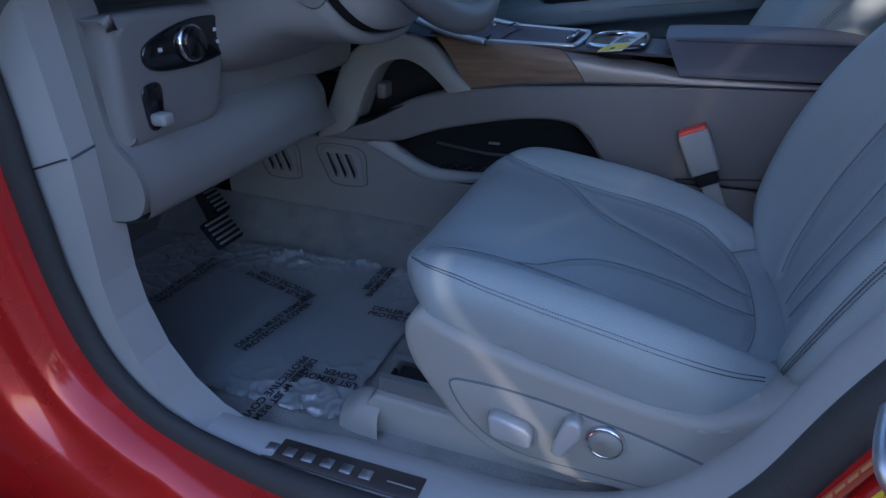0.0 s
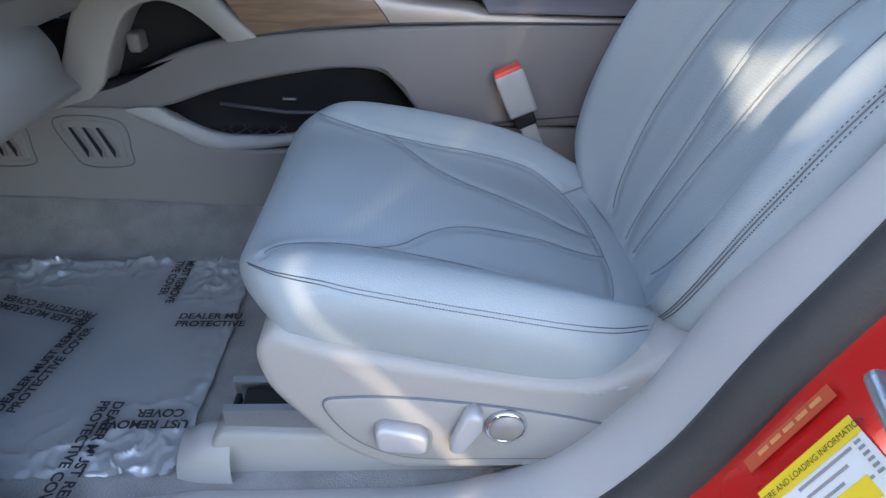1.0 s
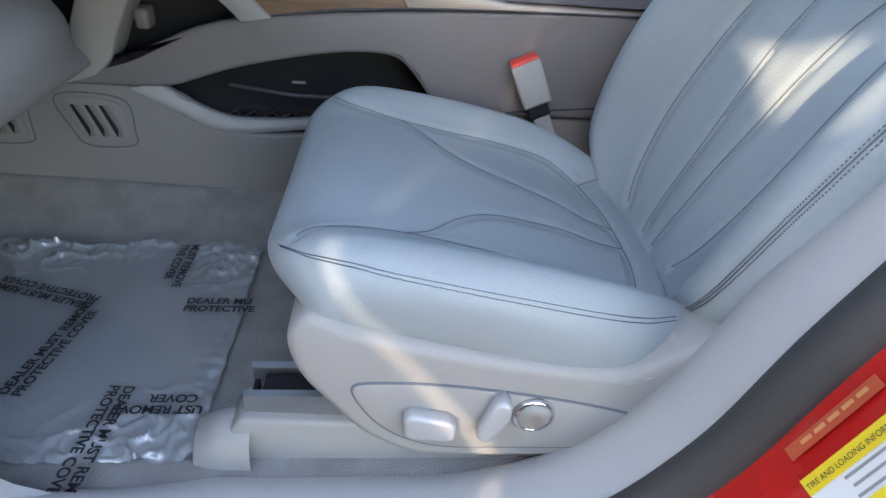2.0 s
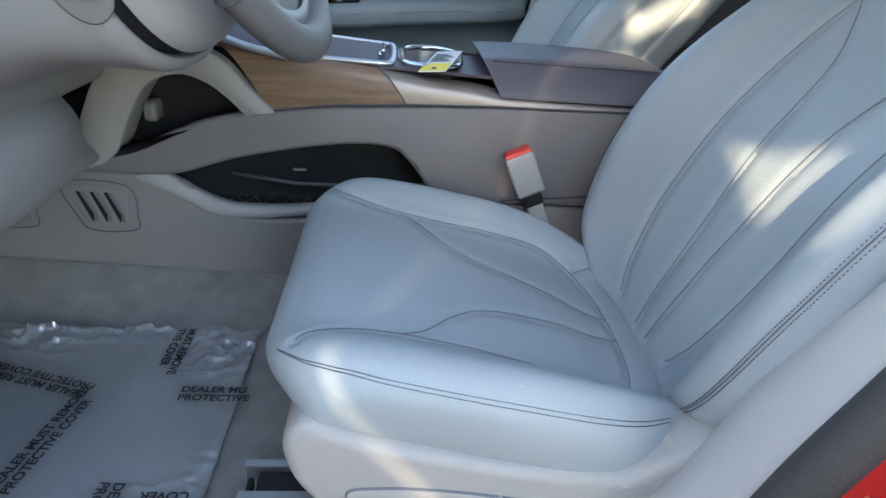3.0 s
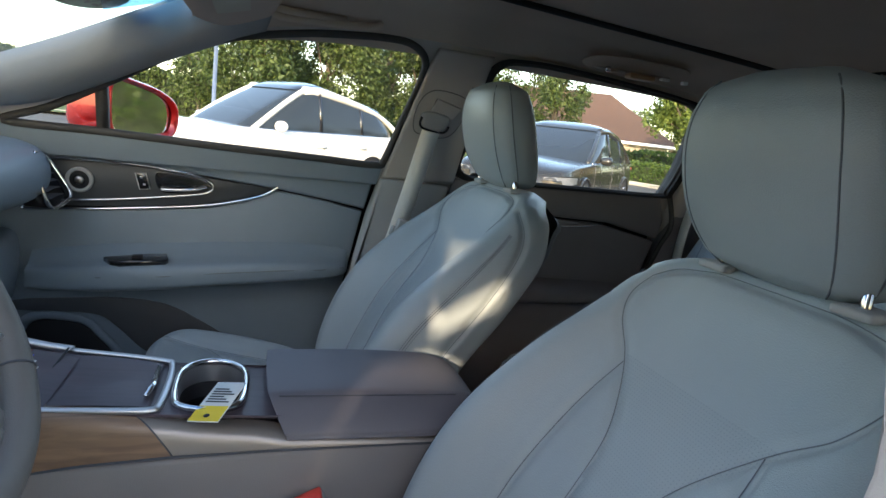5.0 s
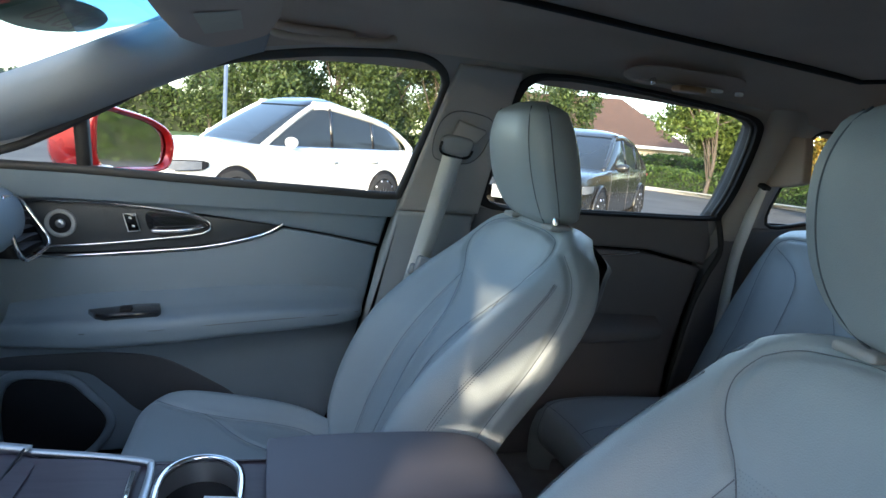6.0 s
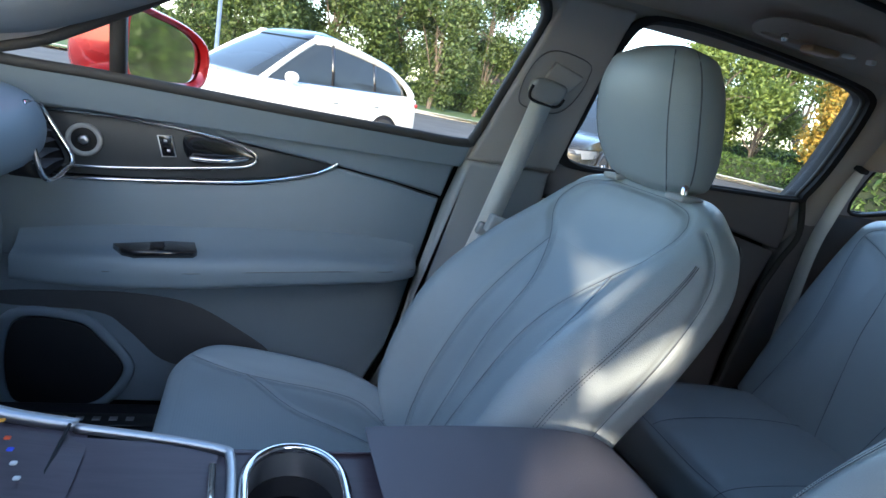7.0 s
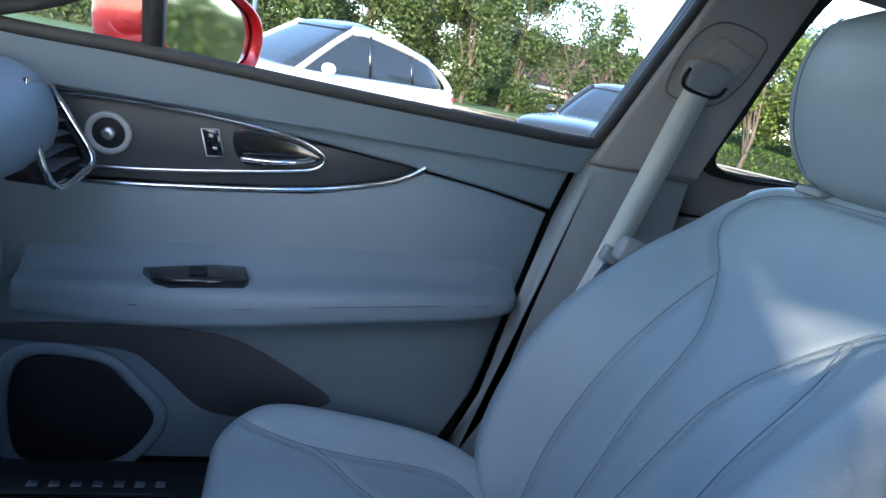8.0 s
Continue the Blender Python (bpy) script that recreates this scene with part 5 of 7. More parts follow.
part("switch_block", prism(cr([(-0.645, 0.958), (-0.50, 0.958), (-0.476, 0.945), (-0.486, 0.88), (-0.508, 0.826), (-0.58, 0.822), (-0.640, 0.822), (-0.652, 0.84), (-0.652, 0.94)], 60, True), lambda a, b, d: (-0.47 + d + 0.10 * (b - 0.9), a, b), 0.0, 0.05, 0.012, 4), DASHPLAST, dash, "grey plastic switch panel")
sp = part("lamp_switch_plate", prism(cr([(-0.612, 0.926), (-0.55, 0.945), (-0.485, 0.943), (-0.478, 0.92), (-0.483, 0.902), (-0.54, 0.894), (-0.605, 0.900)], 50, True), lambda a, b, d: (-0.472 + d + 0.10 * (b - 0.9), a, b), 0.04, 0.056, 0.003, 2), BLACKGLOSS, dash, "black headlamp switch plate")
part("lamp_knob", lathe([(0.0, 0.012), (0.016, 0.012), (0.0175, 0.009), (0.0175, 0.0)], 36, (-0.414, -0.548, 0.921), (1, 0, 0)), BLACKGLOSS, sp)
part("knob_ring", lathe([(0.0175, 0.0), (0.0175, 0.007), (0.020, 0.007), (0.0215, 0.0)], 40, (-0.414, -0.548, 0.921), (1, 0, 0)), CHROME, sp, "chrome knob ring")
for y, z in ((-0.596, 0.918), (-0.506, 0.928), (-0.495, 0.928), (-0.504, 0.914)):
    part("switch_mark", rbox_geo((-0.4135, -0.4125, y, y + 0.005, z, z + 0.004)), WHITEINK, sp, smooth=False)
part("brake_release", prism(cr([(-0.622, 0.884), (-0.598, 0.886), (-0.596, 0.862), (-0.603, 0.838), (-0.618, 0.838), (-0.623, 0.86)], 30, True), lambda a, b, d: (-0.472 + d + 0.10 * (b - 0.9), a, b), 0.03, 0.054, 0.002), BLACKGLOSS, dash, "black lever slot")
part("release_lever", rbox(-0.425, -0.405, -0.619, -0.601, 0.842, 0.856, 0.004), GREYPLAST, dash)
KICK = [(-0.80, 0.43), (-0.80, 1.03), (-0.476, 1.03), (-0.470, 0.90), (-0.468, 0.82), (-0.474, 0.74), (-0.480, 0.67), (-0.476, 0.62), (-0.458, 0.56), (-0.428, 0.512), (-0.39, 0.478), (-0.35, 0.459), (-0.38, 0.44), (-0.5, 0.43)]
part("kick_panel", slab(KICK, lambda a, b, d: (a, -0.642 - d, b), 0.0, 0.050), BOUNCETRIM, dash, "grey footwell side panel", smooth=False)
part("kick_seam", tube([(-0.53, -0.6925, 0.806), (-0.478, -0.6925, 0.822), (-0.4675, -0.690, 0.824), (-0.4675, -0.660, 0.829), (-0.4675, -0.643, 0.832)], 0.0013, 6), THREAD, dash)
# arch beside the console
ARCH_OUT = cr([(-0.545, 0.672), (-0.51, 0.744), (-0.47, 0.823), (-0.421, 0.860), (-0.359, 0.876), (-0.298, 0.860), (-0.258, 0.820), (-0.222, 0.786)], 50)
ARCH_IN = cr([(-0.265, 0.778), (-0.290, 0.803), (-0.318, 0.823), (-0.354, 0.832), (-0.398, 0.816), (-0.43, 0.768), (-0.456, 0.715), (-0.478, 0.692)], 50)
part("arch_trim", loft([[(b[0], -0.050, b[1]), (b[0], -0.104, b[1]), (b[0] + 0.12 * (a[0] - b[0]), -0.1105, b[1] + 0.12 * (a[1] - b[1])), (0.5 * (a[0] + b[0]), -0.1125, 0.5 * (a[1] + b[1])), (a[0] - 0.1 * (a[0] - b[0]), -0.110, a[1] - 0.1 * (a[1] - b[1])), (a[0], -0.104, a[1]), (a[0], -0.085, a[1])] for a, b in zip(ARCH_OUT, ARCH_IN[::-1])], 60, 24), SHADEPLAST, dash, "pale grey arched trim")
part("arch_inner", rbox(-0.50, -0.27, -0.03, -0.02, 0.70, 0.86, 0.004), DARKPLAST, dash)
part("socket_plug", rbox(-0.425, -0.405, -0.075, -0.04, 0.750, 0.780, 0.006), CONSOLE, dash)

# ---- steering column and wheel ----
col = thing("steering_column", (-0.35, -0.36, 1.0), "grey plastic steering column shroud", "steering column")
CM = pose(-0.217, -0.374, 1.080, 0, 59.5, -4)


def cpt(p):
    return tuple(CM @ Vector(p))


def shroud_ring(h, a, b):
    return [cpt((0.03 + b * math.copysign(abs(math.sin(t)) ** 0.7, math.sin(t)), a * math.copysign(abs(math.cos(t)) ** 0.7, math.cos(t)), h)) for t in np.linspace(0, 2 * math.pi, 20, endpoint=False)]


part("shroud", loft([shroud_ring(-0.045, 0.060, 0.06), shroud_ring(-0.062, 0.088, 0.088), shroud_ring(-0.080, 0.100, 0.098), shroud_ring(-0.094, 0.102, 0.100)], 24, 40, True, True), GREYPLAST, col)
part("shroud_gap", loft([shroud_ring(-0.094, 0.094, 0.092), shroud_ring(-0.120, 0.094, 0.092)], 4, 40, True), DARKPLAST, col, "dark gap round the column")
part("column_surround", loft([shroud_ring(-0.112, 0.094, 0.093), shroud_ring(-0.106, 0.104, 0.101), shroud_ring(-0.118, 0.112, 0.106), shroud_ring(-0.14, 0.118, 0.092), shroud_ring(-0.19, 0.132, 0.062), shroud_ring(-0.27, 0.145, 0.05), shroud_ring(-0.34, 0.15, 0.03)], 30, 44, True), DASHPLAST, dash, "grey dash panel round the column")
part("shroud_screw", lathe([(0.0, 0.0010), (0.0016, 0.0008), (0.002, 0.0)], 12, (-0.247, -0.4765, 0.985), (0.3, -0.95, 0)), DARKPLAST, col)
for a in (-1, 1):
    part("stalk", tube([cpt((0.0, a * 0.05, -0.09)), cpt((-0.015, a * 0.11, -0.085)), cpt((-0.02, a * 0.15, -0.07))], 0.009, 10) if a > 0 else tube(cr([(-0.315, -0.440, 1.112), (-0.278, -0.485, 1.085), (-0.271, -0.483, 1.060), (-0.263, -0.481, 1.033)], 12), 0.012, 12, ry=0.009), DARKPLAST, col, "dark control stalk")
PLATE = mat("switch_plate_plastic", (0.165, 0.16, 0.157), 0.5, bump=0.2, bump_scale=900)
part("switch_plate", prism(cr([(-0.030, 0.030), (0.0, 0.042), (0.026, 0.030), (0.029, -0.01), (0.026, -0.038), (0.008, -0.054), (-0.012, -0.046), (-0.024, -0.015)], 48, True), lambda a, b, d: tuple(Vector((-0.309, -0.4745, 1.004)) + float(a) * Vector((0.90, 0.33, -0.1)) + float(b) * Vector((-0.28, 0.10, 0.95)) + float(d) * Vector((0.36, -0.88, 0.28))), -0.006, 0.0035, 0.001, 2), PLATE, col, "grey start switch plate")
part("plate_seam", tube([(-0.300, -0.4850, 1.000), (-0.345, -0.500, 0.993), (-0.40, -0.52, 0.984)], 0.0010, 5), THREAD, col)
part("lamp_knob", lathe([(0.0, 0.010), (0.011, 0.010), (0.0135, 0.006), (0.0145, -0.004)], 32, (-0.315, -0.4755, 1.021), (0.40, -0.85, 0.34)), DARKPLAST, col, "dark rotary knob")
part("side_button", lathe([(0.0, 0.006), (0.0118, 0.006), (0.0126, 0.004), (0.0126, -0.006)], 36, (-0.292, -0.4765, 0.985), (0.33, -0.92, 0.2)), PLATE, col, "round grey button")
part("button_ring", lathe([(0.0126, -0.006), (0.0126, 0.0048), (0.0146, 0.0048), (0.0146, -0.006)], 36, (-0.292, -0.4765, 0.985), (0.33, -0.92, 0.2)), DARKPLAST, col)
wheel = thing("steering_wheel", (-0.217, -0.374, 1.080), "dark grey leather steering wheel with satin spokes", "steering wheel")
wn = CM.to_3x3() @ Vector((0, 0, 1))


def wpt(r, a, h=0.0):
    """Point on the wheel: radius, angle from its top towards inboard, height towards the driver."""
    return tuple(CM @ Vector((-r * math.cos(a), r * math.sin(a), h)))


BRUSHED = mat("brushed_spoke_metal", (0.34, 0.34, 0.345), 0.5, 0.7, var=0.06, bump=0.15, bump_scale=700)
RIM = mat("rim_leather", (0.145, 0.142, 0.142), 0.45, bump=0.35, bump_scale=900, var=0.06)
part("rim", tube([wpt(0.166 + 0.003 * math.cos(2 * a), a) for a in np.linspace(0, 2 * math.pi, 72, endpoint=False)], 0.018, 14, wn, True, 0.0155), RIM, wheel, "dark grey leather wheel rim")
for a in (2.25, 4.03):
    part("rim_seam", tube([wpt(0.165 + 0.0187 * math.cos(t), a, 0.016 * math.sin(t)) for t in np.linspace(0, 2 * math.pi, 16, endpoint=False)], 0.0012, 5, (0, 1, 0), True), THREAD, wheel)
hubo = []
HUB = cr([(-0.058, 0.0), (-0.056, 0.045), (-0.045, 0.080), (-0.01, 0.090), (0.04, 0.078), (0.085, 0.054), (0.106, 0.028), (0.110, 0.0), (0.106, -0.028), (0.085, -0.054), (0.04, -0.078), (-0.01, -0.090), (-0.045, -0.080), (-0.056, -0.045)], 32, True)
for h, k in ((-0.06, 0.80), (-0.02, 0.98), (0.004, 1.0), (0.013, 0.96), (0.019, 0.85), (0.022, 0.55), (0.0235, 0.05)):
    hubo.append([cpt((k * x, k * y, h)) for x, y in HUB])
part("hub", loft(hubo, 24, 64, True), RIM, wheel, "padded grey airbag cover")
part("hub_gap", tube([cpt((1.005 * x, 1.005 * y, 0.001)) for x, y in HUB], 0.0025, 6, wn, True), RUBBER, wheel)
part("emblem", prism([(0.000, -0.0050), (0.053, -0.0050), (0.053, 0.0050), (0.000, 0.0050)], lambda a, b, d: cpt((a, b, d)), 0.018, 0.0262, 0.002), CHROME, wheel, "plain chrome emblem bar")
part("emblem_inset", prism([(0.004, -0.0022), (0.049, -0.0022), (0.049, 0.0022), (0.004, 0.0022)], lambda a, b, d: cpt((a, b, d)), 0.025, 0.0266, 0.0005, 1), RIM, wheel)
for sg in (-1, 1):
    sp_ = part("spoke", loft([[wpt(0.070, sg * (1.66 + k), 0.010), wpt(0.115, sg * (1.60 + k), 0.009), wpt(0.160, sg * (1.58 + 0.9 * k), 0.004)] for k in (-0.42, -0.15, 0.15, 0.48)], 14, 16), BLACKGLOSS, wheel, "gloss black switch spoke")
    part("spoke_divider", tube([wpt(0.094, sg * 1.63, 0.0120), wpt(0.118, sg * 1.62, 0.0105), wpt(0.145, sg * 1.60, 0.0075)], 0.0022, 6), SATIN, sp_)
    part("spoke_edge", tube([wpt(0.088, sg * 2.16, 0.010), wpt(0.112, sg * 2.14, 0.009), wpt(0.152, sg * 2.06, 0.005)], 0.0030, 6), SATIN, sp_)
    for i in range(6):
        r0, a0 = 0.099 + 0.022 * (i % 2), 1.36 + 0.30 * (i // 2) - 0.02 * (i % 2)
        part("spoke_button", prism([(r0, -0.009), (r0 + 0.014, -0.009), (r0 + 0.014, 0.009), (r0, 0.009)], lambda a, b, d, a0=a0: wpt(a, sg * a0 + b / 0.12, d - 0.10 * (a - 0.098)), 0.006, 0.0120, 0.0015), DARKPLAST, sp_)
        part("button_mark", prism([(r0 + 0.006, -0.0016), (r0 + 0.0085, -0.0016), (r0 + 0.0085, 0.0016), (r0 + 0.006, 0.0016)], lambda a, b, d, a0=a0: wpt(a, sg * a0 + b / 0.12, d - 0.10 * (a - 0.098)), 0.0115, 0.0123, 0.0002, 1), WHITEINK, sp_)
    part("lower_spoke", loft([[wpt(0.100, sg * (2.62 + k), 0.004), wpt(0.125, sg * (2.68 + k), 0.003), wpt(0.156, sg * (2.74 + 1.3 * k), 0.000)] for k in (-0.12, -0.04, 0.04, 0.12)], 12, 14), BRUSHED, wheel, "brushed metal lower spoke")
part("lower_insert", loft([[wpt(0.098, math.pi + k, 0.002), wpt(0.122, math.pi + k, 0.001), wpt(0.152, math.pi + 0.95 * k, -0.002)] for k in (-0.42, -0.2, 0.0, 0.2, 0.42)], 14, 10), RIM, wheel)
part("lower_rim_trim", loft([[wpt(0.138, math.pi + k, 0.0035), wpt(0.146, math.pi + k, 0.004), wpt(0.153, math.pi + k, 0.001)] for k in np.linspace(-0.42, 0.42, 9)], 24, 8), BRUSHED, wheel, "brushed lower spoke trim")

# pedals
for nm, x, y, z, w, lab in (("brake_pedal", -0.69, -0.262, 0.515, 0.036, "ribbed rubber brake pedal with metal studs"), ("throttle_pedal", -0.78, -0.170, 0.53, 0.022, "ribbed dark throttle pedal on a metal arm")):
    pd = thing(nm, (x, y, z), lab, "pedal")
    PM = pose(x, y, z, 0, 52, 0)
    part("pad", turned(rbox(-0.030, 0.030, -w, w, -0.007, 0.007, 0.005), PM), DARKPLAST, pd)
    for i in range(5):
        part("rib", turned(rbox(-0.0255 + 0.011 * i, -0.0205 + 0.011 * i, -w + 0.004, w - 0.004, 0.006, 0.009, 0.001, 1), PM), SATIN, pd)
    part("arm", tube([tuple(PM @ Vector((-0.024, 0, -0.005))), (x - 0.08, y, z + 0.18), (x - 0.12, y, z + 0.30)], 0.008), DARKPLAST, pd)
firewall = single("firewall", rbox(-1.2, -0.95, -0.75, 0.75, 0.4, 1.05, 0.03), CARPET, "dark carpeted footwell end wall", "footwell wall", "structure")

# ---- passenger mirror ----
mirror = thing("door_mirror", (-0.40, 0.90, 1.15), "glossy red door mirror outside the passenger window", "door mirror")
mn = Vector((0.858, -0.513, 0.025)).normalized()
m1 = Vector((0.513, 0.858, 0)).normalized()
mc = Vector((-0.262, 1.0, 1.217))


def mirror_outline(k, n=28):
    return cr([(-0.109 * k, -0.062 * k), (0.0, -0.070 * k), (0.109 * k, -0.066 * k), (0.138 * k, -0.02 * k), (0.125 * k, 0.028 * k), (0.064 * k, 0.058 * k), (-0.026 * k, 0.075 * k), (-0.109 * k, 0.080 * k), (-0.125 * k, 0.02 * k)], n, True)


secs = []
for k, sh in ((0.86, (0.0, 0.0, 0.0)), (0.97, (0.01, -0.012, 0)), (1.06, (0.0, 0.0, 0.0)), (1.08, (-0.035, 0.02, 0.0)), (1.0, (-0.085, 0.04, -0.004)), (0.74, (-0.13, 0.05, -0.012)), (0.32, (-0.158, 0.06, -0.02))):
    secs.append([tuple(mc + m1 * a + Vector((0, 0, 1)) * b + Vector(sh)) for a, b in mirror_outline(k)])
part("mirror_housing", loft(secs, 30, 56, True, False), REDPAINT, mirror, "glossy red mirror housing")
part("mirror_glass", ([tuple(mc + m1 * a + Vector((0, 0, 1)) * b + mn * -0.004) for a, b in mirror_outline(0.90)], [tuple(range(28))]), MIRRORGLASS, mirror, "mirror glass", smooth=False)
part("mirror_foot", loft([[(-0.42, 0.80, 1.13), (-0.42, 0.80, 1.165), (-0.30, 0.80, 1.165), (-0.30, 0.80, 1.13)], [(-0.40, 0.98, 1.13), (-0.39, 0.98, 1.16), (-0.30, 0.98, 1.16), (-0.30, 0.98, 1.13)]], 4, 16, True), REDPAINT, mirror)
part("window_divider", sweep([p_side(0.0)(-0.303, 1.13, 0.01), p_side(0.0)(-0.296, 1.32, 0.01)], [(-0.012, -0.012), (0.012, -0.012), (0.012, 0.012), (-0.012, 0.012)], (0, 1, 0)), RUBBER, side, "dark window divider bar")

# ---- B pillar belt anchor, rear door, bench ----
part("lower_anchor", turned(rbox(-0.022, 0.022, -0.012, 0.012, -0.02, 0.02, 0.006), pose(0.425, 0.648, 1.005, 0, 15, 0)), GREYPLAST, belt, "grey belt tongue stop")
part("pillar_recess", tube([p_side(0.0)(a, b, 0.043) for a, b in cr([(0.425, 1.305), (0.428, 1.262), (0.450, 1.248), (0.515, 1.246), (0.545, 1.275), (0.556, 1.325), (0.545, 1.352), (0.475, 1.362), (0.440, 1.345)], 40, True)], 0.0013, 6, (0, 1, 0), True), CONSOLE, pil, "moulded recess edge")
rdoor = thing("rear_door", (0.95, 0.76, 0.6), "closed rear door with dark grey trim", "car door")
part("upper_panel", prism([(0.57, 1.146), (0.80, 1.142), (1.262, 1.148), (1.30, 1.07), (1.285, 1.01), (1.10, 1.048), (0.57, 1.06)], lambda a, b, d: (a, 0.80 - d - 0.25 * max(0, b - 1.08), b), 0.0, 0.04, 0.012, 4), CONSOLE, rdoor)
part("lower_panel", prism([(0.57, 1.055), (1.08, 1.042), (1.276, 1.003), (1.245, 0.88), (1.215, 0.70), (1.20, 0.45), (0.57, 0.45)], lambda a, b, d: (a, 0.79 - d, b), 0.0, 0.03, 0.008, 3), CONSOLE, rdoor)
part("armrest", loft([[(x, 0.77, 0.80), (x, 0.70 - e, 0.80), (x, 0.69 - e, 0.83), (x, 0.72 - e, 0.85), (x, 0.77, 0.865)] for x, e in ((0.6, -0.03), (0.75, 0), (1.0, 0), (1.15, -0.03))], 16, 14), CONSOLE, rdoor)
part("chrome_tip", tube([(0.75, 0.757, 1.025), (0.95, 0.756, 1.028), (1.04, 0.756, 1.037), (1.075, 0.757, 1.046)], 0.003), CHROME, rdoor, "thin chrome strip")
part("door_seal", tube(cr([(1.285, 0.735, 1.15), (1.31, 0.735, 1.06), (1.285, 0.745, 0.98), (1.25, 0.75, 0.86), (1.22, 0.755, 0.62)], 30), 0.008), RUBBER, rdoor)
part("frame_trim", holed(REAR_WIN.mean(0) + (REAR_WIN - REAR_WIN.mean(0)) * (1.06, 1.05), [REAR_WIN], p_side(0.0), 0.020, 0.040), DARKPLAST, rdoor, "black rear window frame", smooth=False)
cp = thing("c_pillar_trim", (1.4, 0.66, 1.1), "dark grey rear pillar trim", "pillar trim", kind="structure")
part("pillar_shell", loft([[(1.29, 0.79 - 0.4 * h, 1.12 + h), (1.305, 0.735 - 0.4 * h, 1.12 + h), (1.37, 0.73 - 0.4 * h, 1.12 + h), (1.44, 0.76 - 0.4 * h, 1.12 + h)] for h in (-0.2, 0.0, 0.12, 0.22, 0.33)], 16, 16), PILLARCLOTH, cp)
part("quarter_trim", prism([(1.20, 0.45), (1.225, 0.70), (1.258, 0.90), (1.30, 1.02), (1.33, 1.13), (1.94, 1.13), (1.94, 0.45)], lambda a, b, d: (a, 0.80 - d, b), 0.0, 0.06, 0.012, 3), CONSOLE, cp, "dark grey moulded side trim")
# Beige panel added for a sunlit patch on the pillar trim.
part("sunlit_panel", prism(cr([(0.690, 1.372), (0.660, 1.386), (0.602, 1.388), (0.590, 1.375), (0.580, 1.285), (0.590, 1.268), (0.655, 1.255), (0.676, 1.268)], 40, True), lambda a, b, d: (1.372 - d - 0.25 * (a - 0.63), a, b), -0.03, -0.004, 0.005, 3), HEADLINE, cp, "added pillar panel, its sunlit tone given as beige cloth")
rbelt = thing("rear_seat_belt", (1.33, 0.62, 1.28), "pale grey rear seat belt from its pillar slot", "seat belt")
part("webbing", sweep(cr([(1.352, 0.668, 1.255), (1.348, 0.682, 1.19), (1.345, 0.697, 1.12), (1.34, 0.708, 1.05), (1.335, 0.712, 0.92), (1.33, 0.712, 0.62)], 24), [(-0.020, -0.001), (0.020, -0.001), (0.020, 0.001), (-0.020, 0.001)], (1, 0, 0)), WEBBING, rbelt)
part("slot", turned(rbox(-0.012, 0.012, -0.030, 0.030, -0.006, 0.006, 0.004), pose(1.352, 0.676, 1.258, 20, 0, 0)), DARKPLAST, rbelt)
bench = thing("rear_bench", (1.3, 0.1, 0.5), "dark grey leather rear bench seat with sewn panels", "rear seat")


def bench_row(x, z, pts):
    return [(x + dx, y, z + h) for y, dx, h in pts]


CU = [(-0.62, 0.02, -0.12), (-0.60, 0, -0.02), (-0.5, 0, 0.0), (-0.3, 0, -0.01), (-0.1, 0, 0.0), (0.1, 0, 0.0), (0.3, 0, -0.01), (0.50, 0, 0.0), (0.64, 0.0, -0.02), (0.69, 0.02, -0.12)]
upholstered(bench, np.array([bench_row(x, z, CU) for x, z in ((0.82, 0.52), (0.755, 0.58), (0.752, 0.64), (0.80, 0.685), (1.02, 0.690), (1.22, 0.672), (1.36, 0.655))]),
            [[(0, 1.2), (2.5, 1.2), (6, 1.0)], [(0, 3.2), (2.5, 3.2), (6, 3.4)], [(2.6, -4), (2.7, 0), (2.6, 4)], [(0, -1.2), (3, -1.2), (6, -1.0)], [(2.7, 2.2), (4.5, 2.2), (5.4, 2.0)]], ((0, 0), (6, 0)), 50, 90, 1, ("bench_cushion", "insert"))
BK = [(-0.66, 0.10, 0), (-0.62, 0.0, 0), (-0.52, -0.03, 0), (-0.3, 0.0, 0), (-0.1, -0.02, 0), (0.1, -0.02, 0), (0.28, 0.0, 0), (0.51, -0.03, 0), (0.645, 0.0, 0), (0.695, 0.10, 0)]
upholstered(bench, np.array([bench_row(x, z, BK) for x, z in ((1.18, 0.66), (1.22, 0.76), (1.27, 0.88), (1.33, 1.0), (1.385, 1.09), (1.42, 1.125), (1.48, 1.14), (1.6, 1.13))]),
            [[(0, 3.0), (2, 2.8), (4, 3.2), (5, 3.0)], [(0, 2.0), (2, 2.2), (3.5, 2.4), (4.2, 3.2)], [(0, 1.0), (2, 0.9), (4, 1.2), (5, 1.0)], [(5.0, 1.0), (5.2, 2), (5.0, 3.0)], [(0, -1.0), (3, -0.9), (5, -1.0)], [(0, -3.0), (2, -2.8), (5, -3.0)], [(0, 1.7), (2, 1.6), (3.4, 1.9), (4.2, 1.15)]], ((0, 0), (7, 0)), 70, 90, 1, ("bench_back", "insert"))
secs = []
for t in np.linspace(-1, 1, 11):
    k = (1 - abs(t) ** 3) ** (1 / 3)
    secs.append([(1.50 - 0.02 * t + 0.06 * (0.3 + 0.7 * k) * math.cos(a), 0.465 + 0.122 * (0.3 + 0.7 * k) * math.sin(a), 1.232 + 0.083 * t) for a in np.linspace(0, 2 * math.pi, 16, endpoint=False)])
part("rear_headrest", loft(secs, 24, 40, True, True), LEATHER, bench, "grey leather rear head restraint")

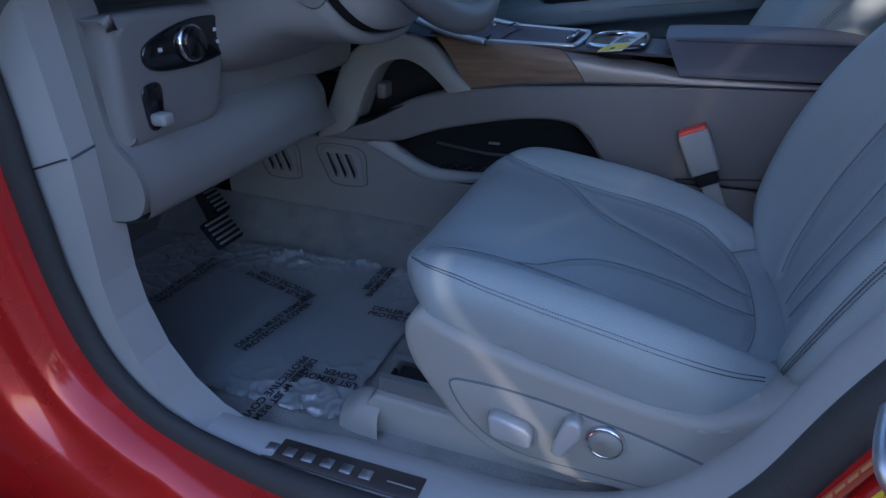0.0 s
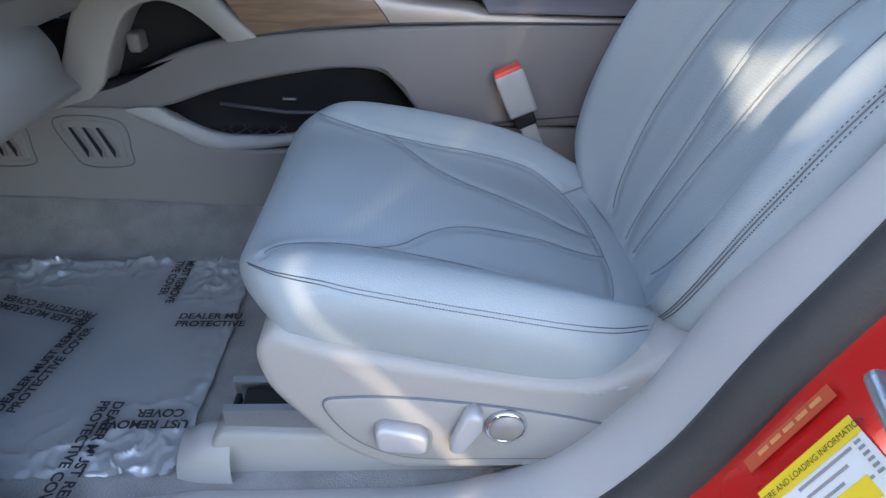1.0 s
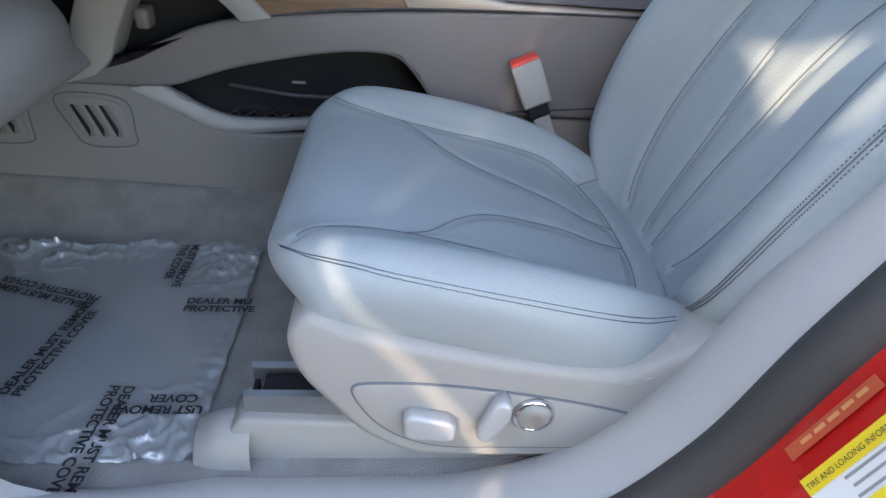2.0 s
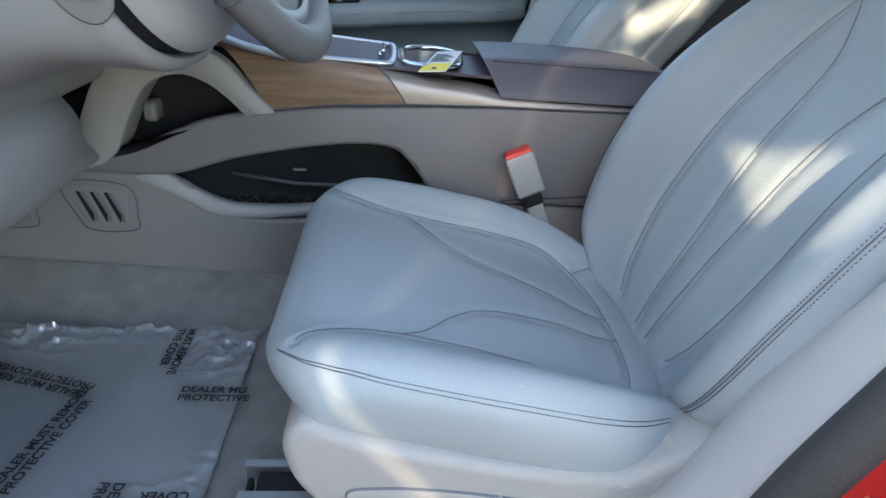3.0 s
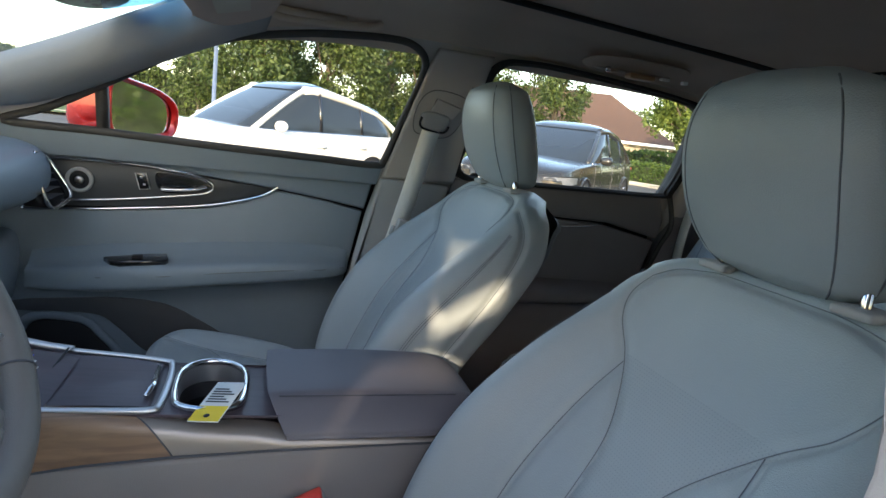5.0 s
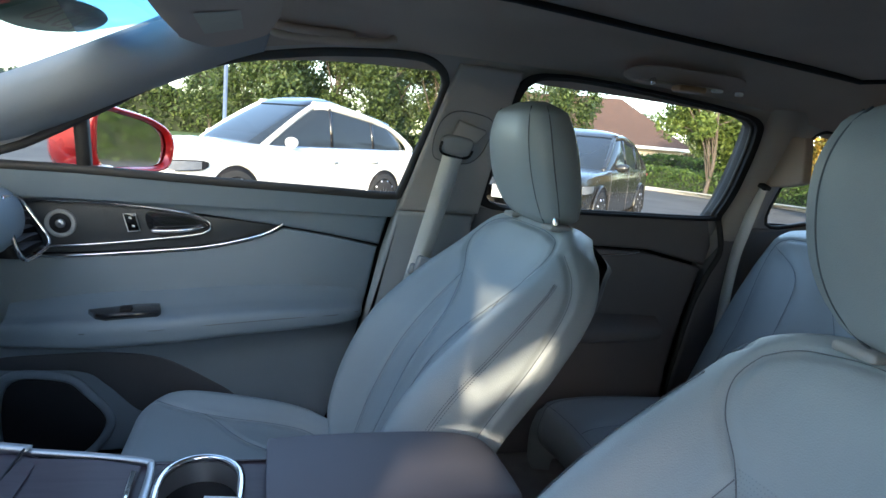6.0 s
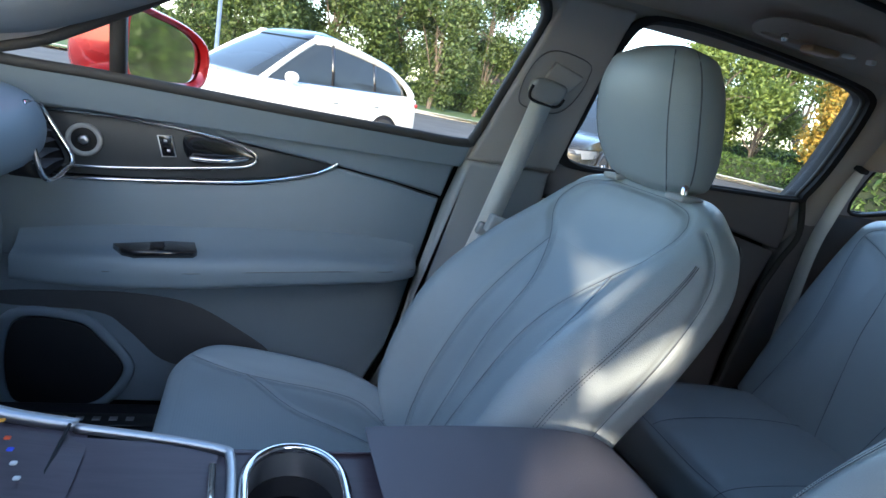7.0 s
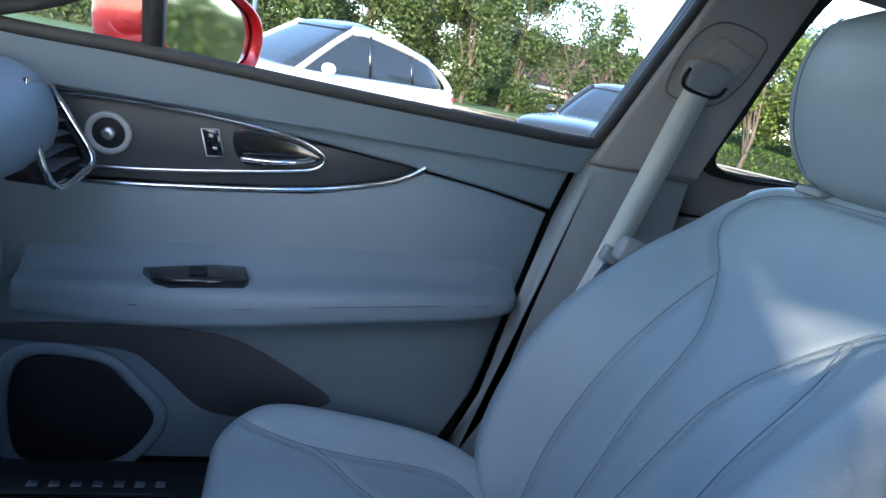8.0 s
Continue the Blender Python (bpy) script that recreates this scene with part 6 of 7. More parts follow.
# ---- grab handle, visor, sticker ----
grab = thing("grab_handle", (0.93, 0.50, 1.48), "folded grey grab handle with a clothes hook and lamp", "grab handle")
part("recess", prism(cr([(0.80, 1.0), (0.84, 1.03), (0.96, 1.035), (1.08, 1.03), (1.11, 1.0), (1.08, 0.97), (0.96, 0.962), (0.84, 0.97)], 50, True), lambda a, b, d: (a, 0.535 - 0.9 * (b - 0.99), 1.480 + 0.45 * (b - 1.0) - d), 0.0, 0.003, 0.001), HEADLINE, grab)
part("handle", tube(cr([(0.83, 0.548, 1.478), (0.85, 0.545, 1.470), (0.95, 0.543, 1.467), (1.05, 0.545, 1.469), (1.075, 0.548, 1.475)], 30), 0.006, 10), HEADLINE, grab)
part("hook", lathe([(0.0, 0.012), (0.006, 0.010), (0.007, 0.0)], 14, (0.865, 0.515, 1.468), (0, -0.4, -0.9)), CHROME, grab, "small chrome hook")
part("lamp_lens", rbox(1.02, 1.045, 0.505, 0.522, 1.457, 1.465, 0.004), PAPER, grab, "small white lamp lens")
# Presumed lamp lens; its amber colour stands in for a warm glow.
part("warm_glow_lens", rbox(0.925, 0.998, 0.500, 0.534, 1.4500, 1.4640, 0.006), mat("warm_glow_tint", (0.42, 0.25, 0.13), 0.4), grab, "presumed lamp lens with a warm glow put into its colour")
part("end_clip", rbox(1.085, 1.10, 0.505, 0.52, 1.455, 1.465, 0.003), PAPER, grab)
visor = thing("sun_visor", (0.0, 0.35, 1.46), "grey sun visor folded against the headliner with a warning label", "sun visor")
part("visor_pad", loft([[(-0.10, 0.15, 1.452), (-0.10, 0.36, 1.440), (-0.085, 0.50, 1.425)], [(-0.06, 0.15, 1.449), (-0.05, 0.36, 1.436), (-0.03, 0.52, 1.420)], [(0.06, 0.15, 1.477), (0.06, 0.38, 1.462), (0.05, 0.51, 1.448)], [(0.075, 0.15, 1.487), (0.08, 0.38, 1.475), (0.06, 0.50, 1.458)]], 16, 16), HEADLINE, visor)
part("visor_label", loft([[(-0.045, 0.30, 1.4385), (-0.04, 0.42, 1.4275)], [(0.02, 0.31, 1.454), (0.02, 0.42, 1.444)]], 3, 3), mat("pale_label", (0.5, 0.47, 0.38), 0.7), visor, "pale warning label")
part("visor_clip", tube([(0.02, 0.50, 1.475), (0.1, 0.55, 1.475), (0.22, 0.57, 1.48)], 0.008), HEADLINE, visor)
handle_f = thing("front_grab_handle", (0.16, 0.56, 1.48), "folded front grab handle in headliner cloth grey", "grab handle")
part("handle", tube(cr([(0.06, 0.575, 1.478), (0.08, 0.570, 1.464), (0.18, 0.568, 1.466), (0.28, 0.570, 1.474), (0.30, 0.575, 1.486)], 30), 0.009, 10), HEADLINE, handle_f)
year = thing("year_sticker", (-0.28, 0.36, 1.42), "green oval year sticker on the windscreen, seen from behind", "sticker")
su, sv = Vector((0.10, 0.99, 0.045)).normalized(), Vector((0.90, -0.10, 0.42)).normalized()
sc_ = Vector((-0.262, 0.452, 1.4290))
part("oval", ([tuple(sc_ + su * 0.165 * math.cos(a) + sv * 0.055 * math.sin(a)) for a in np.linspace(0, 2 * math.pi, 48, endpoint=False)], [tuple(range(48))]), mat("sticker_green", (0.10, 0.26, 0.17), 0.5), year, smooth=False)
part("year_text", lettering("2020", 0.090, sc_ + su * 0.105 - sv * 0.025 + Vector((0.0, 0, -0.003)), -su, sv), mat("sticker_dark", (0.02, 0.07, 0.05), 0.5), year, smooth=False)

# ---- driver's belt on its pillar ----
dbelt = thing("driver_seat_belt", (0.36, -0.66, 1.0), "seat belt with grey tongue hanging at the driver's pillar", "seat belt")
part("webbing", sweep(cr([(0.46, -0.61, 1.32), (0.43, -0.655, 1.15), (0.40, -0.665, 1.0), (0.375, -0.665, 0.85), (0.35, -0.66, 0.66)], 24), [(-0.024, -0.001), (0.024, -0.001), (0.024, 0.001), (-0.024, 0.001)], (0, 1, 0)), WEBBING, dbelt)
part("tongue", turned(rbox(-0.03, 0.03, -0.010, 0.010, -0.018, 0.018, 0.007), pose(0.400, -0.648, 0.957, 0, 10, 10)), GREYPLAST, dbelt, "grey belt tongue grip")
part("tongue_plate", turned(rbox(-0.012, 0.012, -0.002, 0.002, 0.01, 0.05, 0.001, 1), pose(0.385, -0.638, 0.957, 0, -70, 10)), SATIN, dbelt)
part("upper_pillar_cover", prism([(0.376, 1.062), (0.415, 1.25), (0.445, 1.40), (0.60, 1.40), (0.56, 1.062)], lambda a, b, d: (a, -0.735 + d + 0.36 * max(0, b - 1.12), b), 0.0, 0.075, 0.014, 4), GREYPLAST, left, "grey upper pillar cover")

# ---- sill plate and stickers ----
plate = thing("scuff_plate", (-0.30, -0.645, 0.458), "dark sill scuff plate with bright border lines", "scuff plate")
part("plate", rbox(-0.392, -0.096, -0.689, -0.652, 0.4555, 0.4590, 0.0015, 1), mat("scuff_dark", (0.09, 0.075, 0.07), 0.4, 0.4), plate)
for i in range(7):
    part("raised_mark", rbox(-0.330 + 0.0262 * i, -0.315 + 0.0262 * i, -0.679, -0.665, 0.459, 0.4605, 0.0005, 1), SATIN, plate, "plain bright mark")
for x0, x1 in ((-0.382, -0.342), (-0.138, -0.102)):
    part("border_line", rbox(x0, x1, -0.673, -0.671, 0.459, 0.460, 0.0003, 1), SATIN, plate)
pplate = thing("passenger_scuff_plate", (-0.25, 0.70, 0.49), "dark scuff plate on the far sill", "scuff plate")
part("plate", rbox(-0.50, -0.12, 0.69, 0.735, 0.499, 0.504, 0.0015, 1), mat("scuff_dark_far", (0.03, 0.03, 0.03), 0.4), pplate)
for i in range(7):
    part("raised_mark", rbox(-0.43 + 0.030 * i, -0.415 + 0.030 * i, 0.706, 0.720, 0.504, 0.5055, 0.0005, 1), SATIN, pplate)
part("far_sill", rbox(-0.9, 0.45, 0.665, 0.785, 0.42, 0.500, 0.012), DARKPLAST, pplate)

lab = thing("tyre_label", (0.24, -0.82, 0.74), "yellow and white tyre and loading label on the red pillar", "label")
lr, ln = Vector((0.365, -0.02, 0.93)).normalized(), Vector((-0.92, -0.17, 0.37)).normalized()
lu = ln.cross(lr).normalized()
ln = lr.cross(lu)
lo_ = Vector((0.252, -0.772, 0.639)) + ln * 0.0025


def lq(a0, a1, b0, b1, h=0.0):
    return [tuple(lo_ + lr * a + lu * b + ln * h) for a, b in ((a0, b0), (a1, b0), (a1, b1), (a0, b1))], [(0, 1, 2, 3)]


part("label_sheet", lq(0, 0.087, -0.042, 0.010), PAPER, lab, smooth=False)
part("label_header", lq(0, 0.087, -0.002, 0.010, 0.0008), YELLOW, lab, smooth=False)
part("label_title", lettering("TIRE AND LOADING INFORMATION", 0.0056, lo_ + lr * 0.002 + lu * 0.0015 + ln * 0.0014, lr, lu), PRINTINK, lab, smooth=False)
LABELINK = mat("label_ink", (0.30, 0.29, 0.28), 0.6)
part("label_rows", join(*[lq(0.028 + 0.002 * (i % 2), 0.075 - 0.009 * (i % 3), -0.0065 - 0.0065 * i, -0.0045 - 0.0065 * i, 0.001) for i in range(4)]), LABELINK, lab, smooth=False)
part("label_side_bars", join(*[lq(0.078, 0.083, -0.006 - 0.004 * i, -0.004 - 0.004 * i, 0.001) for i in range(6)]), LABELINK, lab, smooth=False)
part("label_cell", lq(0.030, 0.072, -0.036, -0.022, 0.0011), YELLOW, lab, smooth=False)
oral = thing("clear_sticker", (0.26, -0.74, 0.68), "translucent orange caution strip with worn print", "label")
os_ = Vector((0.250, -0.750, 0.646)) + ln * 0.0035
part("strip", ([tuple(os_ + lr * a + lu * b) for a, b in ((0, 0), (0.085, 0), (0.085, 0.010), (0, 0.010))], [(0, 1, 2, 3)]), mat("orange_sticker", (0.50, 0.08, 0.03), 0.4), oral, smooth=False)
part("print_bars", join(*[([tuple(os_ + lr * a + lu * b + ln * 0.001) for a, b in ((0.014 + 0.013 * i, 0.004), (0.024 + 0.013 * i, 0.004), (0.024 + 0.013 * i, 0.007), (0.014 + 0.013 * i, 0.007))], [(0, 1, 2, 3)]) for i in range(5)]), mat("orange_ink", (0.65, 0.28, 0.10), 0.5), oral, smooth=False)
striker = thing("door_striker", (0.26, -0.82, 0.79), "bare metal door striker loop", "striker")
part("loop", tube(cr([(0.245, -0.80, 0.79), (0.235, -0.845, 0.785), (0.262, -0.852, 0.762), (0.275, -0.80, 0.762)], 20), 0.006, 10), SATIN, striker)

# ---- protective floor film ----
film = thing("floor_film", (-0.45, -0.36, 0.447), "clear plastic protective film with black print on the floor", "floor film")
fm = bpy.data.materials.new("clear_film")
fm.use_nodes = True
fn, fl = fm.node_tree.nodes, fm.node_tree.links
fn.remove(fn["Principled BSDF"])
ft = fn.new("ShaderNodeBsdfTransparent")
ft.inputs[0].default_value = (0.93, 0.94, 0.95, 1)
fg = fn.new("ShaderNodeBsdfGlossy")
fg.inputs["Roughness"].default_value = 0.04
fx = fn.new("ShaderNodeMixShader")
fw_ = fn.new("ShaderNodeLayerWeight")
ff = fn.new("ShaderNodeMath")
ff.operation = "MULTIPLY_ADD"
ff.inputs[1].default_value, ff.inputs[2].default_value = 0.90, 0.14
co = fn.new("ShaderNodeTexCoord")
nz = fn.new("ShaderNodeTexNoise")
nz.inputs["Scale"].default_value, nz.inputs["Detail"].default_value, nz.inputs["Distortion"].default_value = 7, 3, 1.5
fb = fn.new("ShaderNodeBump")
fb.inputs["Strength"].default_value, fb.inputs["Distance"].default_value = 0.5, 0.008
fl.new(co.outputs["Object"], nz.inputs["Vector"])
fl.new(nz.outputs[0], fb.inputs["Height"])
fl.new(fb.outputs[0], fg.inputs["Normal"])
fl.new(fb.outputs[0], fw_.inputs["Normal"])
fl.new(fw_.outputs["Fresnel"], ff.inputs[0])
fl.new(ff.outputs[0], fx.inputs[0])
fl.new(ft.outputs[0], fx.inputs[1])
fl.new(fg.outputs[0], fx.inputs[2])
fd = fn.new("ShaderNodeBsdfDiffuse")
fd.inputs[0].default_value = (0.75, 0.78, 0.82, 1)
fm2 = fn.new("ShaderNodeMixShader")
fm2.inputs[0].default_value = 0.30
fl.new(fx.outputs[0], fm2.inputs[1])
fl.new(fd.outputs[0], fm2.inputs[2])
fl.new(fm2.outputs[0], fn["Material Output"].inputs[0])
nu, nv = 190, 170
FOLDS = ((1.0, -0.285, -0.235, 0.055, 0.050), (0.9, -0.315, -0.585, 0.09, 0.07), (0.8, -0.58, -0.225, 0.10, 0.05), (0.5, -0.43, -0.205, 0.10, 0.03), (0.7, -0.78, -0.30, 0.08, 0.10))
pts = []
for i in range(nu):
    for j in range(nv):
        a, b = i / (nu - 1), j / (nv - 1)
        x, y = -0.86 + 0.615 * a, -0.60 + 0.405 * b + 0.012 * noise.noise((a * 5, 2.0, 0)) * b
        z = 0.4485 + 0.003 * noise.noise((x * 9, y * 9, 0)) + 0.003
        edge = max(0, b - 0.90) / 0.10 + max(0, a - 0.93) / 0.07 + max(0, 0.10 - b) / 0.10
        fold = sum(k * math.exp(-(((x - cx) / rx) ** 2 + ((y - cy) / ry) ** 2)) for k, cx, cy, rx, ry in FOLDS)
        ridge = (1 - min(1.0, abs(noise.noise((x * 21 + 3 * y, y * 30, 5.0))) * 3.0)) ** 3 + 0.6 * (1 - min(1.0, abs(noise.noise((x * 47, y * 40 - 9 * x, 2.0))) * 3.0)) ** 3
        z += 0.017 * fold * ridge * (0.5 + 0.8 * abs(noise.noise((x * 12, y * 12, 1.0))))
        z += 0.010 * edge * abs(noise.noise((x * 40, y * 34, 3.1))) + 0.006 * max(0.0, noise.noise((x * 14, y * 5, 8.0)) - 0.15)
        pts.append((x, y, z))
sheet = part("film_sheet", (pts, [q[::-1] for q in grid_faces(nu, nv)]), fm, film)
sheet.visible_shadow = False
TXT = "DEALER MUST REMOVE\nPROTECTIVE COVER"
X, Y = Vector((1, 0, 0)), Vector((0, 1, 0))
for body, place, r, u in ((TXT, (-0.468, -0.515), Y + 0.16 * X, -X + 0.16 * Y), (TXT, (-0.345, -0.500), -Y - 0.05 * X, X - 0.05 * Y), (TXT, (-0.440, -0.352), -X + 0.30 * Y, -Y - 0.30 * X), ("DEALER MU\nPROTECTIVE", (-0.322, -0.347), X, Y),
                          ("MUST REMOVE\nTIVE COVER", (-0.352, -0.202), -Y, X), ("UST REMOVE\n  COVER", (-0.250, -0.530), -X, -Y), (TXT, (-0.70, -0.45), Y, -X)):
    part("printed_notice", lettering(body, 0.0165, (place[0], place[1], 0.4600), r, u, 0.0005), PRINTINK, film, smooth=False)
part("cover_seam", tube([(0.364, -0.664, 1.061), (0.372, -0.682, 1.055), (0.374, -0.70, 1.05)], 0.002, 6), THREAD, left)

# ---- surroundings ----
LOT = -0.09


def lot_height(x, y):
    """Height of the lot, ramped so that the parked cars and the far kerb both fit the camera's view."""
    return LOT + 0.24 * min(1.0, max(0.0, (math.hypot(x, y) - 13.0) / 9.0))


marks = [-140, -60, -30, -24] + list(range(-20, 21, 2)) + [24, 30, 60, 140]
ground = single("ground", ([(x, y, lot_height(x, y)) for x in marks for y in marks], grid_faces(len(marks), len(marks))), ASPHALT, "grey worn asphalt of a parking lot", "ground", "structure")


def suv(name, place, heading, paint, label, H=1.68, L=4.83, dark_roof=True, wide=1.0, lift=0.0):
    """A parked five-door car: body, glasshouse, pillars, lamps, mirrors and wheels. Local x forward, y left."""
    car = thing(name, (place[0], place[1], LOT), label, "car", "parked cars")
    h = Vector((heading[0], heading[1], 0)).normalized()
    M = Matrix.Translation((place[0], place[1], LOT)) @ Matrix(((h.x, -h.y, 0, 0), (h.y, h.x, 0, 0), (0, 0, 1, 0), (0, 0, 0, 1)))
    k, q = L / 4.83, H / 1.68

    def w(p):
        drop = (0.155 if dark_roof else 0.10) * max(0.0, -0.4 - p[0]) * min(1.0, max(0.0, (p[2] - 1.12) / 0.5))
        return tuple(M @ Vector((p[0] * k, p[1] * wide, (p[2] - drop + lift * max(0.0, p[2] - 0.8)) * q)))

    def W(g):
        return [w(p) for p in np.asarray(g[0]).reshape(-1, 3)], g[1]
    secs = []
    for x, hw, zb, zt, hc in ((-2.40, 0.66, 0.45, 0.92, 0.0), (-2.36, 0.80, 0.36, 1.00, 0.0), (-2.15, 0.92, 0.30, 1.06, 0.0), (-1.2, 0.965, 0.27, 1.05, 0.0), (0, 0.965, 0.26, 1.03, 0.0), (0.9, 0.96, 0.26, 1.01, 0.03), (1.4, 0.955, 0.27, 0.99, 0.06), (1.9, 0.94, 0.28, 0.95, 0.06), (2.24, 0.90, 0.30, 0.88, 0.05), (2.41, 0.78, 0.36, 0.79, 0.03), (2.47, 0.6, 0.42, 0.68, 0.01)):
        half = [(hw * 0.90, zb), (hw * 0.985, zb + 0.12), (hw, 0.58), (hw * 0.995, 0.74), (hw * 0.975, zt - 0.09), (hw * 0.90, zt), (hw * 0.5, zt + 0.6 * hc), (0, zt + hc)]
        secs.append([(x, y, z) for y, z in half] + [(x, -y, z) for y, z in half[-2::-1]])
    part("body", W(loft(secs, 60, 60)), paint, car)

    def ringx(z, x0, x1, hw):
        c, r = (x0 + x1) / 2, (x1 - x0) / 2
        return [(c + r * math.copysign(abs(math.cos(t)) ** 0.34, math.cos(t)), hw * math.copysign(abs(math.sin(t)) ** 0.34, math.sin(t)), z) for t in np.linspace(0, 2 * math.pi, 28, endpoint=False)]
    part("glasshouse", W(loft([ringx(1.00, -2.22, 1.10, 0.89), ringx(1.20, -2.12, 0.74, 0.85), ringx(1.40, -1.98, 0.34, 0.785), ringx(1.55, -1.84, 0.02, 0.72)], 20, 84, True)), DARKGLASS, car, "tinted car glass")
    part("roof", W(loft([ringx(1.545, -1.88, 0.06, 0.735), ringx(1.60, -1.92, -0.06, 0.69), ringx(1.645, -1.75, -0.22, 0.56), ringx(1.675, -1.45, -0.40, 0.30), ringx(1.68, -1.0, -0.8, 0.05)], 16, 60, True)), BLACKGLOSS if dark_roof else paint, car)
    for sg in (-1, 1):
        part("a_pillar", W(tube(cr([(0.92, sg * 0.80, 1.0), (0.58, sg * 0.765, 1.21), (0.22, sg * 0.708, 1.41), (-0.08, sg * 0.655, 1.555)], 12), 0.040, 8)), paint, car)
        part("roof_rail", W(tube(cr([(-0.05, sg * 0.66, 1.540), (-0.6, sg * 0.715, 1.555), (-1.3, sg * 0.715, 1.54), (-1.80, sg * 0.69, 1.46), (-2.06, sg * 0.74, 1.28), (-2.20, sg * 0.81, 1.05)], 24), 0.062, 8)), paint, car)
        for x in (-0.28, -1.18):
            part("b_pillar", W(tube([(x, sg * 0.885, 1.0), (x - 0.03, sg * 0.80, 1.32), (x - 0.05, sg * 0.70, 1.57)], 0.035, 6)), BLACKGLOSS, car)
        part("belt_trim", W(tube([(0.98, sg * 0.895, 1.005), (0, sg * 0.905, 1.025), (-1.2, sg * 0.905, 1.045), (-2.0, sg * 0.87, 1.05)], 0.010, 6)), CHROME, car)
        part("door_handle", W(rbox_geo((-0.35, -0.15, sg * 0.965 - 0.015, sg * 0.965 + 0.015, 0.84, 0.865))), paint, car)
        part("door_handle", W(rbox_geo((-1.22, -1.02, sg * 0.965 - 0.015, sg * 0.965 + 0.015, 0.86, 0.885))), paint, car)
        for x in (0.92, -0.30, -1.25):
            part("door_gap", W(tube([(x, sg * 0.967, 0.36), (x + 0.02, sg * 0.972, 0.6), (x, sg * 0.962, 0.9), (x - 0.02, sg * 0.93, 1.0)], 0.003, 4)), CONSOLE, car)
        mir = part("wing_mirror", W(loft([[(0.62 + dx + 0.06 * math.cos(a) * s, sg * (0.93 + y), 1.07 + 0.065 * s * math.sin(a)) for a in np.linspace(0, 2 * math.pi, 10, endpoint=False)] for y, s, dx in ((0.0, 0.4, 0), (0.05, 0.9, 0), (0.15, 1.0, 0), (0.20, 0.7, -0.02), (0.215, 0.2, -0.03))], 12, 20, True, True)), paint, car)
        lamp = part("headlamp", W(loft([[(2.43, sg * 0.60, 0.66 + 0.13 * f), (2.34, sg * 0.82, 0.665 + 0.14 * f), (2.16, sg * 0.935, 0.68 + 0.135 * f), (1.93, sg * 0.967, 0.70 + 0.115 * f), (1.83, sg * 0.969, 0.745 + 0.05 * f)] for f in (0, 0.5, 1)], 6, 18)), BLACKGLOSS, car)
        part("lamp_lens", W(loft([[(2.445, sg * 0.61, 0.672 + 0.106 * f), (2.355, sg * 0.825, 0.677 + 0.116 * f), (2.175, sg * 0.942, 0.692 + 0.112 * f), (1.93, sg * 0.972, 0.712 + 0.092 * f)] for f in (0, 0.5, 1)], 6, 16)), LAMPGLASS, lamp, "clear lamp lens")
        part("tail_lamp", W(rbox_geo((-2.30, -2.14, sg * 0.84 - 0.05, sg * 0.84 + 0.05, 0.93, 0.98))), REDPLASTIC, car)
        for x in (1.43, -1.42):
            part("wheel_arch", W(lathe([(0.0, 0.0), (0.40, 0.0), (0.405, 0.004)], 40, (x, sg * 0.966, 0.385), (0, sg, 0))), DARKPLAST, car)
            part("arch_lip", W(tube([(x + 0.405 * math.cos(a), sg * 0.968, 0.385 + 0.405 * math.sin(a)) for a in np.linspace(-0.25, math.pi + 0.25, 24)], 0.022, 6, (0, 1, 0))), paint, car)
            wh = part("wheel", W(lathe([(0.21, 0.02), (0.25, 0.0), (0.33, 0.0), (0.365, -0.02), (0.37, -0.10), (0.37, -0.2)], 40, (x, sg * 0.975, 0.37), (0, sg, 0))), TYRE, car)
            # Rim dish coloured dark for the shade between the spokes.
            part("rim", W(lathe([(0.0, 0.004), (0.05, 0.005), (0.06, -0.01), (0.24, -0.03), (0.252, 0.004), (0.262, 0.004)], 40, (x, sg * 0.975, 0.37), (0, sg, 0))), mat("rim_shadow", (0.05, 0.05, 0.05), 0.5, 0.6), wh)
            for i in range(10):
                a = i * math.pi / 5
                part("rim_spoke", W(tube([(x + 0.05 * math.cos(a), sg * 0.982, 0.37 + 0.05 * math.sin(a)), (x + 0.25 * math.cos(a), sg * 0.978, 0.37 + 0.25 * math.sin(a))], 0.016, 5, (0, 1, 0))), SATIN, wh)
    part("grille", W(loft([[(2.485, y, z) for y in (-0.42, 0, 0.42)] for z in (0.52, 0.60, 0.70)], 6, 10)), SATIN, car, "bright mesh grille")
    part("lower_bumper", W(loft([[(2.36, -0.80, z), (2.47, -0.4, z), (2.485, 0, z), (2.47, 0.4, z), (2.36, 0.80, z)] for z in (0.26, 0.36, 0.44)], 6, 16)), DARKPLAST, car)
    return car


suv("white_suv", (0.21, 9.49), (-0.806, -0.592), WHITEPAINT, "white pearl compact SUV with a black roof, parked", 1.77, 4.83, lift=0.13)
suv("pewter_suv", (5.78, 10.2), (-0.70, -0.714), DARKPAINT, "dark pewter large SUV facing out of its bay, parked", 1.90, 5.45, False, 1.06)


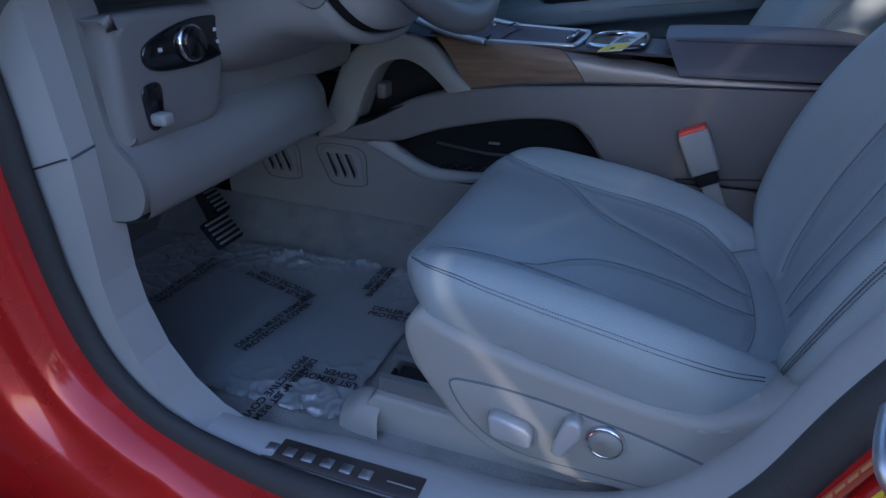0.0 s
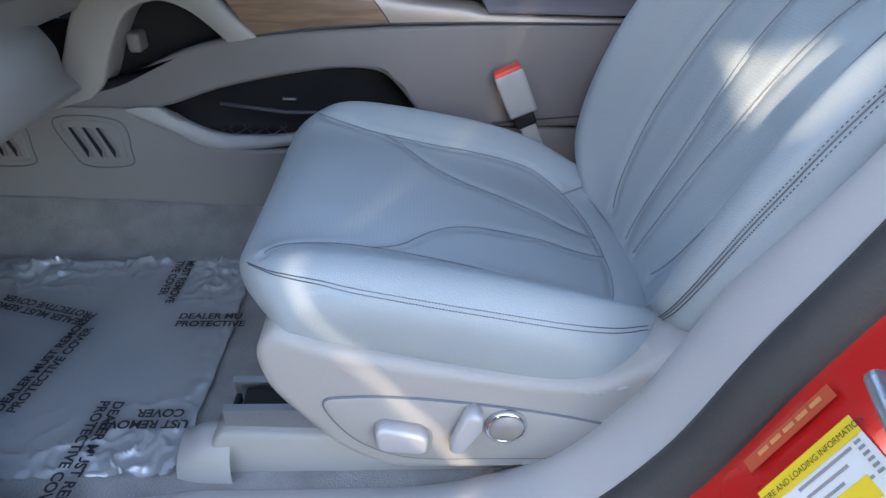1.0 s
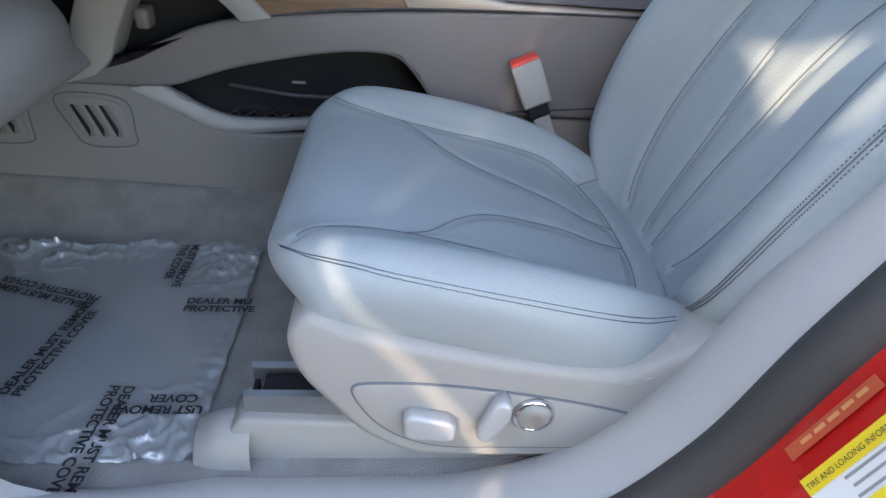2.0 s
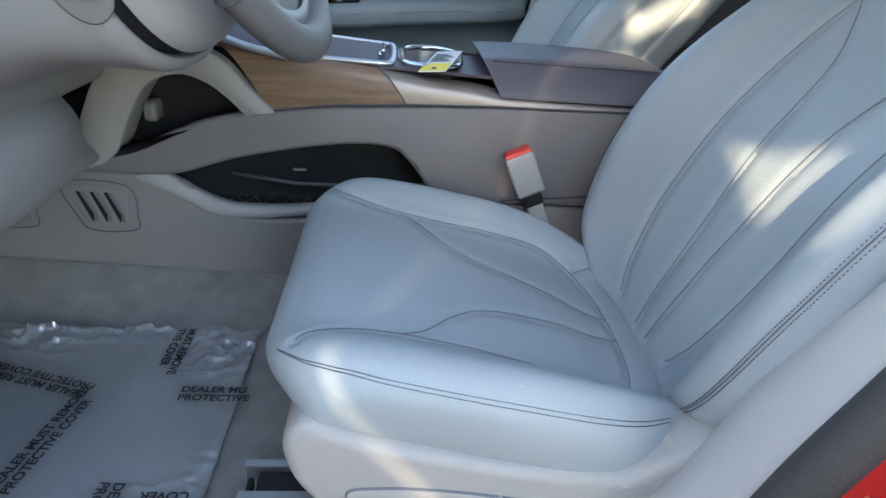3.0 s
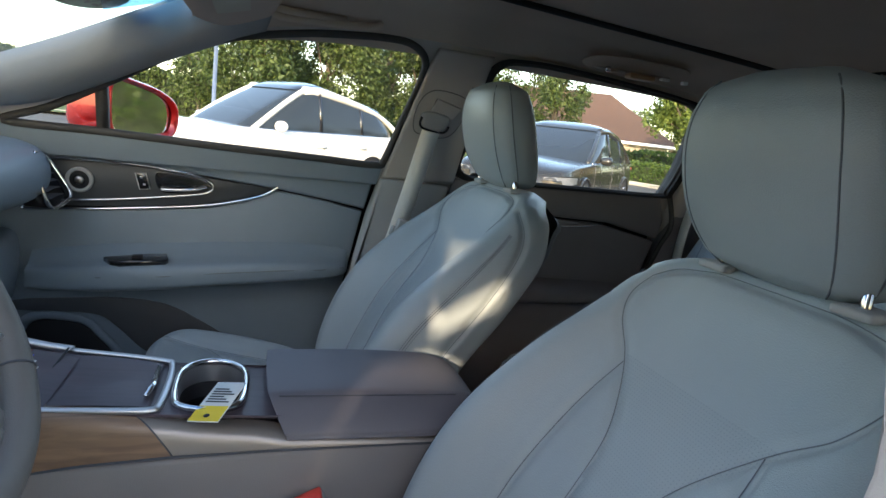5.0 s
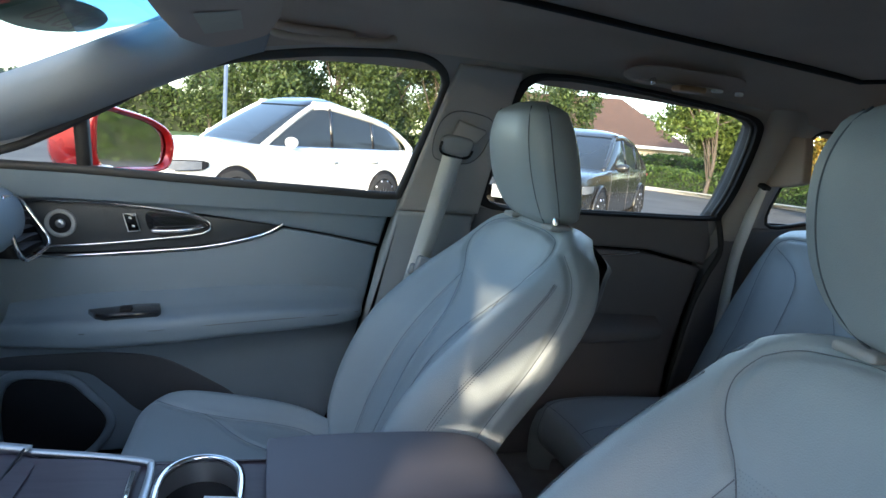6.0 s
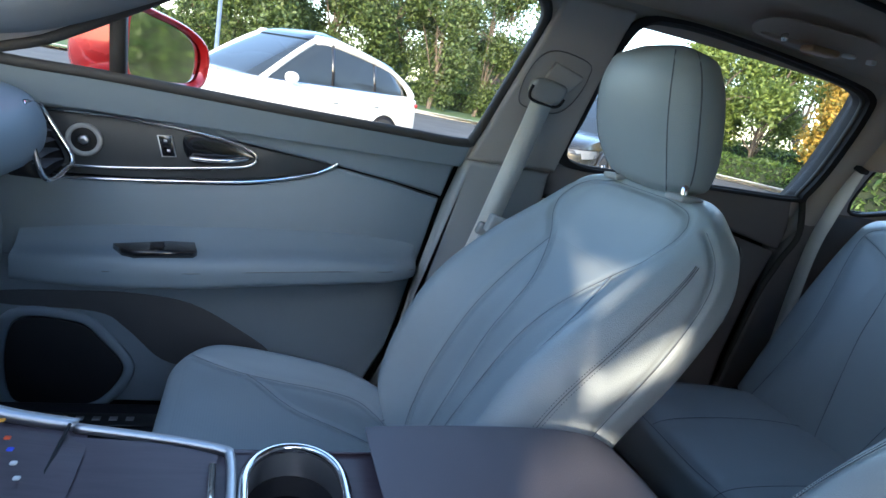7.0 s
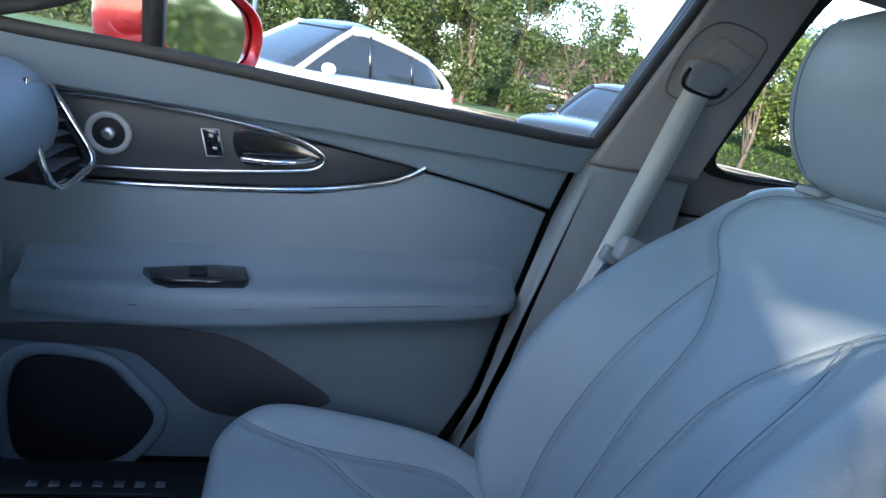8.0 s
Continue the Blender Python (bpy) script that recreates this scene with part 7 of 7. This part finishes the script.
def leaves(n, centre, radii, size, rng, shell=0.55):
    """n small leaf blades in an uneven ellipsoid."""
    d = rng.normal(size=(n, 3))
    d /= np.linalg.norm(d, axis=1)[:, None]
    r = shell + (1 - shell) * rng.random(n)
    c = np.array(centre) + d * r[:, None] * np.array(radii)
    a, b = rng.normal(size=(n, 3)), rng.normal(size=(n, 3))
    a /= np.linalg.norm(a, axis=1)[:, None]
    b -= a * np.sum(a * b, 1)[:, None]
    b /= np.linalg.norm(b, axis=1)[:, None]
    s = size * (0.6 + 0.8 * rng.random(n))[:, None]
    v = np.stack([c - a * s, c + b * s * 0.5, c + a * s, c - b * s * 0.5], 1).reshape(-1, 3)
    return v, np.arange(4 * n).reshape(n, 4)


def tree(name, x, y, height, spread, n, material, label, trunk=0.10, base=0.35, size=0.13, seed=1, group="trees"):
    rng = np.random.default_rng(seed)
    t = thing(name, (x, y, 0), label, "tree", group)
    top = height * 0.75
    path = cr([(x, y, 0), (x + 0.1 * spread * rng.normal(), y, top * 0.4), (x + 0.12 * spread * rng.normal(), y + 0.1 * spread * rng.normal(), top)], 14)
    v, f = [], grid_faces(14, 8, False, True)
    for i, p in enumerate(path):
        r = trunk * (1.15 - 0.85 * i / 13) * (1.35 if i == 0 else 1)
        v += [(p[0] + r * math.cos(a), p[1] + r * math.sin(a), p[2]) for a in np.linspace(0, 2 * math.pi, 8, endpoint=False)]
    part("trunk", (v, f), BARK, t)
    geos = []
    for i in range(16):
        a = rng.random() * 2 * math.pi
        z = height * (base + (0.95 - base) * rng.random())
        rr = spread * (0.25 + 0.65 * rng.random()) * math.sqrt(max(0.08, 1 - ((z / height - 0.62) / 0.45) ** 2))
        c = (x + rr * math.cos(a), y + rr * math.sin(a), z)
        p0 = path[min(13, int(3 + 9 * rng.random()))]
        mid_ = ((p0[0] + c[0]) / 2, (p0[1] + c[1]) / 2, (p0[2] + c[2]) / 2 + 0.05 * height)
        part("limb", tube(cr([p0, mid_, c], 6), trunk * 0.28, 5), BARK, t)
        k = 0.26 + 0.2 * rng.random()
        geos.append(leaves(n // 8, c, (spread * k, spread * k, height * k * 0.42), size * 0.72, rng, 0.2))
    part("crown", join(*geos), material, t)
    return t


def hedge(name, x0, y0, x1, y1, width, height, n, label, material=None, seed=3, size=0.07):
    rng = np.random.default_rng(seed)
    t = thing(name, ((x0 + x1) / 2, (y0 + y1) / 2, 0), label, "hedge")
    d = np.array((x1 - x0, y1 - y0))
    ln_ = np.linalg.norm(d)
    d = d / ln_
    s = np.array((-d[1], d[0]))
    u, v, w_ = rng.random(n) * ln_, (rng.random(n) - 0.5) * width, rng.random(n) ** 0.7 * height
    face = rng.integers(0, 3, n)
    v = np.where(face == 0, -width / 2, np.where(face == 1, width / 2, v)) + rng.normal(size=n) * 0.05
    w_ = np.where(face == 2, height * (0.97 + 0.08 * np.sin(u * 2.3 + 1.7 * np.sin(u))), w_) + rng.normal(size=n) * 0.04
    c = np.stack([x0 + d[0] * u + s[0] * v, y0 + d[1] * u + s[1] * v, np.maximum(w_, 0.03)], 1)
    a, b = rng.normal(size=(n, 3)), rng.normal(size=(n, 3))
    a /= np.linalg.norm(a, axis=1)[:, None]
    b /= np.linalg.norm(b, axis=1)[:, None]
    sz = size * (0.6 + 0.9 * rng.random(n))[:, None]
    q = np.stack([c - a * sz, c + b * sz * 0.5, c + a * sz, c - b * sz * 0.5], 1).reshape(-1, 3)
    part("leaf_cover", (q, np.arange(4 * n).reshape(n, 4)), material or HEDGELEAF, t)
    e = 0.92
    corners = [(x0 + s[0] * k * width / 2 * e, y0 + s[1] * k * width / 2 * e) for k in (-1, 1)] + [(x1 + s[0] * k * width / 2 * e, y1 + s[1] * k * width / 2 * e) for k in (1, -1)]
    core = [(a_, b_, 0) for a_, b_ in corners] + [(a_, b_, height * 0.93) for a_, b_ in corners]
    # Plain box inside the leaves, coloured dark for the hedge's inner shade.
    part("shade_core", (core, [(0, 1, 2, 3), (4, 7, 6, 5), (0, 4, 5, 1), (1, 5, 6, 2), (2, 6, 7, 3), (3, 7, 4, 0)]), mat("hedge_shade", (0.02, 0.03, 0.012), 0.9), t, smooth=False)
    return t


def bearing(az, d):
    """A place d metres from the car in a compass direction from its right side."""
    az = az + 5.7
    return 0.07 + d * math.sin(radians(az)), -0.6 + d * math.cos(radians(az))


# planted strip behind the parked cars
lawn = single("lawn", ([(*bearing(-40, 30), 0.27), (*bearing(4, 30), 0.27), (*bearing(25, 27), 0.27), (*bearing(50, 21), 0.27), (*bearing(50, 90), 0.6), (*bearing(10, 110), 0.6), (*bearing(-40, 100), 0.6)], [(0, 1, 2, 3, 4, 5, 6)]), GRASS, "grass verge beyond the parking lot", "lawn", "structure")
single("kerb", sweep([(*bearing(a, d - 0.1), 0.21) for a, d in ((-40, 30), (-18, 30), (4, 30), (15, 28.6), (25, 27), (38, 23.6), (50, 21))], [(-0.09, -0.06), (0.09, -0.06), (0.09, 0.07), (0.07, 0.09), (-0.09, 0.09)]), CONCRETE, "pale concrete kerb edging", "kerb", "structure")
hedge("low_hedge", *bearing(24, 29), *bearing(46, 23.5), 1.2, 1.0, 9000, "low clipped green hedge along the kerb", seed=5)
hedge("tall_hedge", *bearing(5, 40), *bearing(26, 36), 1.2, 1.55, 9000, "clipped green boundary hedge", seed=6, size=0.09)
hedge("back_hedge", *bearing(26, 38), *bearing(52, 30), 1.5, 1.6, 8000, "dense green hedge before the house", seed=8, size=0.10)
hedge("far_shrubs", *bearing(-32, 46), *bearing(-7, 44), 4, 3.0, 9000, "yellow-green row of far shrubs", LEAF, seed=7, size=0.16)
for i, (az, d, hh, sp_, n, m_, tk) in enumerate(((-6.0, 31, 8.5, 2.9, 11000, LEAF, 0.16), (-0.5, 33, 9.5, 3.2, 12000, LEAF, 0.18), (4.5, 34, 8.5, 2.8, 10000, LEAF, 0.14), (9.0, 33, 8.0, 2.6, 8000, LEAF, 0.13), (13.2, 34, 7.6, 2.3, 6000, LEAF, 0.12), (18.5, 33, 7.0, 1.9, 2400, LEAF, 0.10),
                                                 (21.5, 31, 6.0, 1.6, 2500, LEAF, 0.09), (33.4, 25, 5.0, 1.8, 6000, LEAF_B, 0.09), (37.6, 27, 5.6, 2.2, 6500, LEAF_B, 0.10), (40.5, 36, 7.5, 3.2, 6500, LEAF, 0.14), (34.5, 40, 7.5, 3.2, 6000, LEAF, 0.14), (43.2, 24, 4.6, 1.7, 4500, LEAF_Y, 0.10), (45.5, 24, 4.5, 1.6, 4000, LEAF_Y, 0.10), (51, 26, 6.0, 2.2, 4000, LEAF_Y, 0.12), (-11, 36, 5.0, 1.8, 2500, LEAF, 0.10), (-9, 44, 11, 4.2, 10000, LEAF, 0.2), (-2.5, 46, 12, 4.6, 11000, LEAF, 0.2), (5, 46, 11, 4.2, 10000, LEAF, 0.2), (12, 48, 9.5, 4.0, 8000, LEAF, 0.2), (27, 68, 7.0, 3.5, 4000, LEAF, 0.2), (31.5, 66, 6.0, 3.2, 4000, LEAF, 0.2), (62, 24, 6.5, 2.6, 4500, LEAF, 0.14), (72, 22, 6.0, 2.4, 4500, LEAF, 0.13), (81, 26, 7.5, 3.0, 4500, LEAF, 0.15))):
    x, y = bearing(az, d)
    tree("street_tree", x, y, hh, sp_, n, m_, "young broadleaf tree with thin uneven crown" if hh < 7.5 else "large dark green broadleaf tree", tk, 0.16 if hh > 7.5 else 0.32, 0.15 if hh > 7.5 else 0.12, 20 + i)

pole = thing("lamp_pole", (*bearing(-9.8, 24), 0), "tall grey metal parking lot lamp pole", "lamp pole")
px_, py_ = bearing(-9.8, 24)
part("shaft", lathe([(0.11, 0), (0.11, 0.05), (0.075, 0.06), (0.055, 7.5)], 16, (px_, py_, 0)), SATIN, pole)
part("lamp_head", rbox(px_ - 0.6, px_ + 0.1, py_ - 0.15, py_ + 0.15, 7.45, 7.6, 0.04), SATIN, pole)

house = thing("house", (*bearing(22, 50), 0), "single-storey stucco house with a brown tiled hip roof", "house")
hx_, hy_ = bearing(20, 52)
hd = Vector((math.cos(radians(-30)), math.sin(radians(-30)), 0))
hs = Vector((-hd.y, hd.x, 0))


def hp(a, b, z):
    return tuple(Vector((hx_, hy_, 0)) + hd * a + hs * b + Vector((0, 0, z)))


part("wall", ([hp(a, b, z) for z in (0, 2.5) for a, b in ((-9, 0), (10, 0), (10, 9), (-9, 9))], [(0, 1, 5, 4), (1, 2, 6, 5), (2, 3, 7, 6), (3, 0, 4, 7)]), STUCCO, house, smooth=False)
part("roof", ([hp(-9.7, -0.7, 2.45), hp(10.7, -0.7, 2.45), hp(10.7, 9.7, 2.45), hp(-9.7, 9.7, 2.45), hp(-4, 4.5, 6.4), hp(5, 4.5, 6.4)], [(0, 1, 5, 4), (1, 2, 5), (2, 3, 4, 5), (3, 0, 4)]), ROOFTILE, house, smooth=False)
part("fascia", ([hp(a, b, z) for z in (2.25, 2.46) for a, b in ((-9.72, -0.72), (10.72, -0.72), (10.72, 9.72), (-9.72, 9.72))], [(0, 1, 5, 4), (1, 2, 6, 5), (2, 3, 7, 6), (3, 0, 4, 7)]), PAPER, house, smooth=False)
for a in (-6, -1, 4, 8):
    wd = part("window", ([hp(a, -0.02, 0.9), hp(a + 1.3, -0.02, 0.9), hp(a + 1.3, -0.02, 2.0), hp(a, -0.02, 2.0)], [(0, 1, 2, 3)]), DARKGLASS, house, smooth=False)
    part("frame", tube([hp(a, -0.03, 0.9), hp(a + 1.3, -0.03, 0.9), hp(a + 1.3, -0.03, 2.0), hp(a, -0.03, 2.0)], 0.04, 6, (0, 0.3, 1), True), PAPER, wd)

# two unseen leafy screens added on the driver's side; the slot cut between them shapes the sun patches
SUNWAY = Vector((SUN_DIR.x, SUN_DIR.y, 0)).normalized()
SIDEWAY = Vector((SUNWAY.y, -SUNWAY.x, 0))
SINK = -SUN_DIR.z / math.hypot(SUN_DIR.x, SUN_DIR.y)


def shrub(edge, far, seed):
    """An added, unseen leafy screen three metres from the car that masks the sun: edge runs up beside the slot as
    (across, height at the car), far closes it.
    """
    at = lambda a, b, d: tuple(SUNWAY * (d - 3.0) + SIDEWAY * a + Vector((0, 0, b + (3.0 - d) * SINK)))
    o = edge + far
    t = thing("sun_mask_shrub", at(sum(p[0] for p in o) / len(o), -3.0 * SINK, 0), "unseen leafy screen added to cut the sun into patches", "shrub", "tall shrubs")
    part("sun_mask", slab(o, at, -0.60, 0.0), HEDGELEAF, t, smooth=False)
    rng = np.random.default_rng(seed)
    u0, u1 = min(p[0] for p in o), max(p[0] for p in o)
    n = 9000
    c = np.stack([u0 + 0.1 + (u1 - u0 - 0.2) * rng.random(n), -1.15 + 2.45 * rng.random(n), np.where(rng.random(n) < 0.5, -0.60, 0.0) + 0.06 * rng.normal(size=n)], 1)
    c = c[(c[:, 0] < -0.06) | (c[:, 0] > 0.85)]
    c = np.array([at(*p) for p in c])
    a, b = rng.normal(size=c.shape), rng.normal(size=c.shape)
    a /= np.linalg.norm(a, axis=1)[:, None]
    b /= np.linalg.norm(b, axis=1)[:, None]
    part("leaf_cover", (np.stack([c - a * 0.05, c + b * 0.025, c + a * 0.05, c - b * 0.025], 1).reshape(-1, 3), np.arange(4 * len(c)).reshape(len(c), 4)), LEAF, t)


# Edge points are set from the wanted sun patches, not from a plant.
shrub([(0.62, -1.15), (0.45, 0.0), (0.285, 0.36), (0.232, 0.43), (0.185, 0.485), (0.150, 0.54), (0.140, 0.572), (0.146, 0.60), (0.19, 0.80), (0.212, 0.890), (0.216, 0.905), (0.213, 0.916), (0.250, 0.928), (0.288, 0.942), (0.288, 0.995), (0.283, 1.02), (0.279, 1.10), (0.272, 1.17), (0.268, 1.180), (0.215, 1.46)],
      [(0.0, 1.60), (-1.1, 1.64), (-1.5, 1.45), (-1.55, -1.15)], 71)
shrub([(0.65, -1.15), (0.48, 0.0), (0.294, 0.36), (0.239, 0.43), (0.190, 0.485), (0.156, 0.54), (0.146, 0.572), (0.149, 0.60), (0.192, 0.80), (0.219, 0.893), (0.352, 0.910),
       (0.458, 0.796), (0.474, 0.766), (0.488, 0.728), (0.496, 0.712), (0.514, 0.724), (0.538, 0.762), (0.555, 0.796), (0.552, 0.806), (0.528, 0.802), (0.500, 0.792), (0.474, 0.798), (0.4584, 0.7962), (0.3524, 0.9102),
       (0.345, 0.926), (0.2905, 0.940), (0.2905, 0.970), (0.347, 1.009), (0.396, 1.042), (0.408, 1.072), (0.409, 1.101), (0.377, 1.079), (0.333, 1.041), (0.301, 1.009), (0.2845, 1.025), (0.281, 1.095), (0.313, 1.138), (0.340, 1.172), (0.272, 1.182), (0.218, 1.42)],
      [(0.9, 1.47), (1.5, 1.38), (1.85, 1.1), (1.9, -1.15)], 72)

# trees behind the car, which its mirror shows
for i, (tx, ty, th, ts) in enumerate(((17, -7.5, 6.0, 2.4), (21, -11, 7.0, 2.8), (24, -7, 6.5, 2.6), (19, -14, 7.0, 2.8))):
    tree("street_tree", tx, ty, th, ts, 4000, LEAF, "large dark green broadleaf tree", 0.14, 0.2, 0.15, 90 + i)
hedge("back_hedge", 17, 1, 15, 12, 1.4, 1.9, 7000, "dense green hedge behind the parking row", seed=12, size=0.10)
